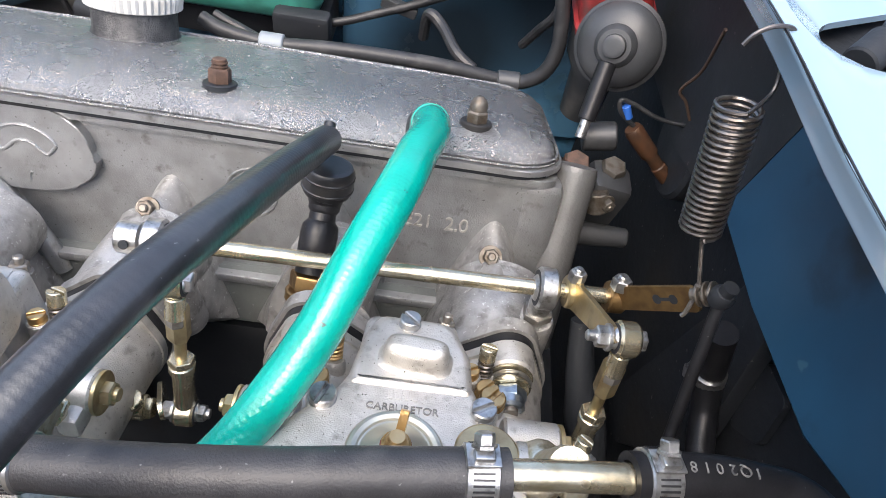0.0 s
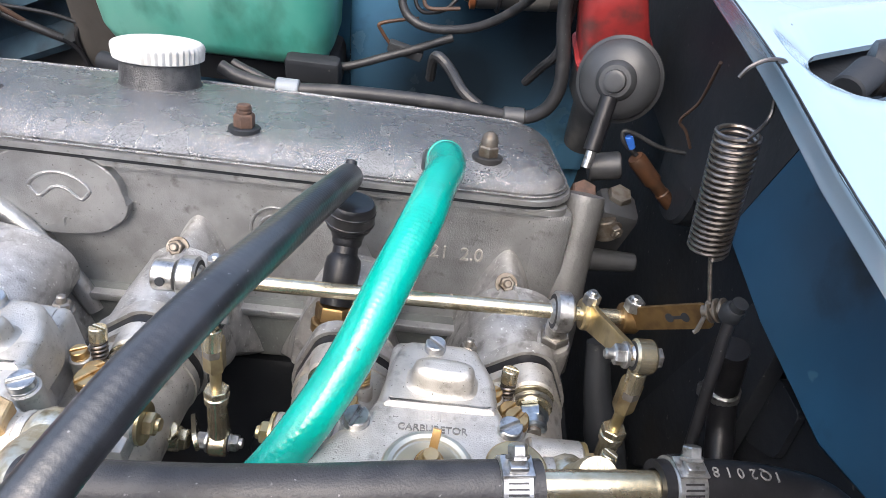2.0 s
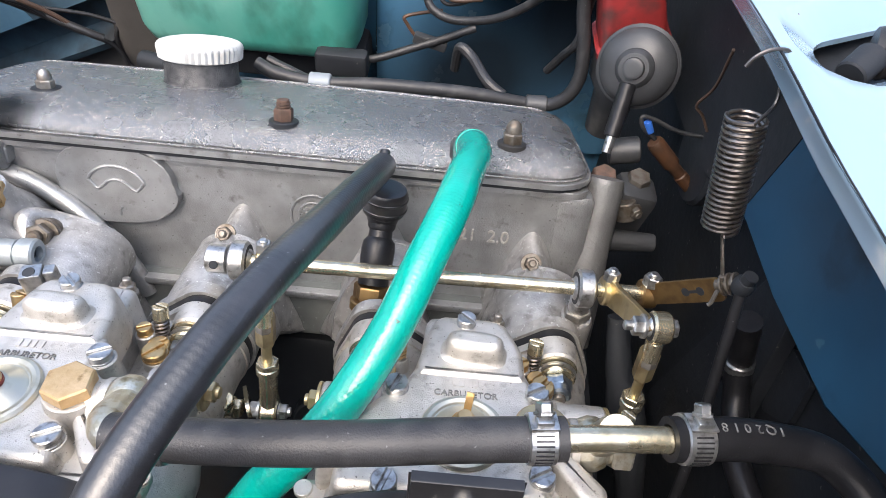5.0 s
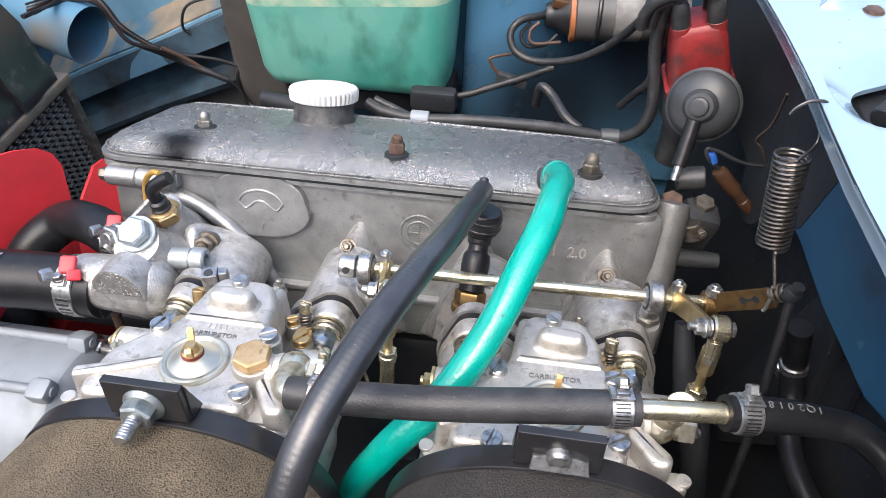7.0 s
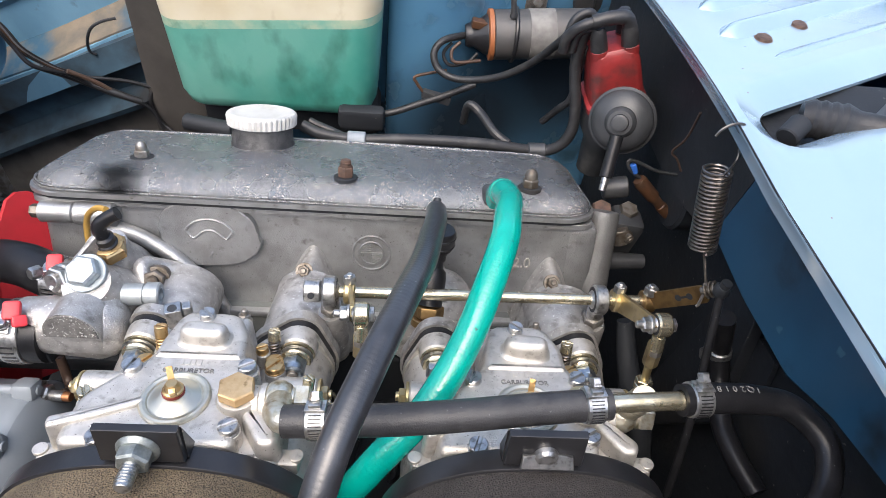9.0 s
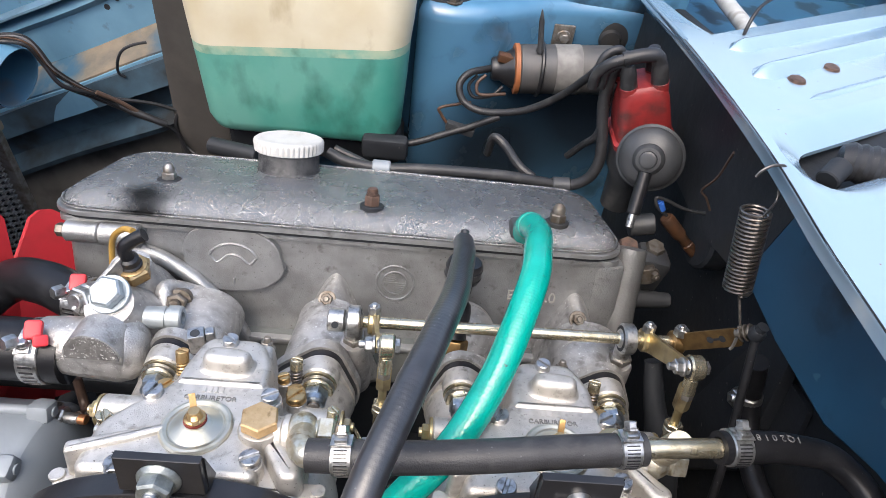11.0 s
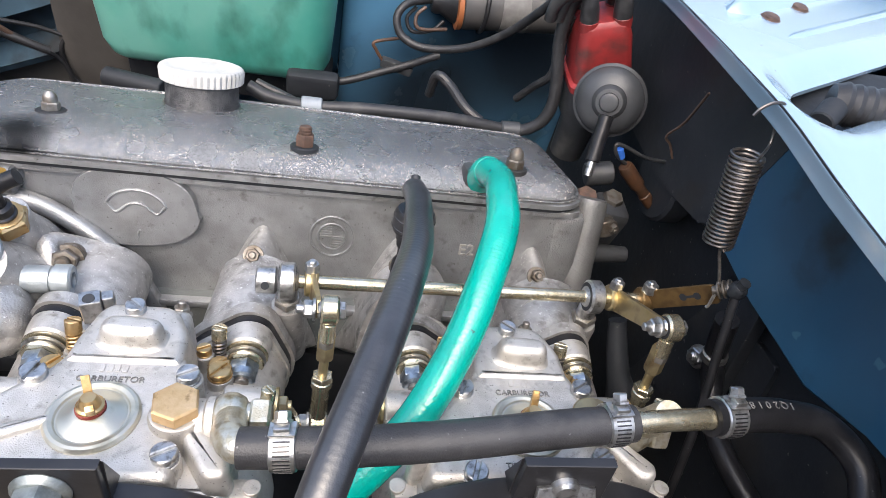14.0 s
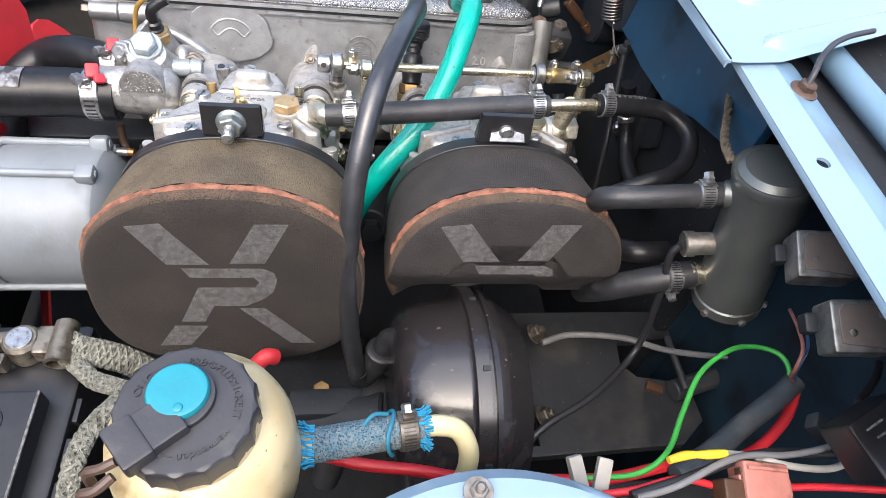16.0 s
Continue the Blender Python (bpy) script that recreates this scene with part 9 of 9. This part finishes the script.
wire("brown_wire", [(0.295, -0.224, -0.002), (0.2925, -0.2405, 0.0), (0.2864, -0.2584, 0.002), (0.2800, -0.2690, -0.004), (0.2860, -0.2690, -0.020), (0.2985, -0.2660, -0.034)], 0.0013, SALMON, "pinkish brown wire from the relay", "wire", 12)
wire("blue_wire", [(0.3029, -0.2313, -0.002), (0.2938, -0.2541, 0.0), (0.2860, -0.2650, -0.004), (0.2910, -0.2665, -0.020), (0.3010, -0.2655, -0.034)], 0.0012, mat("blue_wire", (0.06, 0.12, 0.24), 0.45), "blue wire from the relay", "wire", 12)
wire("black_cable", [(0.301, -0.2881, 0.038), (0.2905, -0.2992, 0.04), (0.2682, -0.3147, 0.042)], 0.0022, WIRE_BLACK, "thin black relay wire", "wire", 12)
bm = mesh()
tube(bm, [(0.1544, -0.3340, 0.0160), (0.1663, -0.3317, 0.0160), (0.1786, -0.3319, 0.0160), (0.1910, -0.3319, 0.0160)], 0.0024, 12, 6, radii=[(0, 0.9), (0.3, 1.15), (0.5, 0.85), (0.7, 1.15), (1, 1.0)])
solid("crimp_splice", bm, WIRE_YELLOW, "yellow taped crimp splice", "splice")
sc = thing("wire_connector_block", "salmon pink plastic connector block", "connector", m=pose(*(0.2097, -0.3492, 0.0080), 12, 6, -6))
bm = mesh()
box(bm, (0, 0, 0), (0.030, 0.026, 0.016), bevel=0.002)
part("housing", bm, SALMON, sc)
bm = mesh()
for y in (-0.009, 0.009):
    box(bm, (0.0, y, 0.0085), (0.026, 0.0022, 0.0022), bevel=0.0006)
for x in (-0.0155, 0.0155):
    box(bm, (x, 0.0, 0.001), (0.003, 0.010, 0.009), bevel=0.0008)
part("ribs", bm, SALMON, sc, "moulded ribs and latches")
bm = mesh()
box(bm, (-0.021, -0.004, 0), (0.013, 0.013, 0.013), bevel=0.002)
box(bm, (-0.013, 0.0, 0.003), (0.006, 0.018, 0.006), bevel=0.001)
part("collar", bm, TAN, sc)
for p, r in (((0.1057, -0.3336, 0.0000), 12), ((0.1202, -0.3356, 0.0000), -18)):
    bm = mesh()
    box(bm, p, (0.0085, 0.020, 0.006), (25, 0, r), bevel=0.001)
    solid("spade_connector", bm, WIRE_WHITE, "ivory plastic spade connector", "connector", group="spade connectors")
bm = mesh()
tube(bm, [(-0.0906, -0.2160, -0.0900), (-0.0819, -0.2131, -0.0800), (-0.0755, -0.2106, -0.0850)], 0.0062, 12, 5)
solid("red_terminal_cover", bm, RED_FAN, "red rubber terminal cover", "cover")
bm = mesh()
box(bm, (0.2737, -0.3145, 0.0000), (0.020, 0.012, 0.010), (0, 20, -35), bevel=0.002)
solid("grey_plug", bm, GREY_DISC, "dark grey wire plug", "connector")
